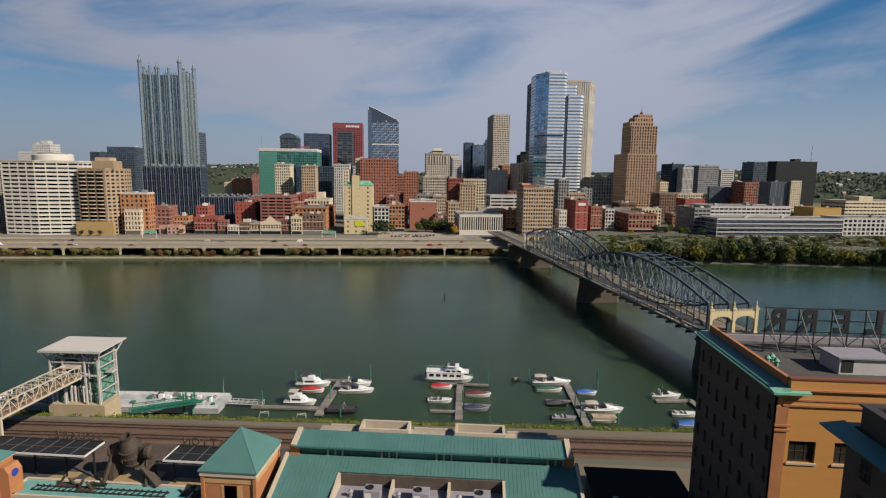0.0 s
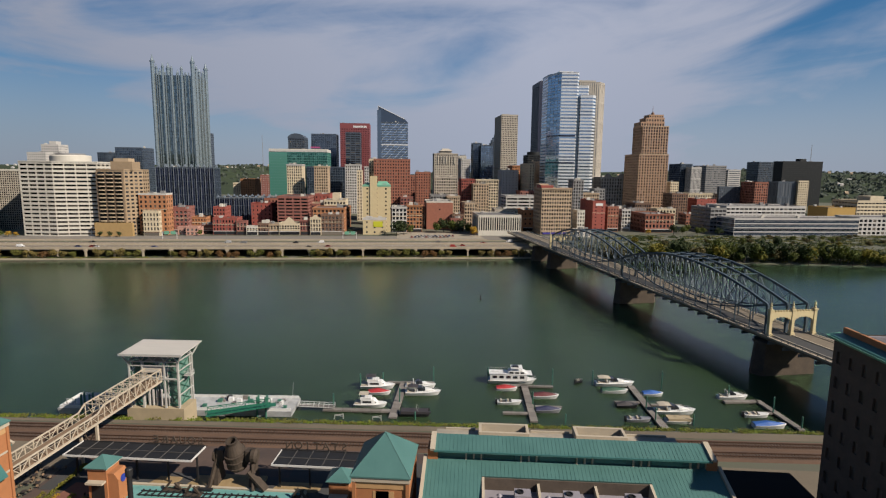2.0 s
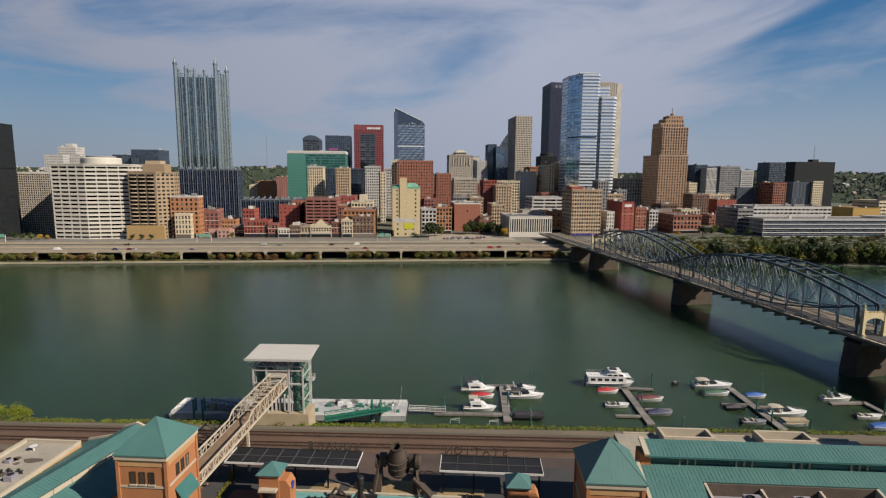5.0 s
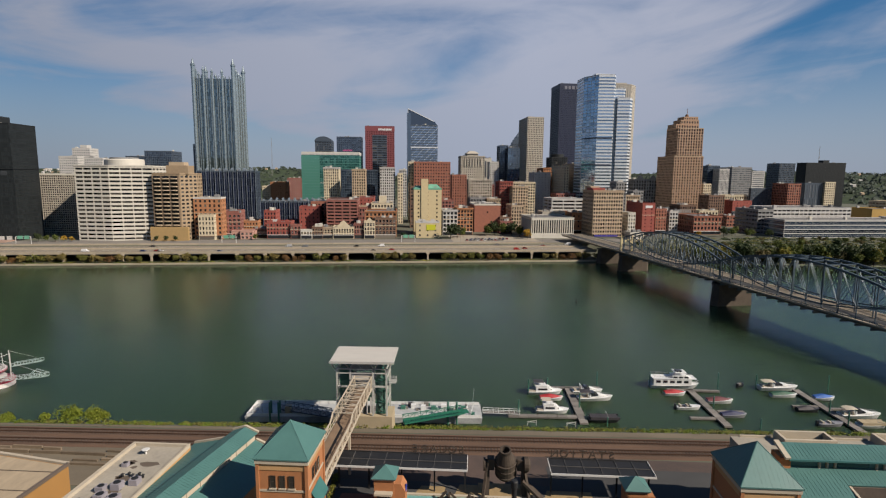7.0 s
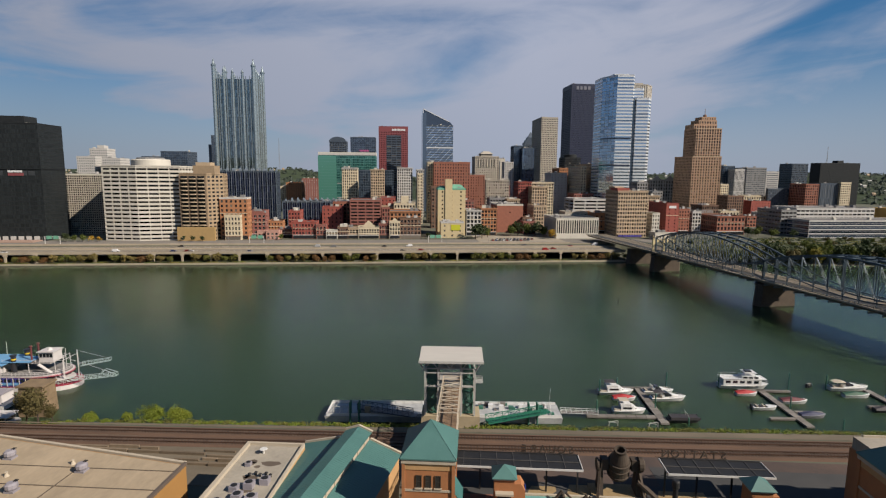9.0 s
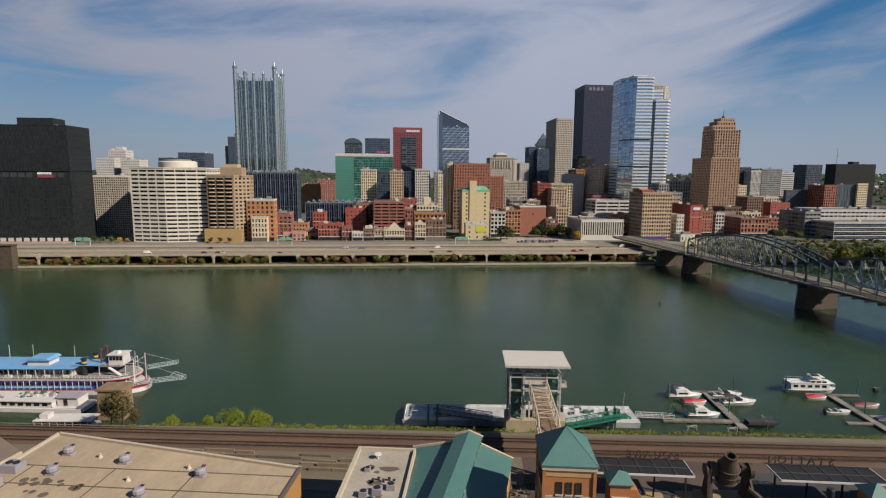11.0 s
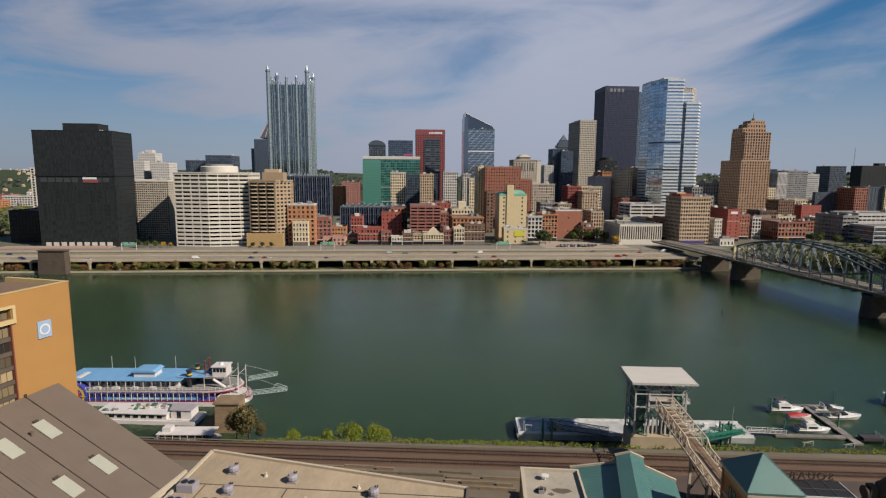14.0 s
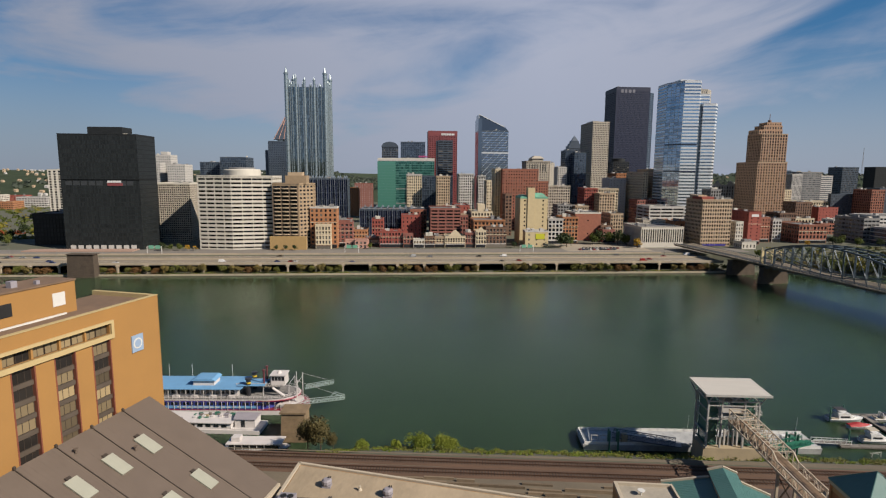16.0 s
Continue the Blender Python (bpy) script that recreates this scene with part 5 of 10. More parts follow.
def gantry(a, c):
    root = thing("sign_gantry", CITY @ pose(a, c, 8.7), "steel road sign gantry with green panels", "road sign", "sign gantries")
    for x in (0, 12):
        part("post", Geo().beam((x, 0, 0), (x, 0, 8.0), 0.35), m_steelw, root)
    part("truss_beam", Geo().beam((0, 0, 7.8), (12, 0, 7.8), 0.3).beam((0, 0, 6.6), (12, 0, 6.6), 0.3), m_steelw, root)
    for x in (1.5, 6.8):
        part("sign_panel", Geo().box(x, -0.3, 5.8, x + 4.2, -0.16, 8.6), m_copper, root)


gantry(-70, 494)
gantry(-392, 494)
gantry(-225, 494)
single("embankment_wall", Geo().box(-900, 493.2, 1.4, 60, 494.2, 10.4), m_concrete, "concrete wall between road and boulevard", "wall", CITY, kind="structure")
single("boulevard", Geo().box(-900, 500, BASE, 150, 528, BASE + 0.05), m_roadtop0, "worn asphalt boulevard before the waterfront houses", "road", CITY, kind="structure")
single("car_park", Geo().box(-22, 508, BASE + 0.05, 60, 560, BASE + 0.1), m_lot, "pale gravel car park among the houses", "car park", CITY, kind="structure")

# ---- the near bank: station quarter ----
GZ = 6.2
m_tealroof = surface("teal_seamed_metal", (0.078, 0.185, 0.17), 0.5, var=0.14, scale=0.25, fine=3.0, bump=0.05)
m_tealdark = surface("teal_trim_metal", (0.05, 0.16, 0.15), 0.5, var=0.15)
m_nbrick = surface("station_brick", (0.42, 0.175, 0.07), 0.9, var=0.16, scale=0.6, fine=5.0)
m_nbrick2 = surface("station_tan_brick", (0.52, 0.31, 0.14), 0.9, var=0.14, scale=0.6, fine=5.0)
m_cap = surface("cast_stone", (0.50, 0.43, 0.33), 0.85, var=0.12)
m_tanroof = surface("tan_membrane_roof", (0.41, 0.325, 0.22), 0.92, var=0.32, scale=0.12, fine=1.2, stretch=(1, 0.4, 1))
m_whiteroof = surface("weathered_pale_roof", (0.38, 0.34, 0.275), 0.92, var=0.3, scale=0.2, fine=1.5)
m_brownroof = surface("brown_metal_roof", (0.145, 0.112, 0.088), 0.6, var=0.08, scale=0.3, fine=2.0, bump=0.05)
m_ochre = surface("ochre_stucco", (0.365, 0.193, 0.058), 0.9, var=0.08, scale=0.15, fine=2.5)
m_ochre2 = surface("ochre_terracotta", (0.56, 0.27, 0.07), 0.85, var=0.12, scale=0.3, fine=3.0, stretch=(0.4, 0.4, 2.5))
m_frieze = surface("pale_moulding", (0.52, 0.40, 0.20), 0.85, var=0.1)
m_bronze = surface("bronze_window_frame", (0.055, 0.042, 0.032), 0.5, var=0.2)
# duller side brick, its colour also darkened for the shade on these walls
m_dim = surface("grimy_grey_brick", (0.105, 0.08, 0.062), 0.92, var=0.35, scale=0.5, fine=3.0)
m_verd = surface("verdigris_copper", (0.17, 0.42, 0.30), 0.75, var=0.25, scale=0.8)
m_rustiron = surface("rusted_iron", (0.085, 0.064, 0.048), 0.8, metal=0.3, var=0.4, scale=0.8, fine=4.0, bump=0.4)
m_blackiron = surface("black_iron", (0.018, 0.018, 0.019), 0.6, var=0.3)
m_ballast = surface("rusty_ballast", (0.125, 0.075, 0.05), 1.0, var=0.4, scale=0.15, fine=4.0, bump=0.6, stretch=(0.3, 1, 1))
m_gravel = surface("grey_gravel_path", (0.17, 0.14, 0.10), 1.0, var=0.3, scale=0.12, fine=4.0, bump=0.5, stretch=(0.4, 1, 1))
m_railtop = surface("rusty_rail_steel", (0.13, 0.075, 0.05), 0.5, metal=0.5, var=0.3)
m_tie = surface("timber_tie", (0.07, 0.052, 0.042), 0.95, var=0.35, island=0.35)
m_baulk = surface("weathered_baulk", (0.20, 0.15, 0.10), 0.95, var=0.3, island=0.3)
m_plaza = surface("plaza_paving", (0.10, 0.066, 0.052), 0.9, var=0.4, scale=0.12, fine=2.5, second=(0.035, 0.028, 0.026))
m_sandpad = surface("sandy_gravel", (0.34, 0.24, 0.12), 0.95, var=0.3, scale=0.3, fine=3.0)
m_redpave = surface("red_brick_paving", (0.24, 0.10, 0.07), 0.9, var=0.25, scale=0.4, fine=4.0)
m_pool = surface("turquoise_pool", (0.17, 0.38, 0.36), 0.15, var=0.2, scale=0.4)
m_ivory = surface("ivory_painted_steel", (0.55, 0.47, 0.36), 0.6, var=0.15)
m_wood = surface("walkway_boards", (0.24, 0.16, 0.10), 0.85, var=0.3)
m_fog = surface("pale_skylight", (0.38, 0.38, 0.31), 0.4, var=0.08)
m_acgrey = surface("grey_plant_casing", (0.30, 0.28, 0.31), 0.6, var=0.15)
g_near = glazing("room_glass", (0.03, 0.027, 0.024), (0.17, 0.14, 0.10), 0.3, 0.1, 0.5)
# paler, rougher panes that contrast less with the side wall
g_dull = glazing("dusty_glass", (0.05, 0.042, 0.034), (0.09, 0.075, 0.06), 0.4, 0.45, 0.3)
g_tealwin = glazing("teal_clerestory_glass", (0.02, 0.09, 0.085), (0.04, 0.13, 0.12), 0.3, 0.12, 0.6)


def seam_roof(root, name, a, b, c, d, mat, pitch=0.65, thick=0.25, label=""):
    """A metal roof plane with standing seams that run from the edge ab to the edge dc."""
    a, b, c, d = (Vector(p) for p in (a, b, c, d))
    n = (b - a).cross(d - a).normalized()
    g = Geo()
    up, lo = [a, b, c, d], [p - n * thick for p in (a, b, c, d)]
    g.face([tuple(p) for p in up])
    g.face([tuple(p) for p in reversed(lo)])
    for i in range(4):
        j = (i + 1) % 4
        g.face([tuple(up[i]), tuple(lo[i]), tuple(lo[j]), tuple(up[j])])
    ob = part(name, g, mat, root, label)
    k = max(2, round((b - a).length / pitch))
    s = Geo()
    for i in range(k + 1):
        s.beam(a.lerp(b, i / k) + n * 0.02, d.lerp(c, i / k) + n * 0.01, 0.035, 0.03)
    part("seam", s, mat, ob, kind="stuff")
    return ob


def window_unit(w, h, panes=(2, 1), frame_mat=None, glass=None, name="window"):
    """A framed window, its face towards -y, standing on z = 0 and centred on x."""
    g = Geo()
    f = 0.09
    g.box(-w / 2, -0.06, 0, w / 2, 0.06, f).box(-w / 2, -0.06, h - f, w / 2, 0.06, h)
    g.box(-w / 2, -0.06, f, -w / 2 + f, 0.06, h - f).box(w / 2 - f, -0.06, f, w / 2, 0.06, h - f)
    for i in range(1, panes[0]):
        x = -w / 2 + w * i / panes[0]
        g.box(x - 0.04, -0.05, f, x + 0.04, 0.05, h - f)
    for i in range(1, panes[1]):
        z = h * i / panes[1]
        g.box(-w / 2 + f, -0.045, z - 0.04, w / 2 - f, 0.045, z + 0.04)
    g.box(-w / 2 + f, 0.0, f, w / 2 - f, 0.03, h - f, 1)
    return g.mesh(name, [frame_mat or m_bronze, glass or g_near])


# tracks and riverside path
def track(y0, label):
    root = thing("railway_track", pose(0, y0, GZ, 0, 0, 1.78), label, "railway track", "tracks", "")
    part("ballast", Geo().across([(-2.6, 0.0), (2.6, 0.0), (1.9, 0.32), (-1.9, 0.32)], -420, 160), m_ballast, root)
    for y in (-0.76, 0.76):
        part("rail", Geo().box(-420, y - 0.07, 0.42, 160, y + 0.07, 0.62).box(-420, y - 0.13, 0.40, 160, y + 0.13, 0.44), m_railtop, root)
    tie = Geo().box(-0.13, -1.3, 0.22, 0.13, 1.3, 0.40).mesh("tie", m_tie)
    for k in range(300):
        part("tie", tie, None, root, at=pose(-215 + k * 0.75, random.uniform(-0.05, 0.05), random.uniform(-0.01, 0.01)))
    rest = Geo()
    for x in [-420 + 0.75 * k for k in range(273)] + [10.5 + 0.75 * k for k in range(198)]:
        rest.box(x - 0.13, -1.3, 0.22, x + 0.13, 1.3, 0.40)
    part("tie_row", rest, m_tie, root, kind="stuff")


track(126.2, "railway track with rusty rails on brown ballast beside the river")
track(121.2, "inner railway track with timber ties on brown ballast")
G = Geo()
for i in range(29):
    x0, x1 = -420 + 20 * i, -400 + 20 * i
    y = 129.3 + 0.031 * x0, 129.3 + 0.031 * x1
    yb = max(y[0] + 0.5, near_bank(x0) - 14.3), max(y[1] + 0.5, near_bank(x1) - 14.3)
    G.face([(x0, y[0], GZ + 0.06), (x1, y[1], GZ + 0.06), (x1, yb[1], GZ + 0.06), (x0, yb[0], GZ + 0.06)])
single("service_path", G, m_gravel, "grey gravel service path along the river", "path", kind="structure")
single("yard", Geo().across([(98, GZ + 0.0), (118.0, GZ + 0.0), (118.0, GZ + 0.08), (98, GZ + 0.08)], -260, -112), m_gravel, "gravel yard beside the tracks", "yard", kind="structure")
single("yard", Geo().box(16, 60, GZ, 140, 117, GZ + 0.07), m_gravel, "gravel yard beside the office building", "yard", kind="structure")
single("pavement", Geo().box(-112, 60, GZ, 16, 117, GZ + 0.09), m_plaza, "reddish brown plaza paving", "plaza", kind="structure")
single("red_paving", Geo().box(-101.5, 84.5, GZ + 0.09, -90.5, 96.1, GZ + 0.12), m_redpave, "red brick paving round the kiosk", "paving", kind="structure")
# one dark sheet for asphalt and for the shade around the canopies
single("platform", Geo().prism([(-111, 96.2), (-62, 96.2), (-62, 82), (-14, 82), (-14, 112.5), (-62, 112.5), (-62, 104.6), (-111, 104.6)], GZ + 0.09, GZ + 0.13), m_asphalt, "dark asphalt platform that also stands for shade by the canopies", "platform", kind="structure")
q = random.Random(5)
for i in range(4):
    x = -186.0 - i * 3.0
    while x < -150 + i * 2.0:
        ln = q.uniform(3.5, 11.0)
        if q.random() < 0.85:
            single("timber_baulk", Geo().box(0, 0, 0.08, ln, q.uniform(0.4, 0.8), q.uniform(0.45, 0.85)), m_baulk, "long weathered timber baulk in the gravel yard", "timber", pose(x, 105.6 + i * 2.0 + q.uniform(-0.35, 0.35), GZ, 0, 0, q.uniform(-1.5, 1.5)), group="timber baulks")
        x += ln + q.uniform(0.1, 0.9)


# brick towers with green pyramid roofs
def brick_tower(x0, y0, x1, y1, eave, apex, front, side, label):
    root = thing("brick_tower", pose(x0, y0, GZ), label, "building")
    W, d, H = x1 - x0, y1 - y0, eave - GZ
    part("wall", Geo().box(0, 0, 0, W, d, H - 0.9), m_nbrick, root)
    for x in (0, W):
        for y in (0, d):
            g = Geo().box(x - 0.25, y - 0.25, 0, x + 0.25, y + 0.25, H - 1.0)
            part("corner_pier", g, m_nbrick, root)
    for z in (H - 5.6, H - 9.2):
        part("stone_band", Geo().box(-0.12, -0.12, z, W + 0.12, d + 0.12, z + 0.35), m_cap, root)
    part("frieze", Geo().box(-0.1, -0.1, H - 2.0, W + 0.1, d + 0.1, H - 0.9), m_nbrick2, root)
    part("cornice", Geo().box(-0.35, -0.35, H - 0.9, W + 0.35, d + 0.35, H - 0.2), m_cap, root)
    roof = part("roof", Geo().pyramid(-0.5, -0.5, W + 0.5, d + 0.5, H, apex - GZ, thick=0.2), m_tealroof, root, "green seamed metal pyramid roof")
    s = Geo()
    top = Vector((W / 2, d / 2, apex - GZ))
    cs = [Vector(p) for p in ((-0.5, -0.5, H), (W + 0.5, -0.5, H), (W + 0.5, d + 0.5, H), (-0.5, d + 0.5, H))]
    for i in range(4):
        a, b = cs[i], cs[(i + 1) % 4]
        s.beam(a, top, 0.12, 0.08)
        for k in range(1, 14):
            f = k / 14
            e = a.lerp(b, f)
            r = min(f, 1 - f) * 2
            s.beam(e, e.lerp(Vector((W / 2, d / 2, apex - GZ)), r) if r > 0.98 else e + (((a + b) / 2 - e) * 0 + (top - (a + b) / 2) * r), 0.022, 0.02)
    part("seam", s, m_tealroof, roof, kind="stuff")
    win = window_unit(0.9, 2.0, (1, 2))
    for n, along in ((front, "x"), (side, "y")):
        L = W if along == "x" else d
        for k in range(n):
            o = L / 2 + (k - (n - 1) / 2) * 1.5
            for q, rz in (((o, -0.08), 0), ((o, d + 0.08), 180)) if along == "x" else (((W + 0.08, o), 90), ((-0.08, o), -90)):
                part("window", win, None, root, at=pose(q[0], q[1], H - 4.9, 0, 0, rz))
            if along == "x":
                part("window_sill", Geo().box(o - 0.6, -0.28, H - 5.15, o + 0.6, -0.01, H - 4.95), m_cap, root)
        if not n:
            part("tan_panel", Geo().box(L * 0.35, -0.05, H - 4.6, L * 0.65, 0.2, H - 2.4), m_nbrick2, root)
    part("opening", Geo().box(W * 0.25, -0.1, H - 13.2, W * 0.75, 0.3, H - 9.6), m_blackiron, root, "dark open bay")
    return root


tower_b = brick_tower(-112, 74.6, -104.2, 83.6, 27.2, 31.4, 3, 3, "square brick tower with green pyramid roof and stone bands")
g = Geo()
g.face([(7.85, 2.0, 14.2), (9.2, 2.0, 12.0), (9.2, 7.0, 12.0), (7.85, 7.0, 14.2)])
g.face([(7.85, 2.0, 14.1), (7.85, 7.0, 14.1), (9.2, 7.0, 11.9), (9.2, 2.0, 11.9)])
part("awning", g, m_tealdark, tower_b, "dark green sloping awning")
brick_tower(-40, 71.6, -32.2, 80.6, 27.5, 32.0, 0, 0, "square tan brick tower with green pyramid roof")


# small pavilions
def pavilion(x, y, z, label, sign):
    root = thing("pavilion", pose(x, y, GZ), label, "pavilion", "pavilions")
    h = z - GZ - 2.2
    part("wall", Geo().box(-1.9, -1.9, 0, 1.9, 1.9, h), m_nbrick, root)
    part("cornice", Geo().box(-2.15, -2.15, h, 2.15, 2.15, h + 0.35), m_cap, root)
    part("roof", Geo().pyramid(-2.4, -2.4, 2.4, 2.4, h + 0.45, z - GZ, thick=0.1), m_tealroof, root)
    part("wing_wall", Geo().side([(1.9, 0), (4.0, 0), (4.0, h - 2.2), (3.2, h - 0.9), (1.9, h - 0.9)], -1.6, 1.6), m_nbrick, root)
    part("counter_hood", Geo().box(-1.7, -3.1, h - 2.6, 1.7, -1.9, h - 2.2), m_cap, root)
    part("opening", Geo().box(-1.3, -1.95, 1.0, 1.3, -1.6, h - 2.7), m_blackiron, root)
    if sign:
        part("round_sign", Geo().turned(0, -1.75, [(0.75, 0), (0.75, 0.12)], 20, axis="x"), m_blue, root, "round blue sign", at=pose(4.0, 1.6, h - 2.4))


m_tanjoint0 = surface("dull_grey_steel", (0.10, 0.095, 0.09), 0.7, var=0.2)
m_blue = surface("blue_enamel", (0.03, 0.06, 0.36), 0.4, var=0.1)
pavilion(-95.2, 94.4, 15.7, "small brick kiosk with green pyramid roof and blue sign", True)
pavilion(-47.9, 94.4, 15.3, "small brick kiosk with green pyramid roof", False)


# platform canopies with standing letters
def canopy(x0, x1, text, label):
    root = thing("canopy", pose(x0, 98, GZ), label, "canopy", "platform canopies")
    W, z = x1 - x0, 13.0 - GZ
    part("roof", Geo().box(0.2, 0.2, z - 0.25, W - 0.2, 6.0, z - 0.1), m_blackiron, root, "dark mesh roof panel")
    for b in ((0, 0, W, 0.12), (0, 0.12, 0.12, 6.0), (W - 0.12, 0.12, W, 6.0)):
        part("edge_trim", Geo().box(b[0], b[1], z - 0.35, b[2], b[3], z + 0.05), m_steelw, root)
    part("back_beam", Geo().box(0, 6.0, z - 0.3, W, 6.2, z + 0.05), m_blackiron, root)
    n = round(W / 3.4)
    for k in range(1, n):
        part("rafter", Geo().box(W * k / n - 0.05, 0.2, z - 0.1, W * k / n + 0.05, 6.0, z + 0.03), m_tanjoint0, root)
    part("purlin", Geo().box(0.2, 3.0, z - 0.1, W - 0.2, 3.08, z + 0.02), m_tanjoint0, root)
    for k in range(0, n + 1, 2):
        x = min(max(0.5, W * k / n), W - 0.5)
        part("post", Geo().box(x - 0.15, 3.0, 0, x + 0.15, 3.3, z - 0.25), m_blackiron, root)
    step = 1.95
    right = W - 1.4 if text[0] == "S" and text[1] == "Q" else 13.2
    part("letter_rail", Geo().box(right - step * len(text), 6.45, z - 0.05, right + 0.8, 6.55, z + 0.05), m_rustiron, root)
    for k, ch in enumerate(text):
        cu = bpy.data.curves.new("letter", "FONT")
        cu.body, cu.size, cu.extrude, cu.align_x = ch, 2.3, 0.12, "CENTER"
        cu.materials.append(m_rustiron)
        ob = new("letter", cu)
        dg = bpy.context.evaluated_depsgraph_get()
        me = bpy.data.meshes.new_from_object(ob.evaluated_get(dg))
        bpy.data.objects.remove(ob)
        part("letter", me, None, root, at=pose(right - step * k, 6.5, z + 0.05, 90, 0, 180))


canopy(-106.5, -79.4, "SQUARE", "dark platform canopy with white edge and standing rusted letters")
canopy(-63, -42.6, "STATION", "dark platform canopy with white edge and standing rusted letters reading station")


# converter vessel on its stand
def converter():
    root = thing("steel_converter", pose(-71.7, 101.4, GZ), "rusted iron steelmaking converter vessel standing on its frame", "monument")
    vessel = part("vessel", Geo().turned(0, 0, [(1.1, 2.8), (1.8, 3.5), (2.1, 4.6), (2.1, 7.2), (1.9, 8.0), (1.15, 10.0), (1.2, 10.6), (0.85, 10.6), (0.8, 9.2), (0.05, 9.1)], 20), m_rustiron, root,
                  at=pose(0, 0, 6.4, 19, 0, -8) @ pose(0, 0, -6.4))
    for z in (4.2, 5.8, 7.3):
        part("hoop", Geo().turned(0, 0, [(2.12, z), (2.24, z + 0.05), (2.24, z + 0.35), (2.12, z + 0.4)], 20), m_rustiron, vessel)
    part("trunnion", Geo().rod((-4.2, 0, 6.4), (4.2, 0, 6.4), 0.5, 12), m_rustiron, root)
    for s in (-1, 1):
        part("stand", Geo().across([(-2.0, 0), (2.0, 0), (0.6, 6.0), (0.6, 7.2), (-0.6, 7.2), (-0.6, 6.0)], s * 3.7 - 0.45, s * 3.7 + 0.45), m_rustiron, root)
        part("drive_wheel", Geo().turned(0, 0, [(1.3, s * 4.3 - 0.2), (1.3, s * 4.3 + 0.2)], 16, axis="x"), m_rustiron, root, at=pose(0, 0, 6.4))
    for s in (-1, 1):
        part("bearing", Geo().box(s * 3.0 - 0.7, -0.9, 5.6, s * 3.0 + 0.7, 0.9, 7.9), m_rustiron, root)
        part("brace", Geo().beam((s * 3.7, -0.2, 6.6), (s * 4.6, -2.8, 0.6), 0.5, 0.7), m_rustiron, root)
    part("drive_case", Geo().turned(0, 0, [(0.2, 3.6), (1.5, 3.7), (1.5, 4.5), (0.9, 4.9), (0.2, 4.9)], 14, axis="x"), m_rustiron, root, at=pose(0, -0.4, 6.9))
    part("platform", Geo().box(-5.5, -2.6, 0.0, 5.5, 2.6, 0.7), m_sandpad, root)
    part("chute", Geo().beam((3.4, -1.5, 4.0), (7.2, -2.6, 0.8), 1.6, 0.5), m_rustiron, root)


converter()
for x0, y0, x1, y1 in ((-82, 100.3, -76, 104), (-64, 99.6, -54, 103), (-90, 100.3, -84, 103), (-106, 88, -96.6, 99.2)):
    single("gravel_pad", Geo().prism([(x0, y0), (x1 - 1, y0), (x1, y0 + 1), (x1, y1), (x0 + 1, y1)], GZ + 0.09, GZ + 0.14), m_sandpad if x0 > -95 else m_redpave, "paved pad among the mill relics", "paving", kind="structure")
for x, y, w in ((-83, 97.5, 2.4), (-78.5, 96.5, 1.8), (-57, 97.0, 1.6)):
    root = thing("old_machine", pose(x, y, GZ), "rusted piece of mill machinery on the plaza", "machine", "mill relics")
    part("bed", Geo().box(-w, -0.8, 0.09, w, 0.8, 0.7), m_rustiron, root)
    part("flywheel", Geo().turned(0, 1.5, [(1.2, -0.2), (1.2, 0.2)], 16, axis="x"), m_rustiron, root)
    part("frame_arm", Geo().beam((-w * 0.8, 0, 0.7), (-w * 0.2, 0, 2.6), 0.4).beam((w * 0.7, 0, 0.7), (w * 0.1, 0, 2.2), 0.35), m_rustiron, root)

# fountain basin
root = thing("fountain", pose(-93.4, 93.2, GZ), "rectangular turquoise fountain basin with pale rim and dark nozzle pipes", "fountain")
part("water_surface", Geo().box(0.5, 0.5, 0.3, 36.6, 5.6, 0.45), m_pool, root)
for b in ((0, 0, 37.1, 0.5), (0, 5.6, 37.1, 6.2), (0, 0.5, 0.5, 5.6), (36.6, 0.5, 37.1, 5.6)):
    part("rim", Geo().box(b[0], b[1], 0, b[2], b[3], 0.75), m_cap, root)
for k in range(22):
    x = 4.5 + k * 1.3
    part("nozzle", Geo().rod((x, 2.2, 0.45), (x, 2.2, 0.95), 0.18, 6).rod((x, 3.6, 0.45), (x, 3.6, 0.95), 0.18, 6).beam((x, 2.2, 0.7), (x, 3.6, 0.7), 0.16), m_blackiron, root)
for y in (2.2, 3.6):
    part("supply_pipe", Geo().rod((4.2, y, 0.62), (32.2, y, 0.62), 0.14, 6), m_blackiron, root)
part("pump_cover", Geo().box(15, 4.5, 0.45, 18, 5.3, 0.9), m_blackiron, root)
stack = thing("chimney_stack", pose(-72.5, 69.5, GZ), "tall slim black iron chimney pipe with collar", "chimney")
part("pipe", Geo().rod((0, 0, 0), (0, 0, 21.6), 0.36, 14), m_blackiron, stack)
part("collar", Geo().turned(0, 0, [(0.36, 20.6), (0.52, 20.8), (0.52, 21.7), (0.42, 21.9)], 14), m_blackiron, stack)
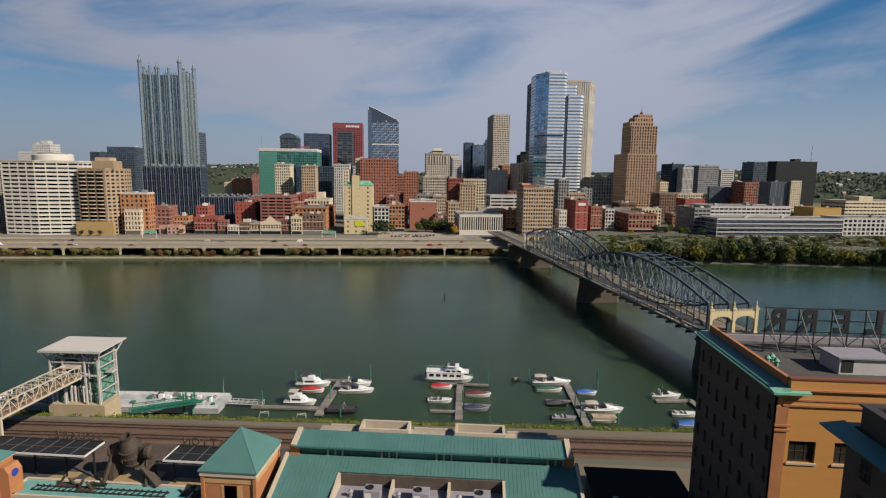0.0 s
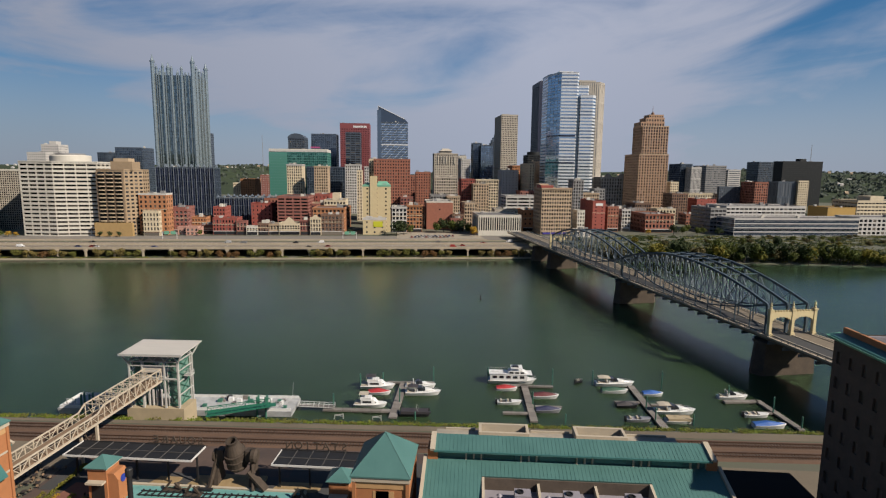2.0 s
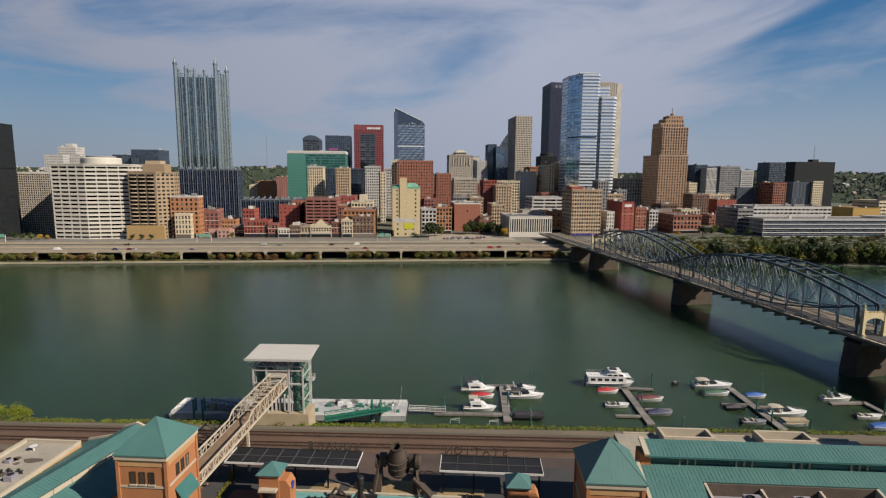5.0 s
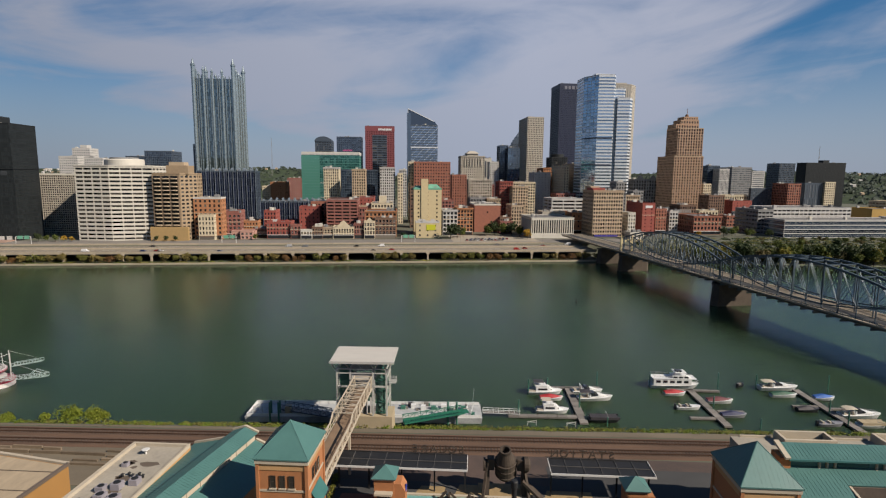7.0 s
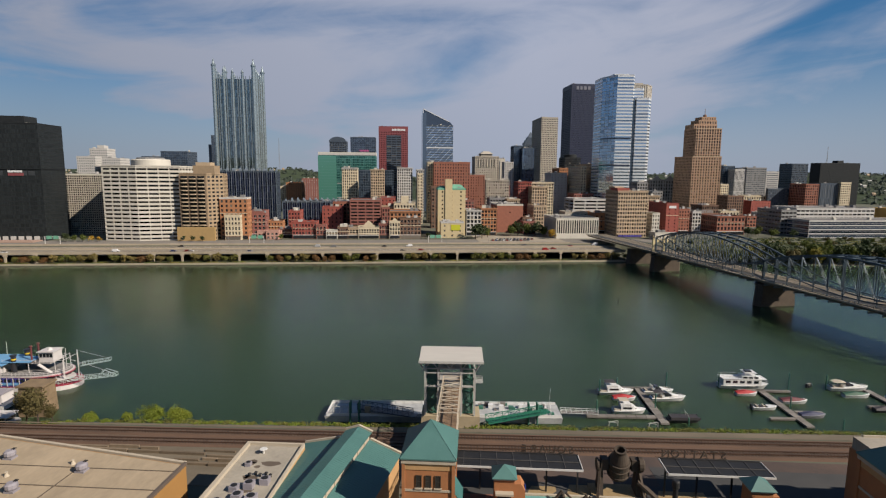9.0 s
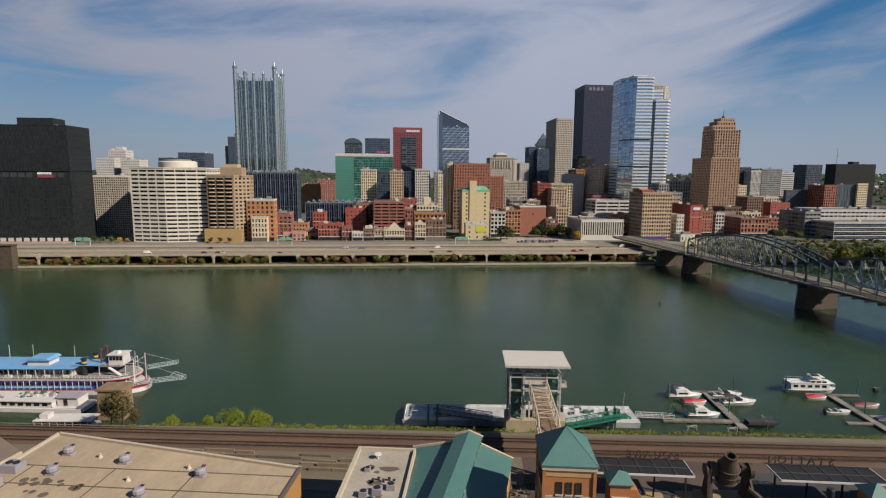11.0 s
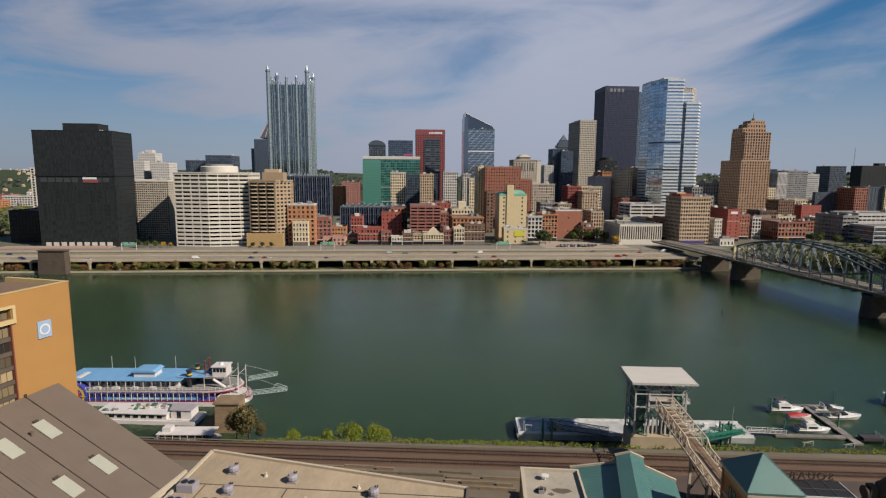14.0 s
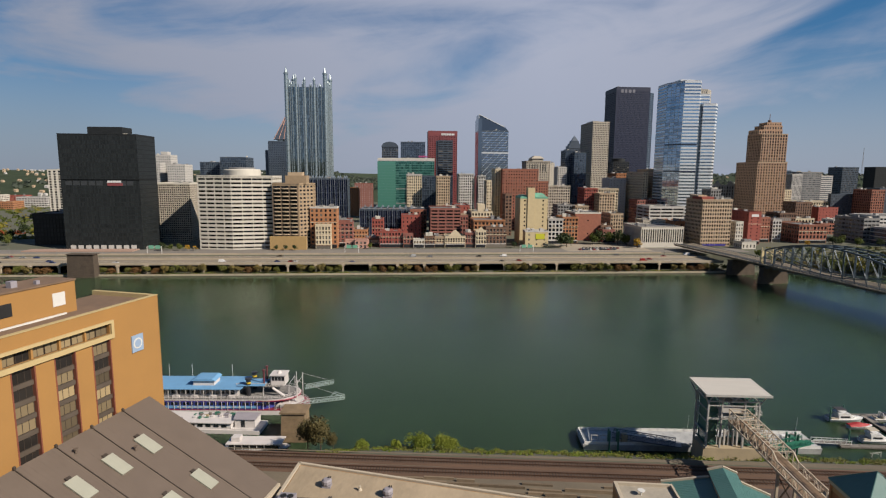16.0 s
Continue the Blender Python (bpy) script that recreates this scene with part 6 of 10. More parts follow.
for k in range(6):
    x, y = -103 + k * 2.2, 88.0 + (k % 3) * 3.0
    t = thing("cafe_table", pose(x, y, GZ + 0.09), "dark metal cafe table on the plaza", "table", "cafe tables")
    part("tabletop", Geo().turned(0, 0, [(0.5, 0.72), (0.5, 0.76)], 12), m_blackiron, t)
    part("leg", Geo().rod((0, 0, 0), (0, 0, 0.72), 0.06), m_blackiron, t)
    for a in (0, 120, 240):
        c, s = math.cos(radians(a + 17 * k)), math.sin(radians(a + 17 * k))
        ch = thing("cafe_chair", pose(x + 0.9 * c, y + 0.9 * s, GZ + 0.09, 0, 0, a + 17 * k), "dark metal cafe chair on the plaza", "chair", "cafe chairs")
        part("seat", Geo().box(-0.22, -0.22, 0.42, 0.22, 0.22, 0.47), m_blackiron, ch)
        part("backrest", Geo().box(0.18, -0.22, 0.47, 0.22, 0.22, 0.9), m_blackiron, ch)
        for px, py in ((-0.19, -0.19), (0.19, -0.19), (-0.19, 0.19), (0.19, 0.19)):
            part("leg", Geo().box(px - 0.02, py - 0.02, 0, px + 0.02, py + 0.02, 0.42), m_blackiron, ch)


# market hall with long clerestory
def market_hall():
    root = thing("market_hall", pose(-30.1, 80.44, GZ, 0, 0, 0.3), "long brick market hall with green metal roofs and clerestory", "building")
    W = 44.9
    Z = lambda z: z - GZ
    part("wall", Geo().box(0, -20, 0, W, 17.0, Z(20.2)), m_nbrick, root)
    part("flat_roof", Geo().box(0.3, 2.5, Z(20.2), W - 0.3, 16.8, Z(22.4)), m_whiteroof, root)
    part("clerestory_wall", Geo().box(1.6, 0.3, Z(20.2), W - 1.6, 2.4, Z(27.2)), m_tealdark, root)
    for x in (0.0, W - 1.6):
        part("end_wall", Geo().box(x, -0.2, Z(20.2), x + 1.6, 2.6, Z(27.3)), m_nbrick, root)
        part("end_coping", Geo().beam((x + 0.8, -0.8, Z(27.5)), (x + 0.8, 3.0, Z(28.6)), 0.8, 0.4), m_cap, root)
    seam_roof(root, "upper_roof", (1.1, -0.6, Z(27.4)), (W - 1.1, -0.6, Z(27.4)), (W - 1.1, 2.9, Z(28.45)), (1.1, 2.9, Z(28.45)), m_tealroof, 0.6, label="green seamed upper roof")
    part("gutter", Geo().box(1.0, -0.85, Z(27.15), W - 1.0, -0.6, Z(27.42)), m_tealdark, root)
    for k in range(5):
        x0 = 3.4 + k * 8.7
        for j, dx in enumerate((0.0, 1.2, 2.4)):
            part("clerestory_post", Geo().box(x0 + dx + 2.6, -0.05, Z(24.9 if j == 0 else 25.75), x0 + dx + 2.85, 0.3, Z(27.2)), m_cap, root)
        part("clerestory_window", Geo().box(x0 + 5.6, 0.22, Z(25.9), x0 + 10.4 if k < 4 else x0 + 6.2, 0.31, Z(27.0)), g_tealwin, root)
    seam_roof(root, "lower_roof", (-0.3, -13.0, Z(21.6)), (8.6, -13.0, Z(21.6)), (8.6, 0.3, Z(25.75)), (-0.3, 0.3, Z(25.75)), m_tealroof, 0.6, label="green seamed lower roof")
    seam_roof(root, "lower_roof", (8.6, -3.0, Z(24.72)), (34.2, -3.0, Z(24.72)), (34.2, 0.3, Z(25.75)), (8.6, 0.3, Z(25.75)), m_tealroof, 0.6)
    seam_roof(root, "lower_roof", (34.2, -13.0, Z(21.6)), (W + 0.3, -13.0, Z(21.6)), (W + 0.3, 0.3, Z(25.75)), (34.2, 0.3, Z(25.75)), m_tealroof, 0.6)
    for x in (-0.55, W + 0.3):
        part("verge_coping", Geo().beam((x + 0.15, -13.2, Z(21.7)), (x + 0.15, 0.3, Z(25.95)), 0.5, 0.5), m_cap, root)
    part("well_floor", Geo().box(8.6, -13, Z(20.3), 34.2, -3.0, Z(22.6)), m_acgrey, root, "sunken grey roof well")
    # painted dark to stand for the shadow under the roof lip
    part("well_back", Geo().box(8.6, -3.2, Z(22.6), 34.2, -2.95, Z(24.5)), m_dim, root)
    for x in (8.6, 17.0, 25.6, 33.8):
        h = 24.3 if x in (8.6, 33.8) else 23.6
        part("well_wall", Geo().across([(-13, Z(22.6)), (-3.2, Z(22.6)), (-3.2, Z(h + 0.4)), (-13, Z(h - 2.0))], x, x + 0.4), m_cap, root)
    for k, x in enumerate((13.4, 20.6, 29.6)):
        u = part("roof_unit", Geo().box(x, -7.2, Z(22.6), x + 2.4, -5.2, Z(24.3)), m_acgrey, root, "grey rooftop air unit")
        part("fan_ring", Geo().turned(x + 0.8, -6.2, [(0.55, Z(24.3)), (0.55, Z(24.5)), (0.4, Z(24.5)), (0.4, Z(24.35))], 14), m_blackiron, u)
        part("casing_panel", Geo().box(x + 0.15, -7.24, Z(22.9), x + 1.1, -7.2, Z(24.0)), m_steelw, u)
        part("roof_vent", Geo().turned(x - 2.2, -6.0, [(0.3, Z(22.6)), (0.3, Z(23.4)), (0.45, Z(23.5)), (0.1, Z(23.8))], 10), m_acgrey, root)
    for x in (8.2, 25.8):
        g = Geo()
        for b in ((x, 13.0, x + 9.2, 13.5), (x, 16.4, x + 9.2, 16.9), (x, 13.5, x + 0.5, 16.4), (x + 8.7, 13.5, x + 9.2, 16.4)):
            g.box(b[0], b[1], Z(22.4), b[2], b[3], Z(23.9))
        part("roof_bay", g, m_cap, root, "pale walled roof bay")
    for x0, x1 in ((2.0, 7.6), (18, 25.2), (35.5, 43)):
        part("parapet", Geo().box(x0, 16.6, Z(22.4), x1, 16.9, Z(22.75)), m_cap, root)


market_hall()
m_tarblack = surface("black_felt_roof", (0.012, 0.012, 0.013), 0.95, var=0.3, spec=0.1)
root = thing("warehouse", pose(21.0, 87, GZ), "low dark warehouse with flat black roof", "building")
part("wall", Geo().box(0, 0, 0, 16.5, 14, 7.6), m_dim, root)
part("roof", Geo().box(-0.4, -0.4, 7.6, 16.9, 14.4, 8.1), m_tarblack, root, "flat black roof")
for x in (3, 9):
    part("roof_vent", Geo().turned(x, 3, [(0.4, 8.1), (0.4, 8.8), (0.55, 8.9), (0.1, 9.2)], 10), m_acgrey, root)


# rooftops west of the tower
def gable_house():
    root = thing("gabled_hall", pose(-124.2, 97.6, GZ, 0, 0, -9.0), "brick hall with green metal roof and raised ridge", "building")
    L, Z = 45.0, lambda z: z - GZ
    part("wall", Geo().side([(-11.2, 0), (8.6, 0), (8.6, Z(15.6)), (2.6, Z(17.6)), (-2.6, Z(17.6)), (-11.2, Z(15.6))], -L, -0.4), m_nbrick2, root)
    seam_roof(root, "roof_slope", (8.9, -L, Z(15.8)), (8.9, 0, Z(15.8)), (2.4, 0, Z(18.2)), (2.4, -L, Z(18.2)), m_tealroof, 0.6, label="green seamed metal roof")
    seam_roof(root, "roof_slope", (-11.5, 0, Z(15.8)), (-11.5, -L, Z(15.8)), (-2.4, -L, Z(18.2)), (-2.4, 0, Z(18.2)), m_tealroof, 0.6)
    part("monitor", Geo().side([(-2.3, Z(17.6)), (2.3, Z(17.6)), (2.3, Z(19.4)), (0, Z(20.2)), (-2.3, Z(19.4))], -L, 0.1), m_cap, root, "raised ridge walls")
    seam_roof(root, "ridge_roof", (2.7, -L, Z(19.5)), (2.7, 0.5, Z(19.5)), (0, 0.5, Z(20.5)), (0, -L, Z(20.5)), m_tealroof, 0.6)
    seam_roof(root, "ridge_roof", (-2.7, 0.5, Z(19.5)), (-2.7, -L, Z(19.5)), (0, -L, Z(20.5)), (0, 0.5, Z(20.5)), m_tealroof, 0.6)
    for k in range(12):
        part("monitor_post", Geo().box(2.3, -3 - k * 3.5, Z(18.2), 2.45, -2.7 - k * 3.5, Z(19.4)), m_cap, root)
    part("verge", Geo().beam((2.5, 0.2, Z(18.3)), (9.0, 0.2, Z(15.95)), 0.5, 0.4), m_cap, root)
    part("verge", Geo().beam((-2.5, 0.2, Z(18.3)), (-11.6, 0.2, Z(15.95)), 0.5, 0.4), m_cap, root)
    part("ridge_verge", Geo().beam((0, 0.6, Z(20.6)), (2.8, 0.6, Z(19.6)), 0.5, 0.4).beam((0, 0.6, Z(20.6)), (-2.8, 0.6, Z(19.6)), 0.5, 0.4), m_cap, root)


gable_house()


m_tanjoint = surface("dark_roof_joint", (0.13, 0.10, 0.075), 0.8, var=0.3)


def flat_house():
    root = thing("flat_roofed_hall", pose(-146.2, 50, GZ, 0, 0, 0), "low hall with weathered pale flat roof and white parapet", "building")
    H, W, d = 10.6, 11.6, 46.0
    part("wall", Geo().box(0, 0, 0, W, d, H), m_nbrick2, root)
    part("roof", Geo().box(0.6, 0.6, H, W - 0.3, d - 0.4, H + 0.15), m_whiteroof, root, "stained pale flat roof")
    for b in ((0, 0, 0.7, d), (0.7, d - 0.5, W, d), (W - 0.4, 0, W, d - 0.5)):
        part("parapet", Geo().box(b[0], b[1], H, b[2], b[3], H + 0.75), m_cap, root)
    for k, (x, y, s) in enumerate(((3.5, 38, 1.0), (4.4, 30, 1.4), (6.6, 31, 1.6), (8.8, 32.5, 1.5), (6.0, 27.5, 1.6), (3.2, 26, 1.2), (8.6, 27, 1.7), (9.4, 23, 1.5))):
        u = part("roof_unit", Geo().box(x - s / 2, y - s / 2, H + 0.15, x + s / 2, y + s / 2, H + 0.15 + s * 0.7), m_acgrey, root, "grey condenser unit")
        part("fan_ring", Geo().turned(x, y, [(s * 0.38, H + 0.15 + s * 0.7), (s * 0.38, H + 0.25 + s * 0.7)], 12), m_blackiron, u)
    part("dish", Geo().turned(4.6, 42.5, [(0.15, H + 0.15), (0.2, H + 0.7), (0.75, H + 1.1), (0.7, H + 1.15)], 14), m_steelw, root, "white roof dish")
    for k in range(5):
        part("conduit", Geo().rod((2.5 + 1.3 * k, 20, H + 0.25), (2.7 + 1.3 * k, 25.5 + 0.6 * (k % 3), H + 0.25), 0.05, 6), m_blackiron, root)
    q = random.Random(12)
    for k in range(9):
        x, y, a = q.uniform(2.4, 9.4), q.uniform(20, 41), q.uniform(0.5, 1.3)
        part("roof_stain", Geo().prism([(x + a * 1.6 * math.cos(t) * q.uniform(0.6, 1.2), y + a * math.sin(t) * q.uniform(0.6, 1.2)) for t in [0.7 * m for m in range(9)]], H + 0.15, H + 0.156), m_tanjoint, root)
    for k in range(5):
        x, y = 5.2 + 0.95 * k, 34.5 + 0.5 * (k % 2)
        part("roof_vent", Geo().turned(x, y, [(0.2, H + 0.15), (0.2, H + 0.6), (0.34, H + 0.66), (0.1, H + 0.85)], 8), m_blackiron, root)


flat_house()


def tan_house():
    root = thing("banquet_hall", pose(0, 0, GZ), "broad low hall with tan flat roof and ochre walls", "building")
    H = 8.6
    poly = [(-213.6, 40), (-157.2, 40), (-156.6, 91.3), (-213.6, 101.0)]
    inner = [(-213.1, 40.4), (-157.7, 40.4), (-157.1, 90.8), (-213.1, 100.3)]
    part("wall", Geo().prism(poly, 0, H), m_ochre, root)
    part("roof", Geo().prism(inner, H, H + 0.12), m_tanroof, root, "stained tan membrane roof")
    for i in range(4):
        a, b = poly[i], poly[(i + 1) % 4]
        part("parapet", Geo().beam((*a, H + 0.2), (*b, H + 0.2), 0.6, 0.55), m_cap if i != 1 else m_brownroof, root)
    for x, y in ((-204.9, 92.8), (-191.7, 90.6), (-202.7, 85.7), (-174.5, 87.2), (-182, 80)):
        u = part("roof_unit", Geo().box(x - 0.9, y - 0.8, H + 0.12, x + 0.9, y + 0.8, H + 0.5).turned(x, y, [(0.8, H + 0.5), (1.05, H + 0.9), (1.05, H + 1.5), (0.7, H + 1.8)], 10), m_acgrey, root, "grey mushroom roof fan")
        part("vent_slot", Geo().box(x + 0.1, y + 0.3, H + 1.8, x + 0.3, y + 0.9, H + 1.95).box(x + 0.5, y + 0.3, H + 1.8, x + 0.7, y + 0.9, H + 1.95), m_blackiron, u)
    for x, y in ((-211.0, 86.2), (-210.6, 80.5)):
        u = part("roof_unit", Geo().box(x - 1.6, y - 1.3, H + 0.12, x + 1.6, y + 1.3, H + 1.7), m_acgrey, root, "large grey roof unit")
        part("fan_ring", Geo().turned(x - 0.6, y, [(0.6, H + 1.7), (0.6, H + 1.9)], 12).turned(x + 0.8, y, [(0.6, H + 1.7), (0.6, H + 1.9)], 12), m_blackiron, u)
    for x, y in ((-197.8, 92.1), (-187, 84.5), (-178, 89.5)):
        part("roof_vent", Geo().turned(x, y, [(0.5, H + 0.12), (0.3, H + 0.5), (0.15, H + 0.8), (0.3, H + 0.85), (0.3, H + 1.0)], 10), m_cap, root)
    for y in (88.2, 82.0):
        part("expansion_joint", Geo().box(-213, y, H + 0.12, -157.2, y + 0.22, H + 0.2), m_tanjoint, root)
    for x in (-208.6, -192, -176):
        part("expansion_joint", Geo().box(x, 60, H + 0.13, x + 0.2, 88.1, H + 0.21), m_tanjoint, root)
    for k in range(16):
        x, y = -207 + random.uniform(0, 14), 79 + random.uniform(0, 5)
        part("puddle", Geo().turned(x, y, [(random.uniform(0.3, 0.9), H + 0.12), (random.uniform(0.3, 0.9), H + 0.128)], 9), m_tanjoint, root)


tan_house()


def brown_house():
    root = thing("pitched_hall", pose(-244.4, 96.3, GZ, 0, 0, -7.0), "hall with broad brown metal roof and pale skylights", "building")
    L, Z = 60.0, lambda z: z - GZ
    w, zt, zb = 29.3, Z(31.4), Z(15.3)
    part("wall", Geo().side([(-0.2, 0), (w - 0.6, 0), (w - 0.6, zb - 0.7), (-0.2, zt - 0.7)], -L, -0.5), m_cap, root)
    roof = part("roof", Geo().side([(-0.3, zt), (-0.3, zt - 0.4), (w, zb - 0.4), (w, zb)], -L, 0), m_brownroof, root, "brown seamed metal roof")
    slope = Vector((w, 0, zb - zt))
    n = Vector((zt - zb, 0, w)).normalized()
    sl = slope.length
    e = slope.normalized()
    s = Geo()
    for k in range(int(L / 0.95)):
        s.beam(Vector((0, -k * 0.95, zt)) + n * 0.01, Vector((w, -k * 0.95, zb)) + n * 0.002, 0.008, 0.005)
    part("seam", s, m_brownroof, roof, kind="stuff")
    for k in range(1, 8):
        y = -k * 7.6
        part("batten", Geo().beam(Vector((-0.2, y, zt)) + n * 0.08, Vector((w, y, zb)) + n * 0.05, 0.16, 0.1), m_bronze, roof)
        part("ridge_stub", Geo().turned(-0.1, y, [(0.28, zt), (0.28, zt + 0.45), (0.1, zt + 0.6)], 8), m_bronze, roof)
    for k in range(8):
        for t0, u0 in ((6.9, 9.7 + k * 7.7), (19.9, 9.0 + k * 7.7)):
            if u0 < L - 4:
                a, b = Vector((0, -u0, zt)) + e * t0 + n * 0.12, Vector((0, -u0, zt)) + e * (t0 + 4.9) + n * 0.12
                sk = part("skylight", Geo().beam(a - Vector((0, 1.25, 0)), b - Vector((0, 1.25, 0)), 2.5, 0.24), m_fog, roof, "pale flat skylight")
                part("skylight_kerb", Geo().beam(a - Vector((0, 1.25, 0)) - e * 0.7, a - Vector((0, 1.25, 0)), 1.0, 0.12), m_bronze, sk)
    for t0, u0 in ((9.0, 13.8), (3.0, 21.5), (14.5, 29)):
        p = Vector((0, -u0, zt)) + e * t0
        part("roof_vent", Geo().rod(p, p + Vector((0, 0, 0.7)), 0.22, 8).rod(p + Vector((0, 0, 0.7)), p + Vector((0, 0, 0.85)), 0.4, 8), m_brownroof, root)
    part("eave_gutter", Geo().box(w - 0.1, -L, zb - 0.5, w + 0.5, 0, zb - 0.15), m_cap, root)
    part("eave_wall", Geo().box(w - 0.4, -L, 0, w + 0.6, -0.1, zb - 0.55), m_cap, root, "pale rendered eave wall")


brown_house()


def ochre_hotel():
    root = thing("hotel", pose(-245.2, 102.2, GZ, 0, 0, -9.7), "ochre stucco hotel slab with dark vertical window strips", "building")
    Z = lambda z: z - GZ
    H, L, D = Z(52.4), 75.0, 17.0
    zt, zb = Z(49.4), Z(47.2)
    strips = [(-(13.1 + 7.8 * k), -(17.2 + 7.8 * k)) for k in range(7)]
    wall = Geo()
    # the long face, with the window band and strips left open
    cuts = [0.0] + [v for s in strips for v in s] + [-L]
    for k in range(0, len(cuts), 2):
        part("wall_pier", Geo().box(-1.2, cuts[k + 1], 0, 0, cuts[k], Z(46.2)), m_ochre, root)
    part("corner_panel", Geo().box(-1.2, -13.0, Z(46.2), 0, 0, H), m_ochre, root)
    part("band_panel", Geo().box(-1.2, -L, Z(46.2), 0, -13.0, zb), m_ochre, root)
    part("band_panel", Geo().box(-1.2, -L, zt, 0, -13.0, H), m_ochre, root)
    wall.box(-D, -L, 0, -1.2, 0, H - 1.0)
    part("wall", wall, m_ochre, root)
    part("roof", Geo().box(-D + 0.5, -L + 0.5, H - 1.0, -1.2, -0.6, H - 0.8), m_roofbrown, root, "brown gravel flat roof")
    part("roof_edge", Geo().box(-1.0, -L, H, 0.12, 0.12, H + 0.1).box(-D, -0.8, H - 1, -1.0, 0.12, H + 0.1), m_frieze, root, "thin pale metal roof edge")
    part("moulding", Geo().box(-0.1, -L, zt, 0.45, -12.3, zt + 0.55), m_frieze, root)
    part("moulding", Geo().box(-0.1, -L, zb - 0.9, 0.45, -12.3, zb), m_frieze, root)
    part("moulding", Geo().box(-0.1, -12.9, zb, 0.45, -12.3, zt), m_frieze, root)
    top = window_unit(2.5, 2.1, (2, 1), glass=g_hotel)
    for k in range(23):
        y = -14.4 - k * 2.62
        part("window", top, None, root, at=pose(-0.7, y, zb, 0, 0, 90))
        if k % 2:
            part("window_pier", Geo().box(-0.75, y - 1.5, zb, -0.15, y - 1.12, zt), m_ochre, root)
    pan = window_unit(3.6, 2.1, (3, 1), glass=g_hotel)
    for a, b in strips:
        mid = (a + b) / 2
        for j in range(13):
            z = Z(43.6) - j * 2.95
            if z < 2:
                break
            part("window", pan, None, root, at=pose(-0.6, mid, z, 0, 0, 90))
            part("spandrel", Geo().box(-1.0, b, z + 2.1, -0.35, a, z + 2.95), m_spandrel, root)
        for y in (a, b):
            part("strip_edge", Geo().box(-0.8, y - 0.12, 0, 0.04, y + 0.12, Z(46.2)), m_brickedge, root)
    sign = part("wall_sign", Geo().box(0.0, -8.0, Z(41.6), 0.25, -5.0, Z(45.2)), m_signblue, root, "pale blue square sign with a round emblem")
    part("emblem", Geo().turned(0, 0, [(1.15, 0.25), (1.15, 0.31)], 24, axis="x"), m_steelw, sign, at=pose(0, -6.5, Z(43.4)))
    part("emblem_core", Geo().turned(0, 0, [(0.85, 0.31), (0.85, 0.35)], 24, axis="x"), m_signblue, sign, at=pose(0, -6.5, Z(43.4)))
    ph = part("penthouse", Geo().box(-D + 2, -60, H - 0.8, -7.5, -13.2, H + 5.4), m_ochre, root, "ochre rooftop plant storey")
    part("penthouse_roof", Geo().box(-D + 1.8, -60.2, H + 5.4, -7.3, -13.0, H + 5.7), m_roofbrown, ph)
    part("louvre", Geo().box(-7.52, -18.2, H + 1.0, -7.4, -15.6, H + 3.6), m_steelw, ph, "white louvre")
    part("louvre", Geo().box(-7.52, -28.2, H + 1.2, -7.4, -26.0, H + 3.6), m_blackiron, ph, "dark opening")
    for x, y, s in ((-11, -24, 1.2), (-12, -27, 1.0), (-10.5, -29, 1.4), (-9.5, -20, 0.7)):
        part("roof_unit", Geo().box(x, y, H + 5.7, x + s, y + s, H + 5.7 + s), m_acgrey, ph)
    part("roof_pipe", Geo().box(-7.2, -60, H - 0.8, -6.8, -16, H - 0.5), m_steelw, root)


g_hotel = glazing("curtained_glass", (0.025, 0.022, 0.02), (0.30, 0.23, 0.13), 0.55, 0.15, 0.4)
m_spandrel = surface("brown_grey_spandrel", (0.10, 0.078, 0.06), 0.6, var=0.15)
m_roofbrown = surface("brown_gravel_roof", (0.20, 0.13, 0.085), 0.95, var=0.25)
m_tar = surface("tar_roofing", (0.075, 0.068, 0.062), 0.95, var=0.35)
m_brickedge = surface("red_brick_edge", (0.20, 0.06, 0.035), 0.9, var=0.2)
m_signblue = surface("pale_blue_sign", (0.30, 0.40, 0.55), 0.5, var=0.08)
ochre_hotel()


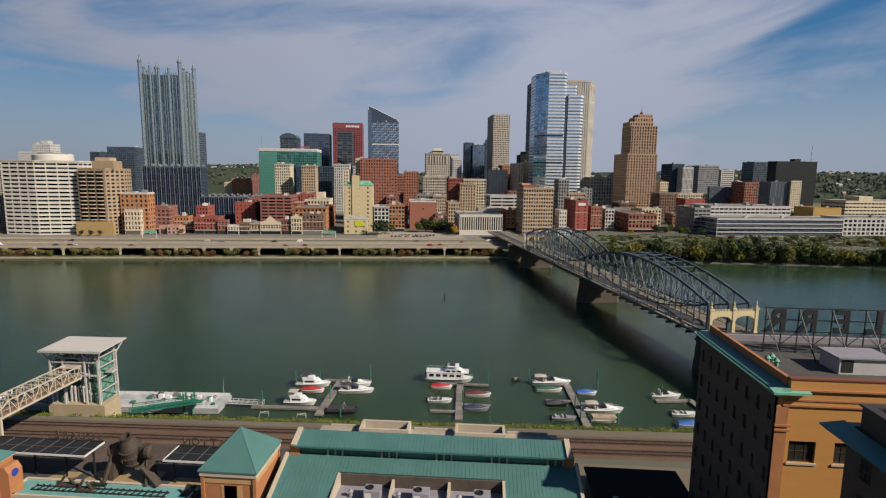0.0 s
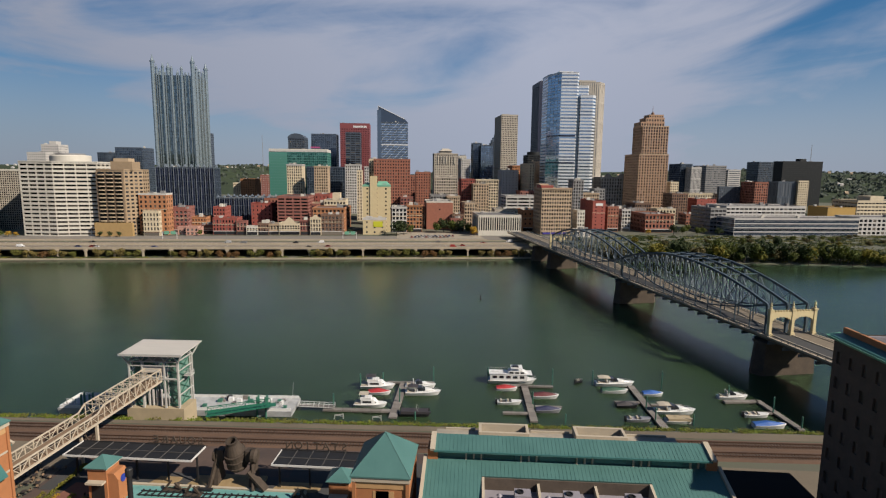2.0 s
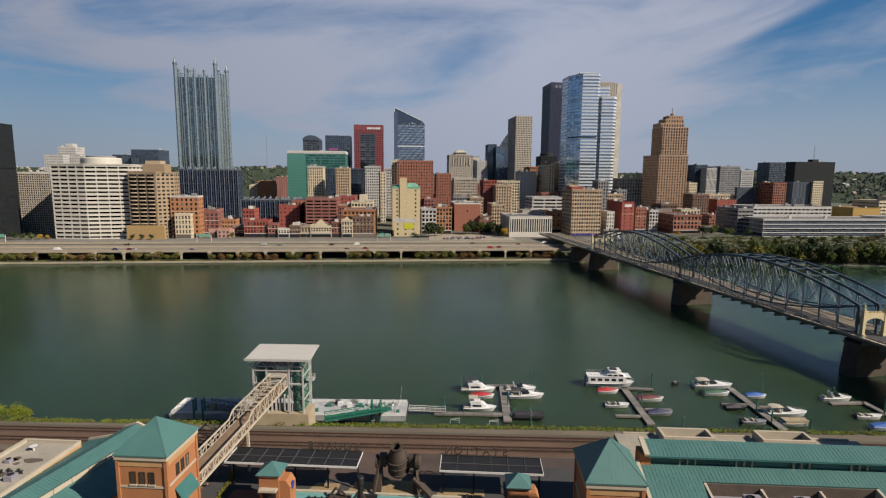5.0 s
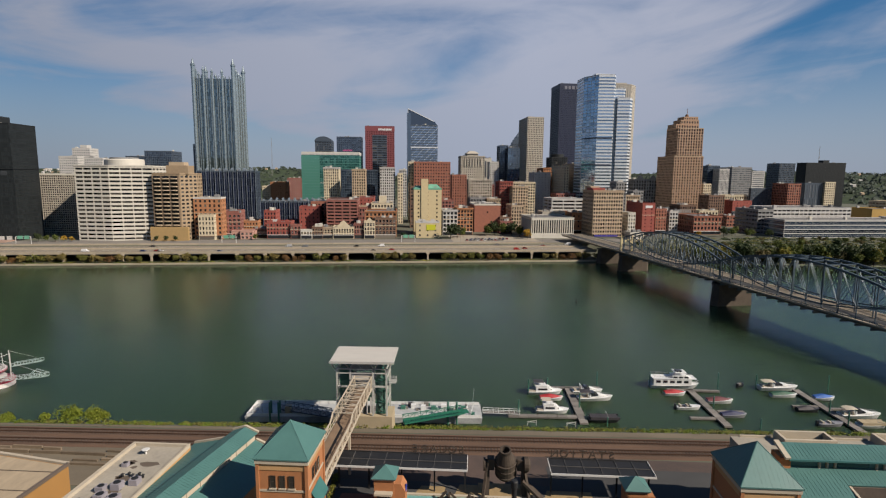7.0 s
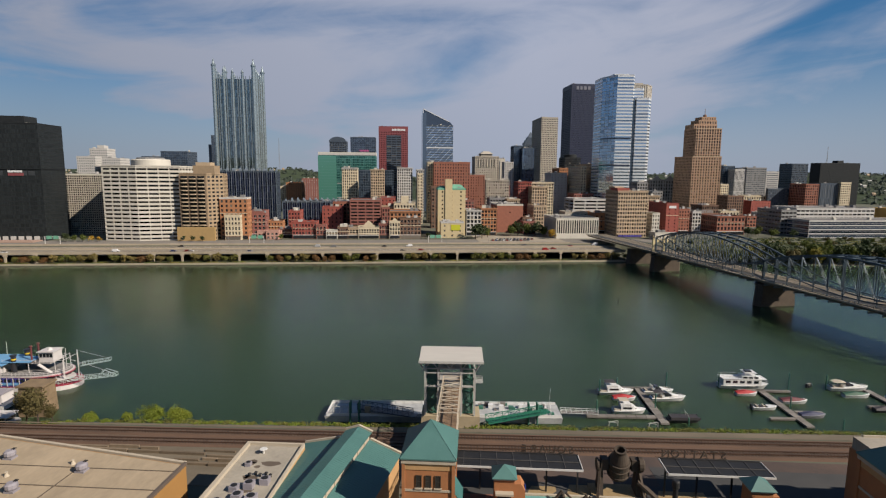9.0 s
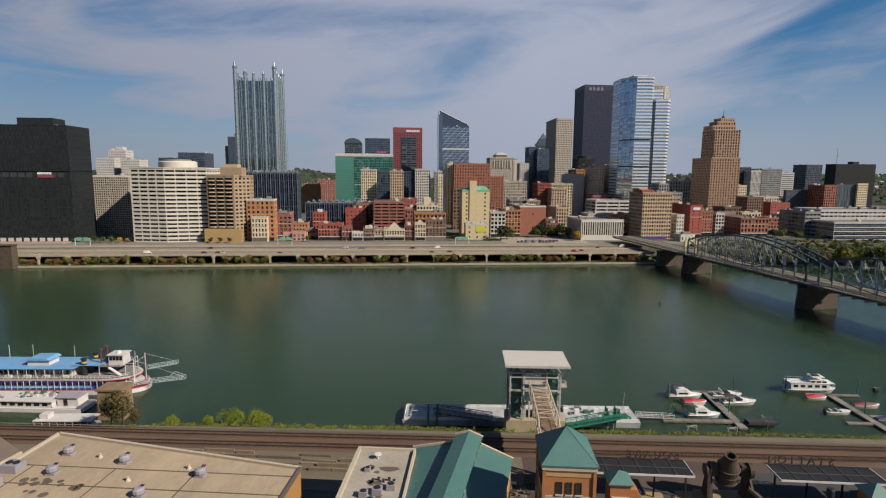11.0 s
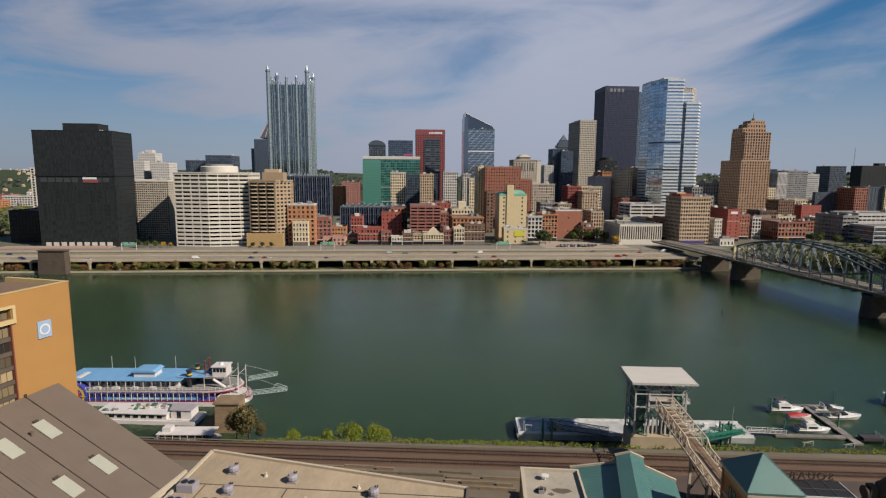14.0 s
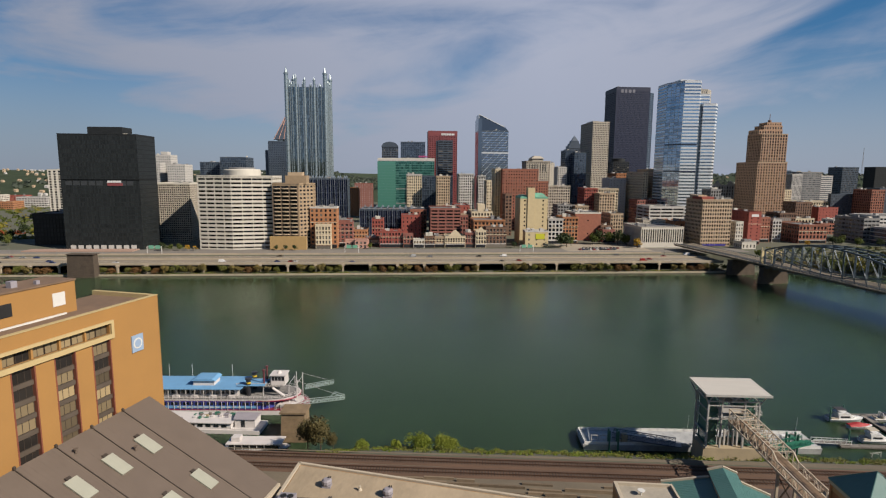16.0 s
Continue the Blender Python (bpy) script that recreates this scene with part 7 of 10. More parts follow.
# office building with roof sign
def rail_office():
    root = thing("office_building", pose(36.3, 66.4, 0), "old ochre brick office building with green copper cornice and roof letters", "building")
    X, D, T = 44.0, 24.0, 45.2
    # main block: west side wall coloured darker for its shade, ochre court wall to the south
    G, panes = Geo(), [Geo() for _ in range(9)]
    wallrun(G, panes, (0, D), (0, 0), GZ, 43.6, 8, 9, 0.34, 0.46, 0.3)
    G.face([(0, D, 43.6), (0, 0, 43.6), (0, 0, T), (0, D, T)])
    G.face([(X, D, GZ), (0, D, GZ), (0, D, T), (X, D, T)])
    part("side_wall", G, m_dim, root, "dark brick side wall with shade in its colour")
    for p in panes:
        part("side_glazing", p, g_dull, root, kind="stuff")
    g = Geo()
    cols = [(1.8, 5.0), (7.2, 10.4), (12.6, 15.8), (18, 21.2)]
    rows = [(35.7 - 7.8 * k, 38.5 - 7.8 * k) for k in range(4)]
    xs = [0.0] + [v for c in cols for v in c] + [X]
    for k in range(0, len(xs), 2):
        g.box(xs[k], 0.0, GZ, xs[k + 1], 0.6, 43.0)
    for a, b in cols:
        zs = [43.0] + [v for r in rows for v in (r[1], r[0])] + [GZ]
        for k in range(0, len(zs), 2):
            g.box(a, 0.0, zs[k + 1], b, 0.6, zs[k])
    part("court_wall", g, m_ochre2, root, "ochre glazed brick court wall")
    win = window_unit(3.2, 2.8, (3, 2))
    for a, b in cols:
        for z0, z1 in rows:
            part("window", win, None, root, at=pose((a + b) / 2, 0.35, z0))
            part("window_sill", Geo().box(a - 0.2, -0.15, z0 - 0.25, b + 0.2, 0.02, z0), m_cap, root)
    part("pilaster", Geo().box(-0.12, -0.14, GZ, 1.3, -0.01, 43.0), m_nbrick, root)
    for z in (39.8, 40.4):
        part("string_course", Geo().box(-0.2, -0.3, z, 1.6, -0.02, z + 0.25), m_nbrick, root)
    part("frieze", Geo().box(0.0, -0.02, 43.0, X, 0.6, 45.0), m_ochre2, root)
    for z, o in ((43.0, 0.2), (43.7, 0.12), (45.0, 0.3)):
        part("frieze_band", Geo().box(0.6, -o, z, X, -0.03, z + 0.22), m_nbrick, root)
    part("parapet", Geo().box(1.3, -0.1, 45.0, X, 0.5, 46.4), m_ochre2, root)
    part("coping", Geo().box(1.2, -0.2, 46.4, X, 0.6, 46.6), m_brickedge, root)
    part("side_parapet", Geo().box(1.2, 0.6, 45.0, 1.7, D, 46.4), m_nbrick, root)
    part("cornice", Geo().across([(-0.9, 44.7), (0.3, 44.7), (0.3, 45.2), (-0.9, 45.0)], -1.0, 3.4), m_verd, root, "green copper cornice return")
    part("cornice", Geo().side([(-1.0, 44.9), (-0.6, 44.4), (0.0, 44.2), (0.0, 44.7), (1.2, 45.1), (1.2, 45.3)], -0.6, D + 0.8), m_verd, root, "green copper cornice")
    part("gutter_lining", Geo().side([(-0.7, 45.08), (-0.7, 45.02), (1.2, 45.3), (1.2, 45.42)], 0.2, D), m_tealdark, root)
    part("roof", Geo().box(1.7, 0.6, 43.2, X, D, 44.0), m_tar, root, "dark flat roof")
    part("back_parapet", Geo().box(1.7, D - 0.6, 44.0, X, D, 45.0), m_acgrey, root)
    hut = part("roof_hut", Geo().box(12.6, 9.2, 44.0, 19.4, 13.6, 46.2), m_pale, root, "pale metal roof hut")
    part("hut_roof", Geo().box(12.3, 8.9, 46.2, 19.7, 13.9, 46.4), m_acgrey, hut)
    part("hut_door", Geo().box(12.9, 9.15, 44.3, 14.4, 9.2, 46.0), m_blackiron, hut)
    for x, y in ((5.0, 12.8), (6.0, 13.6), (5.6, 11.6)):
        part("roof_pipe", Geo().turned(x, y, [(0.3, 44.0), (0.3, 44.7), (0.5, 44.8), (0.1, 45.2)], 8), m_verd, root)
    # roof sign, read from the river side
    sign = part("sign_frame", sign_frame(), m_blackiron, root, "black steel sign frame")
    for ch, x in (("R", 8.4), ("R", 12.9), ("E", 17.8), ("L", 22.4), ("P", 29.0)):
        cu = bpy.data.curves.new("letter", "FONT")
        cu.body, cu.size, cu.extrude, cu.align_x, cu.offset = ch, 4.7, 0.16, "CENTER", 0.12
        cu.materials.append(m_blackiron)
        ob = new("letter", cu)
        dg = bpy.context.evaluated_depsgraph_get()
        me = bpy.data.meshes.new_from_object(ob.evaluated_get(dg))
        bpy.data.objects.remove(ob)
        part("letter", me, None, root, "black steel roof letter", at=pose(x, 17.7, 47.6, 90, 0, 180))
    # wing across the light court
    wing = Geo()
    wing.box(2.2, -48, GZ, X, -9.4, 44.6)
    part("wing_wall", wing, m_dim, root, "grey brick wing with shade in its colour")
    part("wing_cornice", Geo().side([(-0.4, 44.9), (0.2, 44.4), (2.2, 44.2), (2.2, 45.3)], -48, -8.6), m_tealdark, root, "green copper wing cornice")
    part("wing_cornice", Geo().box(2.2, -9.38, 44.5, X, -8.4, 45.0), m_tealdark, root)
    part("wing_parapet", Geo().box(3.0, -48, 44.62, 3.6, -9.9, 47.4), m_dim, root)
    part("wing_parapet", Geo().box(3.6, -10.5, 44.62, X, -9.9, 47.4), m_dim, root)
    part("wing_coping", Geo().box(2.8, -48, 47.4, 3.8, -9.7, 47.65).box(3.8, -10.7, 47.4, X, -9.7, 47.65), m_bronze, root)
    win2 = window_unit(1.5, 2.3, (2, 2))
    for j in range(9):
        for k in range(7):
            part("window", win2, None, root, at=pose(2.15, -12.5 - 4.6 * k, 40.6 - 3.9 * j, 0, 0, -90))


def sign_frame():
    g = Geo()
    for z in (47.4, 49.2, 51.0):
        g.beam((6.5, 17.9, z), (34, 17.9, z), 0.16)
    for k in range(12):
        x = 6.8 + k * 2.4
        g.beam((x, 17.9, 44.0), (x, 17.9, 51.1), 0.14)
        if k % 2 == 0:
            g.beam((x, 17.9, 50.8), (x + 0.3, 13.0, 44.0), 0.12)
            g.beam((x, 17.9, 47.4), (x + 2.4, 17.9, 45.3), 0.1).beam((x + 2.4, 17.9, 45.3), (x + 4.8, 17.9, 47.4), 0.1)
    g.beam((6.5, 17.9, 45.2), (34, 17.9, 45.2), 0.2)
    return g


rail_office()


# ---- cafe tables on the plaza ----
def cafe_table():
    root = thing("cafe_table", pose(0, 0, GZ - 40), "round dark metal cafe table with two seats on the plaza", "table", "cafe tables")
    part("tabletop", Geo().turned(0, 0, [(0.0, 0.72), (0.55, 0.72), (0.55, 0.77), (0.0, 0.77)], 14), m_bronze, root)
    part("pedestal", Geo().rod((0, 0, 0.05), (0, 0, 0.72), 0.06, 8, 0.04).turned(0, 0, [(0.35, 0.0), (0.35, 0.05), (0.06, 0.08)], 12), m_blackiron, root)
    for s in (-1, 1):
        part("seat", Geo().box(s * 0.95 - 0.22, -0.22, 0.42, s * 0.95 + 0.22, 0.22, 0.47).box(s * 1.15 - 0.03, -0.22, 0.47, s * 1.15 + 0.03, 0.22, 0.9), m_wood, root)
        part("seat_frame", Geo().beam((s * 0.95 - 0.18, -0.18, 0), (s * 0.95 - 0.18, -0.18, 0.42), 0.05).beam((s * 0.95 + 0.18, 0.18, 0), (s * 0.95 + 0.18, 0.18, 0.42), 0.05).beam((s * 0.95 + 0.18, -0.18, 0), (s * 0.95 + 0.18, -0.18, 0.42), 0.05), m_blackiron, root)
    return root


def lay_tables():
    q = random.Random(8)
    first = cafe_table()
    spots = [(-117 + 2.6 * i + q.uniform(-0.4, 0.4), 94.5 + 2.9 * j + q.uniform(-0.4, 0.4)) for j in range(4) for i in range(3)]
    for k, (x, y) in enumerate(spots):
        m = pose(x, y, GZ + 0.09, 0, 0, q.uniform(0, 180))
        if k == 0:
            first.matrix_basis = m
        else:
            copy_thing(first, m)


lay_tables()

# ---- landing: lift tower, footbridge, barge ----
m_lift = surface("pale_grey_steel", (0.50, 0.49, 0.46), 0.55, var=0.12)
m_greenglass = glazing("pale_green_glass", (0.05, 0.11, 0.09), (0.12, 0.21, 0.175), 0.4, 0.15, 0.6)
m_greensteel = surface("green_painted_steel", (0.05, 0.17, 0.12), 0.55, var=0.2)
m_plinth = surface("tan_concrete", (0.42, 0.34, 0.22), 0.9, var=0.15)
m_liftroof = surface("pale_ribbed_roof", (0.56, 0.53, 0.48), 0.7, var=0.1, scale=0.5, stretch=(0.3, 2.5, 1))
m_hullwhite = surface("white_gelcoat", (0.78, 0.78, 0.76), 0.3, var=0.06)
m_barge = surface("scuffed_white_deck", (0.44, 0.45, 0.45), 0.8, var=0.4, scale=0.35, fine=3.0)
m_greentarp = surface("green_tarpaulin", (0.02, 0.16, 0.10), 0.6, var=0.25)
m_dock = surface("grey_dock_boards", (0.22, 0.20, 0.18), 0.9, var=0.25, island=0.2)
m_redtarp = surface("red_canvas", (0.42, 0.025, 0.03), 0.7, var=0.15)
m_bluetarp = surface("blue_canvas", (0.03, 0.12, 0.42), 0.7, var=0.15)
m_darktarp = surface("dark_canvas", (0.05, 0.045, 0.05), 0.7, var=0.25)
m_maroon = surface("maroon_canvas", (0.14, 0.03, 0.035), 0.7, var=0.2)
m_greencan = surface("green_canvas", (0.03, 0.10, 0.06), 0.7, var=0.2)
m_vinyl = surface("cream_boat_interior", (0.50, 0.44, 0.35), 0.7, var=0.15)
m_boatglass = glazing("boat_glass", (0.015, 0.018, 0.022), (0.03, 0.03, 0.035), 0.2, 0.06, 0.8)
m_navytarp = surface("navy_canvas", (0.03, 0.035, 0.09), 0.7, var=0.2)
m_hullgrey = surface("grey_hull_paint", (0.30, 0.30, 0.32), 0.4, var=0.15)
m_hulldark = surface("dark_hull_paint", (0.03, 0.03, 0.035), 0.35, var=0.2)


def lift_tower():
    root = thing("lift_tower", pose(-115.2, 130.6, 0, 0, 0, 2.0), "pale steel lift tower with flat roof and green glazed shafts", "lift tower")
    W, D = 16.2, 9.6
    part("plinth", Geo().box(0.3, 0.2, -1.0, W - 0.6, 7.0, 8.0), m_plinth, root, "tan concrete plinth")
    part("roof", Geo().across([(-0.9, 22.9), (D + 0.9, 23.3), (D + 0.9, 23.6), (-0.9, 23.2)], -0.3, W + 0.1), m_liftroof, root, "pale flat roof")
    part("roof_edge", Geo().box(-0.4, -1.05, 22.7, W + 0.2, -0.9, 23.3), m_lift, root)
    xs, ys = (1.2, 4.7, 10.6, 14.2), (0.8, D - 1.2)
    for x in xs:
        for y in ys:
            part("post", Geo().beam((x, y, -2 if y > 5 else 8.0), (x, y, 20.8), 0.4), m_lift, root)
    for x, s in ((1.2, -1), (14.2, 1)):
        for y in ys:
            part("roof_bracket", Geo().beam((x, y, 19.9), (x + s * 1.5, y - 0.9 if y < 5 else y + 1.0, 22.9), 0.3), m_lift, root)
    for y in ys:
        for k in range(4):
            x0 = 1.2 + k * 3.25
            part("roof_strut", Geo().beam((x0, y, 20.7), (x0 + 1.62, y, 22.9), 0.22), m_lift, root)
            part("roof_strut", Geo().beam((x0 + 1.62, y, 22.9), (x0 + 3.25, y, 20.7), 0.22), m_lift, root)
        for z in (20.7, 19.6, 16.0):
            part("rail_beam", Geo().beam((1.2, y, z), (14.2, y, z), 0.28 if z > 17 else 0.4), m_lift, root)
    for x in (1.2, 14.2):
        for z in (20.7, 18.0, 15.0, 11.4):
            part("side_beam", Geo().beam((x, 0.8, z), (x, D - 1.2, z), 0.25), m_lift, root)
    for x0, x1 in ((1.5, 4.4), (10.9, 13.9)):
        shaft = part("shaft_glass", Geo().box(x0 + 0.3, 2.2, 8.0, x1 - 0.3, D - 2.0, 20.0), m_greenglass, root, "green glazed lift shaft")
        for z in (8.3, 11.3, 14.3, 17.3, 20.0):
            part("shaft_ring", Geo().box(x0, 1.9, z - 0.12, x1, D - 1.7, z + 0.12), m_greensteel, shaft)
        for k in range(4):
            z = 8.3 + 3 * k
            part("shaft_brace", Geo().beam((x0 + 0.1, 1.9, z), (x1 - 0.1, 1.9, z + 3), 0.16), m_greensteel, shaft)
            part("shaft_brace", Geo().beam((x1 - 0.1, 1.9, z), (x0 + 0.1, 1.9, z + 3), 0.16), m_greensteel, shaft)
            part("shaft_brace", Geo().beam((x1, 2.2, z), (x1, D - 2, z + 3), 0.16), m_greensteel, shaft)
            part("shaft_brace", Geo().beam((x1, 2.2, z + 3), (x1, D - 2, z), 0.16), m_greensteel, shaft)
        for x in (x0, x1):
            for y in (1.9, D - 1.7):
                part("shaft_post", Geo().beam((x, y, 8), (x, y, 20.2), 0.22), m_lift, shaft)
    part("landing_floor", Geo().box(4.7, 0.8, 15.8, 10.6, D - 1.2, 16.2), m_lift, root)
    part("landing_panel", Geo().box(5.0, 1.0, 17.6, 10.3, 1.15, 19.6), m_pale, root, "pale landing panel")
    part("ceiling_panel", Geo().box(4.7, 1.5, 20.3, 10.6, D - 1.5, 20.5), m_pale, root)
    bal = part("side_balcony", Geo().box(14.4, 3.2, 16.0, 16.4, 5.4, 16.25), m_lift, root)
    for p, q in (((16.3, 3.3), (16.3, 5.3)), ((14.5, 3.3), (16.3, 3.3)), ((14.5, 5.3), (16.3, 5.3))):
        part("balcony_rail", Geo().beam((*p, 17.2), (*q, 17.2), 0.1).beam((*p, 16.8), (*q, 16.8), 0.08).beam((*q, 16.2), (*q, 17.2), 0.1), m_lift, bal)
    for k in range(5):
        part("machine_column", Geo().box(5.2 + k * 1.1, 2.0, 8.0, 5.6 + k * 1.1, 2.6, 12.4), m_pale, root)


lift_tower()


def footbridge():
    root = thing("footbridge", pose(-109.1, 84.0, 0), "cream steel truss footbridge over the railway tracks", "footbridge")
    W, z = 4.4, 16.2
    part("floor", Geo().box(0.2, 0, z - 0.25, W - 0.2, 46.5, z), m_wood, root, "brown boarded walkway")
    for x in (0.0, W):
        part("bottom_chord", Geo().beam((x, 0, z - 0.3), (x, 46.5, z - 0.3), 0.3, 0.4), m_ivory, root)
        part("top_chord", Geo().beam((x, 0, z + 1.75), (x, 22.5, z + 1.75), 0.25), m_ivory, root)
        part("top_chord", Geo().beam((x, 22.5, z + 1.75), (x, 24.6, z + 3.0), 0.25), m_ivory, root)
        part("top_chord", Geo().beam((x, 24.6, z + 3.0), (x, 46.5, z + 3.0), 0.25), m_ivory, root)
        n = 11
        for k in range(n + 1):
            y = 22.5 * k / n
            part("upright", Geo().beam((x, y, z - 0.3), (x, y, z + 1.75), 0.15), m_ivory, root)
            if k < n:
                y2 = 22.5 * (k + 1) / n
                part("brace", Geo().beam((x, y, z - 0.3) if k % 2 else (x, y, z + 1.75), (x, y2, z + 1.75) if k % 2 else (x, y2, z - 0.3), 0.12), m_ivory, root)
        n = 10
        for k in range(n + 1):
            y = 24.6 + 21.9 * k / n
            part("upright", Geo().beam((x, y, z - 0.3), (x, y, z + 3.0), 0.16), m_ivory, root)
            if k < n:
                y2 = 24.6 + 21.9 * (k + 1) / n
                part("brace", Geo().beam((x, y, z - 0.3) if k % 2 else (x, y, z + 3.0), (x, y2, z + 3.0) if k % 2 else (x, y2, z - 0.3), 0.13), m_ivory, root)
        part("handrail", Geo().beam((x + (0.15 if x == 0 else -0.15), 0, z + 1.05), (x + (0.15 if x == 0 else -0.15), 46.5, z + 1.05), 0.08), m_ivory, root)
    n = 10
    for k in range(n + 1):
        y = 24.6 + 21.9 * k / n
        part("cross_beam", Geo().beam((0, y, z + 3.0), (W, y, z + 3.0), 0.16), m_ivory, root)
        if k < n:
            y2 = 24.6 + 21.9 * (k + 1) / n
            part("top_brace", Geo().beam((0, y, z + 3.0) if k % 2 else (W, y, z + 3.0), (W, y2, z + 3.0) if k % 2 else (0, y2, z + 3.0), 0.1), m_ivory, root)
    for k in range(20):
        part("floor_joist", Geo().box(0, 1.0 + k * 2.35, z - 0.5, W, 1.2 + k * 2.35, z - 0.26), m_ivory, root)
    for x in (0.3, W - 0.3):
        part("pier_leg", Geo().beam((x, 22.3, GZ), (x, 22.3, z - 0.5), 0.5), m_ivory, root)
    part("pier_brace", Geo().beam((0.3, 22.3, 8.0), (W - 0.3, 22.3, z - 1.5), 0.25).beam((W - 0.3, 22.3, 8.0), (0.3, 22.3, z - 1.5), 0.25), m_rustiron, root)


footbridge()


def landing_barge():
    root = thing("landing_barge", pose(-143.5, 142.3, 0, 0, 0, 3.2), "long white landing barge with railings and gangways", "barge")
    L, D = 67.5, 9.4
    part("hull", Geo().prism([(0, 0), (L, 0), (L, D), (0, D)], -0.6, 1.7, top=[(-0.5, -0.2), (L + 0.4, -0.2), (L + 0.4, D + 0.2), (-0.5, D + 0.2)]), m_barge, root)
    part("deck", Geo().box(0.4, 0.4, 1.7, L - 0.4, D - 0.4, 1.78), m_barge, root)
    for y in (0.1, D - 0.2):
        part("bulwark", Geo().box(0, y, 1.7, L, y + 0.12, 2.5), m_hullwhite, root)
    part("bulwark", Geo().box(0, 0.3, 1.7, 0.12, D - 0.3, 2.5), m_hullwhite, root)
    for x in (7.0, 9.5, 58.0, 60.5):
        for y in (-0.6, 0.9):
            part("mooring_post", Geo().rod((x, y, -2), (x, y, 6.2), 0.28, 8), m_greensteel, root)
        part("pile_brace", Geo().beam((x, -0.6, 5.6), (x, 0.9, 5.6), 0.15).beam((x, -0.6, 3.6), (x, 0.9, 3.6), 0.15), m_greensteel, root)
    part("gate_box", Geo().box(11.0, 0.6, 1.78, 12.6, 2.2, 4.4), m_plinth, root)
    for x0 in (63.0, 64.6, 1.5):
        part("railing", Geo().beam((x0, 0.3, 3.0), (x0 + 1.2, D - 1, 3.0), 0.08).beam((x0, 0.3, 2.4), (x0 + 1.2, D - 1, 2.4), 0.08), m_hullwhite, root)
    for k in range(7):
        part("deck_locker", Geo().box(44 + 3 * k, 5.2 + 0.8 * math.sin(k * 2.1), 1.78, 45.4 + 3 * k, 6.4 + 0.8 * math.sin(k * 2.1), 2.6 + 0.3 * (k % 3)), m_hullwhite if k % 3 else m_greensteel, root)
    part("cable_reel", Geo().turned(0, 3.4, [(1.3, -0.3), (1.3, -0.15), (0.5, -0.15), (0.5, 0.15), (1.3, 0.15), (1.3, 0.3)], 16, axis="x"), m_vinyl, root, at=pose(62, 2.8, 0))
    q = random.Random(21)
    for k in range(16):
        x, y = q.uniform(41, 65), q.uniform(1.2, 7.6)
        w, d, h = q.uniform(0.4, 1.5), q.uniform(0.4, 1.2), q.uniform(0.3, 1.3)
        part("deck_crate", Geo().box(x, y, 1.78, x + w, y + d, 1.78 + h), q.choice((m_hullwhite, m_lift, m_greensteel, m_dock, m_darktarp)), root)
    for x in (2.0, 4.5, 57.0, 62.5):
        part("gate_frame", Geo().beam((x, 0.5, 1.78), (x, 0.5, 4.4), 0.16).beam((x + 1.8, 0.5, 1.78), (x + 1.8, 0.5, 4.4), 0.16).beam((x, 0.5, 4.3), (x + 1.8, 0.5, 4.3), 0.16).beam((x, 0.5, 3.0), (x + 1.8, 0.5, 3.0), 0.1), m_lift, root)
    for k in range(26):
        part("stanchion", Geo().beam((1 + k * 2.6, D - 0.25, 1.78), (1 + k * 2.6, D - 0.25, 2.9), 0.06), m_lift, root)
    for x in (33.0, 65.5):
        part("flagpole", Geo().rod((x, D - 0.5, 1.78), (x + 0.4, D - 0.5, 7.0), 0.05, 6), m_lift, root)


landing_barge()


def truss_gangway(x, y, z, rz, mat, label):
    """An open gangway between two lattice sides, sloping down to the barge."""
    root = thing("truss_gangway", pose(x, y, z, 0, -4, rz), label, "gangway", "truss gangways")
    L, n = 17.0, 10
    part("floor", Geo().box(0, -1.3, -0.35, L, 1.3, -0.15), mat, root)
    for y0 in (-1.4, 1.4):
        part("bottom_chord", Geo().beam((0, y0, -0.25), (L, y0, -0.25), 0.2, 0.3), mat, root)
        part("top_chord", Geo().beam((0, y0, 1.25), (L, y0, 1.05), 0.18), mat, root)
        part("handrail", Geo().beam((0, y0, 0.75), (L, y0, 0.65), 0.08), mat, root)
        for k in range(n + 1):
            part("upright", Geo().beam((L * k / n, y0, -0.2), (L * k / n, y0, 1.25), 0.12), mat, root)
        for k in range(n):
            a, b = (-0.2, 1.2) if k % 2 else (1.2, -0.2)
            part("brace", Geo().beam((L * k / n, y0, a), (L * (k + 1) / n, y0, b), 0.1), mat, root)
    for k in range(0, n + 1, 2):
        part("cross_beam", Geo().beam((L * k / n, -1.4, -0.4), (L * k / n, 1.4, -0.4), 0.2), mat, root)
    part("end_ramp", Geo().box(L, -1.2, -0.4, L + 1.6, 1.2, -0.3), mat, root)


truss_gangway(-97.5, 139.0, 3.4, 18, m_greentarp, "green open truss gangway leading onto the barge")
truss_gangway(-134.5, 146.5, 3.0, -22, m_slate, "dark grey truss gangway leading onto the barge")


# ---- docks ----
def dock(points, width, label):
    """A floating jetty of boards along a line of plan points."""
    root = thing("floating_dock", pose(0, 0, 0), label, "dock", "docks")
    for (xa, ya), (xb, yb) in zip(points, points[1:]):
        a, b = Vector((xa, ya, 0.45)), Vector((xb, yb, 0.45))
        n = max(1, round((b - a).length / 3.0))
        for k in range(n):
            part("float_section", Geo().beam(a.lerp(b, (k + 0.02) / n), a.lerp(b, (k + 0.98) / n), width, 0.5), m_dock, root)
    return root


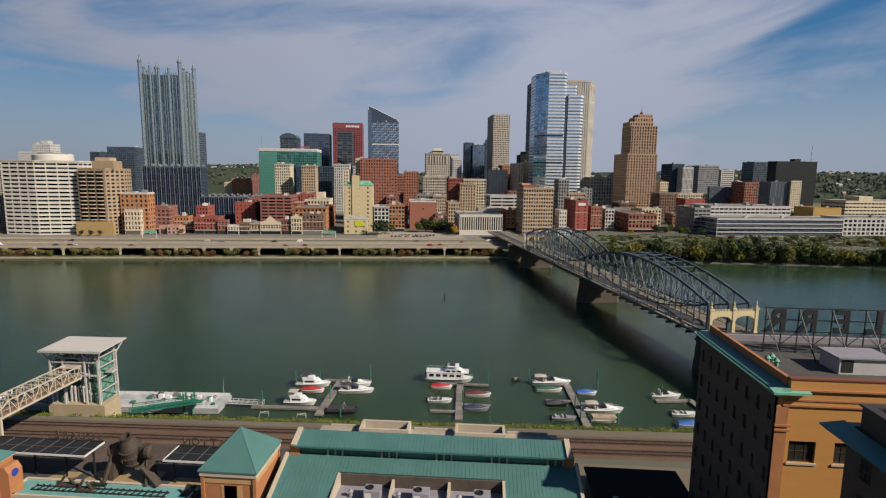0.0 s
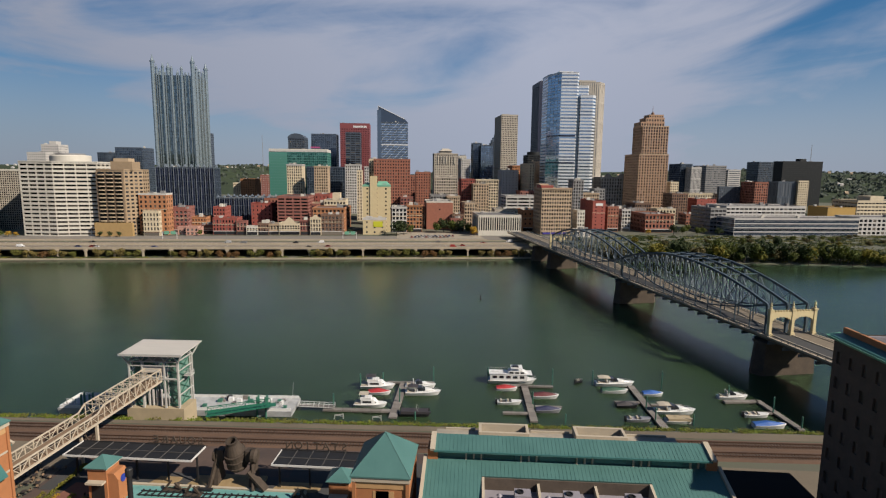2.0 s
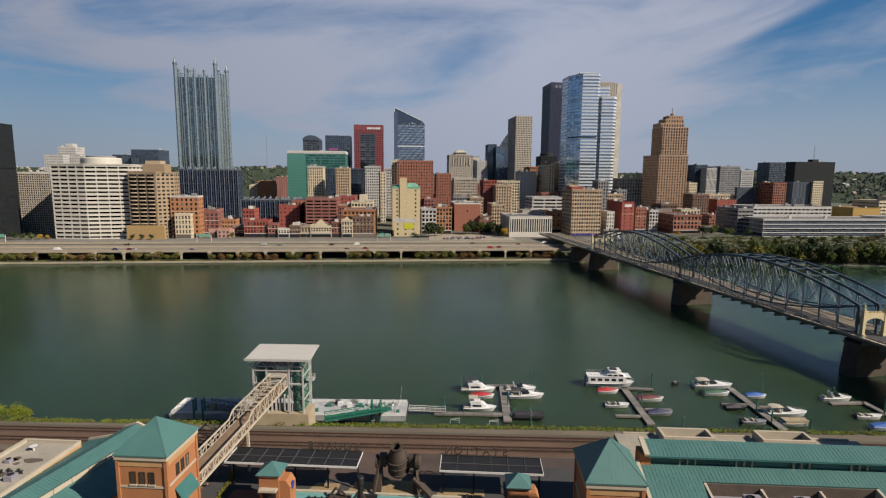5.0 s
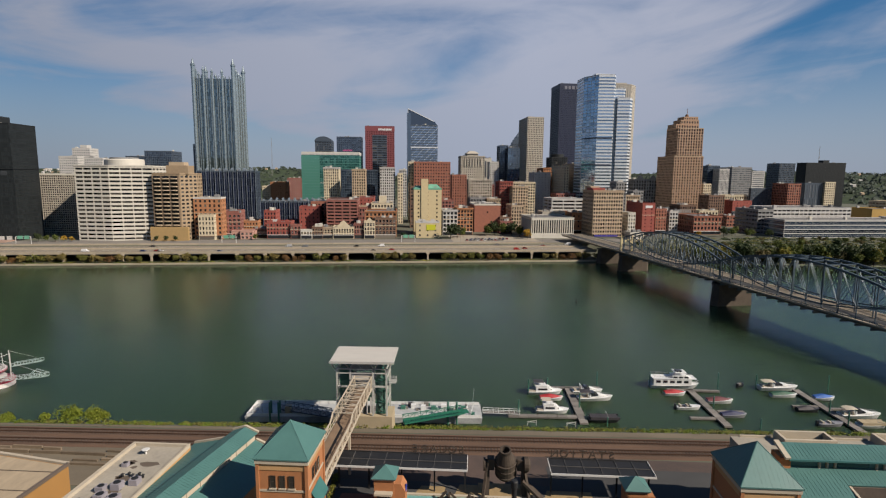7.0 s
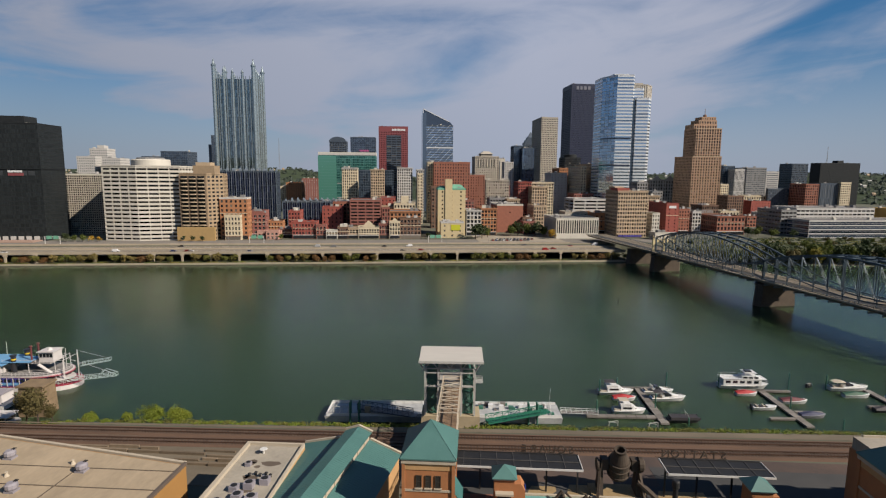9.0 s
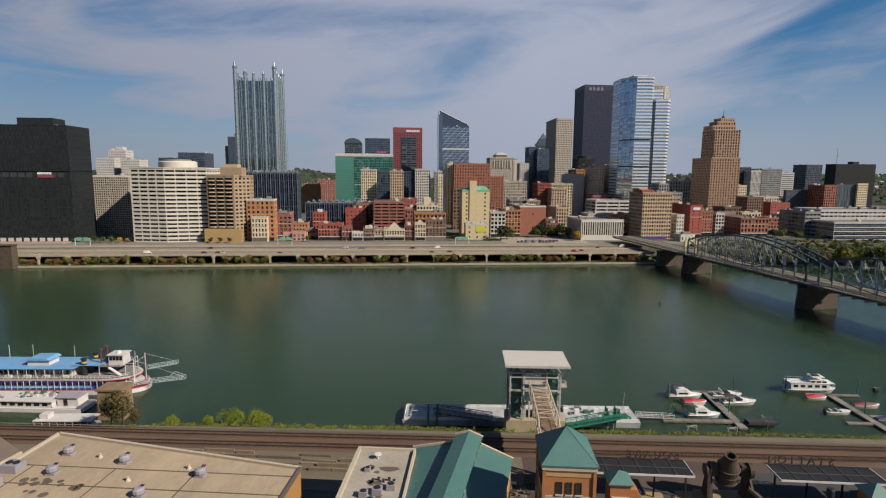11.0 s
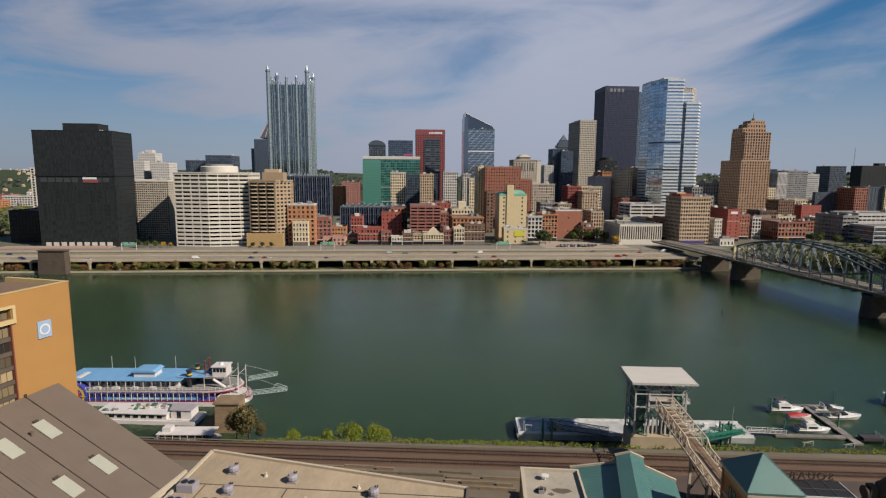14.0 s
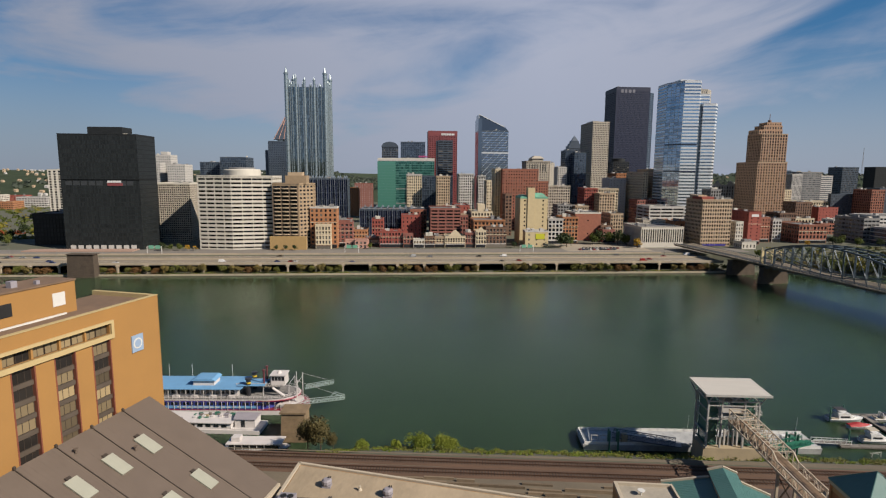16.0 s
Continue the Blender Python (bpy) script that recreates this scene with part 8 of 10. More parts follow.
def pile(x, y, h=4.2):
    single("mooring_post", Geo().rod((0, 0, -3), (0, 0, h), 0.2, 8).turned(0, 0, [(0.24, h), (0.05, h + 0.3)], 8), m_greensteel, "tall green mooring post standing in the water", "post", pose(x, y, 0), "mooring posts")


dock([(-46.8, 174.0), (-46.5, 147.2)], 2.4, "grey boarded floating dock with finger piers")
dock([(-68.0, 151.0), (-47.8, 151.6)], 1.8, "grey boarded finger pier")
dock([(-52.5, 173.6), (-36.5, 174.6)], 1.2, "narrow grey finger pier")
dock([(-6.6, 175.8), (-5.8, 148.3)], 2.2, "grey boarded floating dock with finger piers")
dock([(-14.6, 153.4), (-7.1, 153.6)], 1.2, "narrow grey finger pier")
dock([(-14, 174.8), (3.0, 174.9)], 1.2, "narrow grey finger pier")
dock([(-4.6, 158.6), (3.5, 158.9)], 1.0, "narrow grey finger pier")
dock([(29.0, 178.0), (30.5, 146.6)], 2.2, "grey boarded floating dock with finger piers")
dock([(20.5, 164.4), (28.4, 164.6)], 1.0, "narrow grey finger pier")
dock([(31.2, 163.2), (41.0, 163.6)], 1.0, "narrow grey finger pier")
dock([(55.0, 167.6), (66.0, 169.0)], 1.6, "grey boarded finger pier")
dock([(66.0, 169.5), (68.6, 149.5)], 1.8, "grey boarded floating dock")
dock([(57.0, 160.0), (66.0, 160.4)], 1.0, "narrow grey finger pier")
for x, y, h in ((-60.5, 168.5, 5.0), (-37.0, 175.4, 5.6), (-53.8, 173.0, 4.0), (-65, 151.8, 5.0), (-46.0, 158.0, 5.0), (-18.6, 178.4, 5.0), (2.8, 175.9, 6.2), (-5.2, 160.0, 4.5), (16.6, 178.8, 5.0), (38.9, 177.1, 6.0),
                (28.9, 160.0, 4.4), (29.2, 152.0, 4.2), (57.7, 170.8, 4.6), (66.4, 160.8, 5.2), (68.9, 150.5, 4.0), (3.0, 148.4, 3.0), (39.5, 151.0, 3.2), (-40, 147.4, 2.4)):
    pile(x, y, h)
g = Geo()
for y in (0.0, 1.4):
    for z in (0.9, 1.9):
        g.beam((0, y, z), (11.0, y, z - 0.3), 0.12)
    for k in range(8):
        g.beam((k * 1.55, y, 0.8), (k * 1.55, y, 1.9), 0.1)
gw = thing("gangway", pose(-75.5, 150.6, 0.4, 0, 0, 2), "white railed gangway from the barge to the dock", "gangway")
part("railing", g, m_hullwhite, gw)
part("floor", Geo().box(0, 0, 0.6, 11, 1.4, 0.8), m_dock, gw)
for x, y in ((-63, 144.8), (-52, 144.6)):
    bk = thing("bank_frame", pose(x, y, 0.5), "pale green pipe frame on the river bank", "mooring frame", "bank frames")
    part("frame_pipe", Geo().beam((0, 0, 0), (0.3, 0, 1.4), 0.16).beam((0.3, 0, 1.2), (2.6, 0.3, 1.5), 0.16).beam((2.6, 0.3, 0), (2.6, 0.3, 1.6), 0.16).beam((0, 0.8, 0.8), (2.4, 0.8, 0.6), 0.16), m_lift, bk)


# ---- boats ----
def hull_mesh(L, B, h, sheer=0.35, mats=(None, None)):
    """A boat's hull with a raked bow towards +x, and its deck."""
    n = 14
    st = []
    for i in range(n + 1):
        f = i / n
        w = B / 2 * (1.0 if f < 0.5 else math.sqrt(max(0.0, 1 - ((f - 0.5) / 0.5) ** 2.2)))
        w = max(w, 0.03) * (0.9 + 0.1 * min(1, f * 5))
        z = h + sheer * f * f
        xk = L * f - (0.09 * L if f > 0.95 else 0.06 * L * f * f)
        st.append((L * f, w, z, xk))
    g = Geo()
    for (x0, w0, z0, k0), (x1, w1, z1, k1) in zip(st, st[1:]):
        for s in (1, -1):
            q = [(k0, s * w0 * 0.55, -0.35), (k1, s * w1 * 0.55, -0.35), (x1, s * w1, z1), (x0, s * w0, z0)]
            g.face(q if s < 0 else q[::-1])
            r = [(x0, s * w0, z0), (x1, s * w1, z1), (x1, s * w1 * 0.86, z1 + 0.05), (x0, s * w0 * 0.86, z0 + 0.05)]
            g.face(r if s < 0 else r[::-1])
        g.face([(x0, -w0 * 0.86, z0 + 0.05), (x1, -w1 * 0.86, z1 + 0.05), (x1, w1 * 0.86, z1 + 0.05), (x0, w0 * 0.86, z0 + 0.05)])
    x0, w0, z0, k0 = st[0]
    g.face([(0, w0, z0), (0, -w0, z0), (0, -w0 * 0.55, -0.35), (0, w0 * 0.55, -0.35)][::-1])
    return g


def loft(root, name, secs, mat, label=""):
    """A box-like superstructure: sections (x, half width below, half width above, z below, z above) from stern to bow."""
    g = Geo()
    for a, b in zip(secs, secs[1:]):
        A = [(a[0], -a[1], a[3]), (a[0], -a[2], a[4]), (a[0], a[2], a[4]), (a[0], a[1], a[3])]
        B = [(b[0], -b[1], b[3]), (b[0], -b[2], b[4]), (b[0], b[2], b[4]), (b[0], b[1], b[3])]
        for i in range(3):
            g.face([A[i], B[i], B[i + 1], A[i + 1]][::-1])
    for s, flip in ((secs[0], False), (secs[-1], True)):
        q = [(s[0], -s[1], s[3]), (s[0], s[1], s[3]), (s[0], s[2], s[4]), (s[0], -s[2], s[4])]
        g.face(q[::-1] if not flip else q)
    return part(name, g, mat, root, label)


def boat(x, y, L, B, rz, style, label, cover=None, hullmat=None):
    """A moored boat: x, y at its stern, the bow towards rz."""
    root = thing("motor_boat", pose(x, y, 0.05, 0, 0, rz), label, "boat", "moored boats")
    h = 0.5 + L * 0.045
    hm = hullmat or m_hullwhite
    part("hull", hull_mesh(L, B, h), hm, root)
    part("rub_rail", Geo().box(0.02, -B / 2 * 0.93, h - 0.1, L * 0.45, B / 2 * 0.93, h - 0.02), m_hulldark, root)
    if style == "cruiser":
        loft(root, "cabin", [(L * 0.32, B * 0.36, B * 0.32, h, h + 1.15), (L * 0.62, B * 0.34, B * 0.27, h, h + 1.0), (L * 0.86, B * 0.12, B * 0.08, h + 0.15, h + 0.35)], hm)
        loft(root, "windscreen", [(L * 0.36, B * 0.37, B * 0.33, h + 0.6, h + 1.7), (L * 0.45, B * 0.37, B * 0.31, h + 0.6, h + 1.7), (L * 0.56, B * 0.32, B * 0.28, h + 0.6, h + 1.02)], m_boatglass)
        part("cockpit", Geo().box(L * 0.06, -B * 0.34, h + 0.02, L * 0.32, B * 0.34, h + 0.14), m_vinyl, root)
        part("seat", Geo().box(L * 0.05, -B * 0.3, h + 0.1, L * 0.1, B * 0.3, h + 0.6), m_vinyl, root)
        part("seat", Geo().box(L * 0.24, -B * 0.3, h + 0.1, L * 0.3, -B * 0.05, h + 0.9), m_vinyl, root)
        part("arch", Geo().beam((L * 0.3, -B * 0.38, h), (L * 0.26, -B * 0.32, h + 1.9), 0.16).beam((L * 0.3, B * 0.38, h), (L * 0.26, B * 0.32, h + 1.9), 0.16).beam((L * 0.26, -B * 0.32, h + 1.9), (L * 0.26, B * 0.32, h + 1.9), 0.2), hm, root)
        g = Geo()
        for s in (-1, 1):
            pr = [(L * (0.55 + 0.07 * k), s * B * (0.44 - 0.012 * k * k), h + 0.75 + 0.03 * k) for k in range(6)]
            for p, q in zip(pr, pr[1:]):
                g.beam(p, q, 0.05)
            for p in pr:
                g.beam((p[0], p[1], h + 0.1), p, 0.04)
        part("bow_rail", g, m_lift, root)
        if cover:
            loft(root, "bimini_top", [(L * 0.06, B * 0.36, B * 0.3, h + 1.75, h + 1.9), (L * 0.2, B * 0.4, B * 0.34, h + 1.85, h + 2.1), (L * 0.36, B * 0.36, B * 0.3, h + 1.75, h + 1.9)], cover)
    elif style == "flybridge":
        c = loft(root, "cabin", [(L * 0.22, B * 0.42, B * 0.38, h, h + 1.5), (L * 0.6, B * 0.4, B * 0.34, h, h + 1.5), (L * 0.72, B * 0.3, B * 0.22, h, h + 0.6), (L * 0.88, B * 0.12, B * 0.1, h + 0.1, h + 0.4)], hm)
        for s in (-1, 1):
            part("cabin_window", Geo().box(L * 0.28, s * B * 0.405 - 0.05, h + 0.65, L * 0.54, s * B * 0.405 + 0.05, h + 1.2), m_boatglass, c)
        loft(root, "windscreen", [(L * 0.6, B * 0.36, B * 0.32, h + 0.7, h + 1.45), (L * 0.68, B * 0.32, B * 0.27, h + 0.65, h + 0.8)], m_boatglass)
        loft(root, "flybridge_deck", [(L * 0.2, B * 0.4, B * 0.4, h + 1.5, h + 2.1), (L * 0.52, B * 0.36, B * 0.38, h + 1.5, h + 2.1)], hm)
        loft(root, "bimini_top", [(L * 0.16, B * 0.38, B * 0.34, h + 3.1, h + 3.25), (L * 0.44, B * 0.38, B * 0.34, h + 3.1, h + 3.3)], cover or m_darktarp)
        for px in (0.18, 0.42):
            for s in (-1, 1):
                part("top_pole", Geo().beam((L * px, s * B * 0.36, h + 2.0), (L * px, s * B * 0.36, h + 3.15), 0.06), m_lift, root)
        part("cockpit", Geo().box(L * 0.03, -B * 0.38, h + 0.02, L * 0.22, B * 0.38, h + 0.5), m_vinyl, root)
    elif style == "house":
        c = loft(root, "cabin", [(L * 0.04, B * 0.44, B * 0.44, h, h + 2.3), (L * 0.8, B * 0.44, B * 0.44, h, h + 2.3)], hm)
        for s in (-1, 1):
            for k in range(5):
                part("cabin_window", Geo().box(L * (0.09 + 0.14 * k), s * B * 0.44 - 0.05, h + 0.95, L * (0.18 + 0.14 * k), s * B * 0.44 + 0.05, h + 1.8), m_boatglass, c)
        up = loft(root, "upper_cabin", [(L * 0.42, B * 0.36, B * 0.34, h + 2.3, h + 3.3), (L * 0.7, B * 0.38, B * 0.34, h + 2.3, h + 3.3), (L * 0.8, B * 0.34, B * 0.3, h + 2.3, h + 2.6)], hm)
        for s in (-1, 1):
            for k in range(3):
                part("cabin_window", Geo().box(L * (0.44 + 0.11 * k), s * B * 0.37 - 0.05, h + 2.5, L * (0.52 + 0.11 * k), s * B * 0.37 + 0.05, h + 3.1), m_boatglass, up)
        part("upper_roof", Geo().box(L * 0.46, -B * 0.4, h + 4.3, L * 0.7, B * 0.4, h + 4.42), hm, root)
        for px, s in ((0.48, -1), (0.48, 1), (0.68, -1), (0.68, 1)):
            part("roof_post", Geo().beam((L * px, s * B * 0.36, h + 3.3), (L * px, s * B * 0.36, h + 4.3), 0.09), hm, root)
        part("cabin_roof", Geo().box(L * 0.02, -B * 0.47, h + 2.3, L * 0.9, B * 0.47, h + 2.42), hm, root)
        part("bow_rail", Geo().beam((L * 0.8, -B * 0.4, h + 1.0), (L * 0.99, 0, h + 1.2), 0.06).beam((L * 0.8, B * 0.4, h + 1.0), (L * 0.99, 0, h + 1.2), 0.06), m_lift, root)
        g = Geo()
        for s in (-1, 1):
            g.beam((L * 0.04, s * B * 0.43, h + 3.2), (L * 0.4, s * B * 0.43, h + 3.2), 0.06)
            for k in range(7):
                g.beam((L * (0.04 + 0.06 * k), s * B * 0.43, h + 2.3), (L * (0.04 + 0.06 * k), s * B * 0.43, h + 3.2), 0.05)
        part("upper_railing", g, m_lift, root)
        part("mast_box", Geo().box(L * 0.5, -0.9, h + 4.42, L * 0.62, 0.9, h + 4.8), m_hulldark, root)
    elif style == "open":
        part("cockpit", Geo().box(L * 0.08, -B * 0.36, h + 0.055, L * 0.55, B * 0.36, h + 0.1), cover or m_vinyl, root)
        for px in (0.12, 0.4):
            part("seat", Geo().box(L * px, -B * 0.32, h + 0.1, L * px + 0.5, B * 0.32, h + 0.55), m_vinyl, root)
        loft(root, "windscreen", [(L * 0.48, B * 0.4, B * 0.34, h + 0.05, h + 0.6), (L * 0.58, B * 0.38, B * 0.3, h + 0.05, h + 0.25)], m_boatglass)
        part("outboard", Geo().box(-0.55, -0.3, -0.2, 0.0, 0.3, h + 0.7), m_hulldark, root)
    elif style == "covered":
        loft(root, "boat_cover", [(0.05, B * 0.44, B * 0.3, h + 0.02, h + 0.35), (L * 0.4, B * 0.47, B * 0.2, h + 0.04, h + 0.95), (L * 0.62, B * 0.42, B * 0.16, h + 0.1, h + 0.75), (L * 0.93, B * 0.1, B * 0.03, h + 0.2, h + 0.4)], cover or m_darktarp)
    elif style == "pontoon":
        for s in (-1, 1):
            part("fence_panel", Geo().box(L * 0.06, s * B * 0.44 - 0.04, h + 0.1, L * 0.95, s * B * 0.44 + 0.04, h + 0.85), cover or m_darktarp, root)
        part("deck_cover", Geo().box(L * 0.06, -B * 0.42, h + 0.5, L * 0.9, B * 0.42, h + 0.8), cover or m_darktarp, root)
        part("light_bar", Geo().beam((L * 0.6, -B * 0.4, h + 0.8), (L * 0.55, -B * 0.4, h + 2.0), 0.08).beam((L * 0.55, -B * 0.4, h + 2.0), (L * 0.55, B * 0.4, h + 2.0), 0.08).beam((L * 0.55, B * 0.4, h + 2.0), (L * 0.6, B * 0.4, h + 0.8), 0.08), m_lift, root)
    return root


boat(-60.6, 169.4, 11.4, 3.8, 4, "flybridge", "white flybridge cruiser with dark canvas top", m_darktarp)
boat(-57.2, 164.6, 7.4, 2.8, 3, "covered", "runabout under a bright red canvas cover", m_redtarp)
boat(-59.5, 155.2, 10.0, 3.4, 2, "flybridge", "white cabin cruiser with pale canvas", m_vinyl)
boat(-46.0, 170.6, 10.2, 3.0, 6, "cruiser", "white motor cruiser with swept windscreen")
boat(-45.2, 165.2, 11.4, 3.4, 6, "cruiser", "white sport cruiser with dark windscreen", m_darktarp)
boat(-45.0, 150.0, 9.4, 2.9, 2, "pontoon", "dark covered pontoon boat", m_darktarp, m_hulldark)
boat(-18.6, 178.4, 16.4, 4.6, 1, "house", "large white houseboat with upper cabin")
boat(-16.0, 171.6, 7.0, 2.5, 3, "covered", "small boat under a red cover", m_redtarp)
boat(-16.0, 160.8, 7.6, 2.5, 3, "open", "white open runabout with dark seats", m_darktarp)
boat(-4.6, 166.4, 8.4, 2.8, 3, "covered", "white runabout under a maroon cover", m_maroon)
boat(-4.6, 156.0, 7.6, 2.5, 3, "covered", "low runabout under a dark blue cover", m_navytarp, m_hullgrey)
boat(11.4, 180.2, 3.0, 1.4, 35, "open", "tiny dark inflatable dinghy drifting free", m_hulldark, m_hulldark)
boat(17.6, 178.8, 13.2, 3.6, 4, "cruiser", "long white motor cruiser", m_vinyl)
boat(18.4, 172.8, 8.6, 2.6, 3, "covered", "white runabout under a green cover", m_greencan)
boat(31.2, 171.6, 6.6, 2.6, 2, "covered", "runabout under a blue cover", m_bluetarp)
boat(20.4, 161.8, 6.8, 2.5, 2, "covered", "dark runabout under a dark maroon cover", m_darktarp, m_hulldark)
boat(21.0, 152.2, 7.2, 2.5, 3, "open", "small grey open runabout", m_acgrey, m_hullgrey)
boat(31.0, 158.6, 12.2, 3.6, 3, "cruiser", "white sport cruiser with cream cockpit", m_vinyl)
boat(32.0, 152.2, 8.0, 3.0, 2, "pontoon", "flat tan pontoon boat", m_plinth)
boat(54.6, 171.2, 9.6, 2.8, 4, "cruiser", "small white cabin boat")
boat(56.8, 158.4, 7.4, 2.5, 2, "open", "small white open runabout")
boat(56.2, 151.4, 9.4, 2.8, 3, "covered", "white boat with blue cover", m_bluetarp)
buoy = thing("buoy", pose(-21, 301.8, 0), "small dark channel buoy floating in the river", "buoy")
part("float", Geo().turned(0, 0, [(0.3, -0.4), (0.55, 0.0), (0.5, 0.9), (0.2, 1.8), (0.12, 2.4)], 10), m_darktarp, buoy)


# ---- paddle steamer ----
m_rbwhite = surface("white_boat_paint", (0.66, 0.62, 0.60), 0.5, var=0.12)
m_rbblue = surface("light_blue_canopy", (0.16, 0.36, 0.60), 0.7, var=0.15)
m_rbnavy = surface("violet_blue_boat_paint", (0.05, 0.06, 0.30), 0.5, var=0.25)
m_rbred = surface("red_boat_trim", (0.32, 0.03, 0.06), 0.5, var=0.2)
m_rbdeck = surface("grey_boat_deck", (0.24, 0.23, 0.22), 0.85, var=0.2)
m_ramp = surface("pale_sea_green_paint", (0.50, 0.60, 0.58), 0.5, var=0.12)
m_pinktrim = surface("faded_pink_trim", (0.52, 0.30, 0.34), 0.6, var=0.15)
m_yellow = surface("yellow_paint", (0.62, 0.42, 0.03), 0.5, var=0.1)


def rounded_plan(L, B, bow, n=10):
    pts = [(0, 0)] + [(L - bow + bow * math.sin(a), B / 2 - B / 2 * math.cos(a)) for a in [math.pi * k / n for k in range(n + 1)]] + [(0, B)]
    return pts


def rail_line(root, pts, z, name="railing", closed=False):
    g = Geo()
    for a, b in zip(pts, pts[1:]):
        d = math.dist(a, b)
        for h in (0.5, 1.05):
            g.beam((*a, z + h), (*b, z + h), 0.09)
        k = max(1, round(d / 1.2))
        for i in range(k):
            p = (a[0] + (b[0] - a[0]) * i / k, a[1] + (b[1] - a[1]) * i / k)
            g.beam((*p, z), (*p, z + 1.1), 0.08)
    part(name, g, m_rbwhite, root)


def riverboat():
    root = thing("paddle_steamer", pose(-291.5, 151.5, 0, 0, 0, 5.0), "white and blue paddle steamer with blue awnings moored at the bank", "riverboat")
    B = 12.5
    part("hull", Geo().prism(rounded_plan(60, B, 9), -0.6, 1.5), m_rbwhite, root)
    part("hull_stripe", Geo().prism([(x, y + 0.0) for x, y in rounded_plan(60.2, B + 0.2, 9)], 1.5, 1.9), m_rbred, root)
    main = part("main_deck_cabin", Geo().prism(rounded_plan(51, B - 0.6, 7), 1.9, 4.7), m_rbnavy, root, "violet blue cabin with painted banner")
    for k in range(30):
        part("window", Geo().box(9.5 + k * 1.3, -0.06, 3.3, 10.4 + k * 1.3, 0.08, 4.3), m_boatglass, main)
    part("banner", Geo().box(14, -0.1, 2.3, 44, -0.02, 3.1), m_rbblue, main, "blue banner with pale unreadable lettering")
    for k in range(12):
        part("banner_bar", Geo().box(18 + k * 1.8, -0.14, 2.55, 19.2 + k * 1.8, -0.1, 2.85), m_rbwhite, main)
    part("deck_edge", Geo().prism(rounded_plan(57, B + 0.6, 9), 4.7, 5.3), m_rbwhite, root)
    part("deck_stripe", Geo().prism(rounded_plan(57.15, B + 0.75, 9), 4.6, 4.85), m_rbred, root)
    part("upper_deck", Geo().prism(rounded_plan(56.6, B + 0.2, 9), 5.3, 5.36), m_rbdeck, root)
    rail_line(root, [(8, 0.1), (48, 0.1)] + rounded_plan(56.4, B, 9)[2:9], 5.36)
    cab = part("upper_cabin", Geo().prism([(2, 2.5), (37, 2.5), (37, B - 1.8), (2, B - 1.8)], 5.36, 8.0), m_rbwhite, root)
    for k in range(17):
        part("window", Geo().box(8.5 + k * 1.65, 2.44, 6.2, 9.6 + k * 1.65, 2.52, 7.5), m_boatglass, cab)
    aw = part("awning", Geo().side([(0, 8.5), (39, 8.5), (39, 8.65), (0, 8.65)], 0.3, B - 0.3), m_rbblue, root, "light blue deck awning")
    for k in range(14):
        part("awning_post", Geo().box(0.4 + k * 2.9, 0.5, 5.36, 0.55 + k * 2.9, 0.65, 8.5), m_rbwhite, aw)
    part("awning_front", Geo().side([(37, 8.9), (46, 8.9), (46, 9.05), (37, 9.05)], 2.5, B - 3.5), m_rbblue, root, "light blue foredeck awning")
    for x in (37.5, 45.5):
        for y in (2.7, B - 3.7):
            part("awning_post", Geo().box(x, y, 5.36, x + 0.15, y + 0.15, 8.9), m_rbwhite, root)
    hut = part("deck_house", Geo().box(22, 3.6, 8.65, 29, 8.4, 10.4), m_rbwhite, root)
    part("deck_house_roof", Geo().side([(21.3, 10.4), (29.7, 10.4), (28.5, 11.1), (22.5, 11.1)], 3.0, 9.0), m_rbblue, hut)
    part("top_deck", Geo().box(36, 4, 8.0, 52, B - 1, 8.2), m_rbdeck, root)
    pilot = part("pilot_house", Geo().box(47.5, 5.0, 8.2, 52.2, 9.4, 11.6), m_rbwhite, root)
    for k in range(4):
        part("window", Geo().box(47.8 + k * 1.1, 4.94, 9.9, 48.7 + k * 1.1, 5.02, 11.2), m_boatglass, pilot)
    part("pilot_roof", Geo().box(47.1, 4.6, 11.6, 52.6, 9.8, 11.85).turned(49.8, 7.2, [(0.9, 11.85), (0.6, 12.3), (0.1, 12.7)], 10), m_rbwhite, pilot)
    for y in (3.4, 9.6):
        fn = part("funnel", Geo().rod((40.5, y, 5.36), (40.5, y, 10.6), 0.75, 14), m_hulldark, root, "black funnel with yellow band")
        part("funnel_crown", Geo().turned(40.5, y, [(0.75, 10.6), (1.1, 11.2), (0.9, 11.3)], 14), m_hulldark, fn)
        part("funnel_band", Geo().turned(40.5, y, [(0.78, 9.6), (0.78, 10.1)], 14), m_yellow, fn)
    for x, y in ((10, B), (18, B), (32, B), (56, 6)):
        part("mast", Geo().rod((x, y - 0.5, 5.36), (x, y - 0.5, 13.0), 0.08, 6), m_rbwhite, root)
    box = part("wheel_box", Geo().turned(0, 0, [(4.3, -0.4), (4.3, 2.4)], 24, axis="y"), m_rbnavy, root, "violet paddle box with painted sunburst", at=pose(4.2, 0, 3.6))
    for r, y, mt in ((3.6, -0.45, m_yellow), (2.9, -0.5, m_rbnavy), (2.3, -0.55, m_redtarp), (1.5, -0.6, m_yellow), (0.8, -0.65, m_rbred)):
        part("sunburst_ring", Geo().turned(0, 0, [(r, y), (r, y + 0.06)], 24, axis="y"), mt, box)
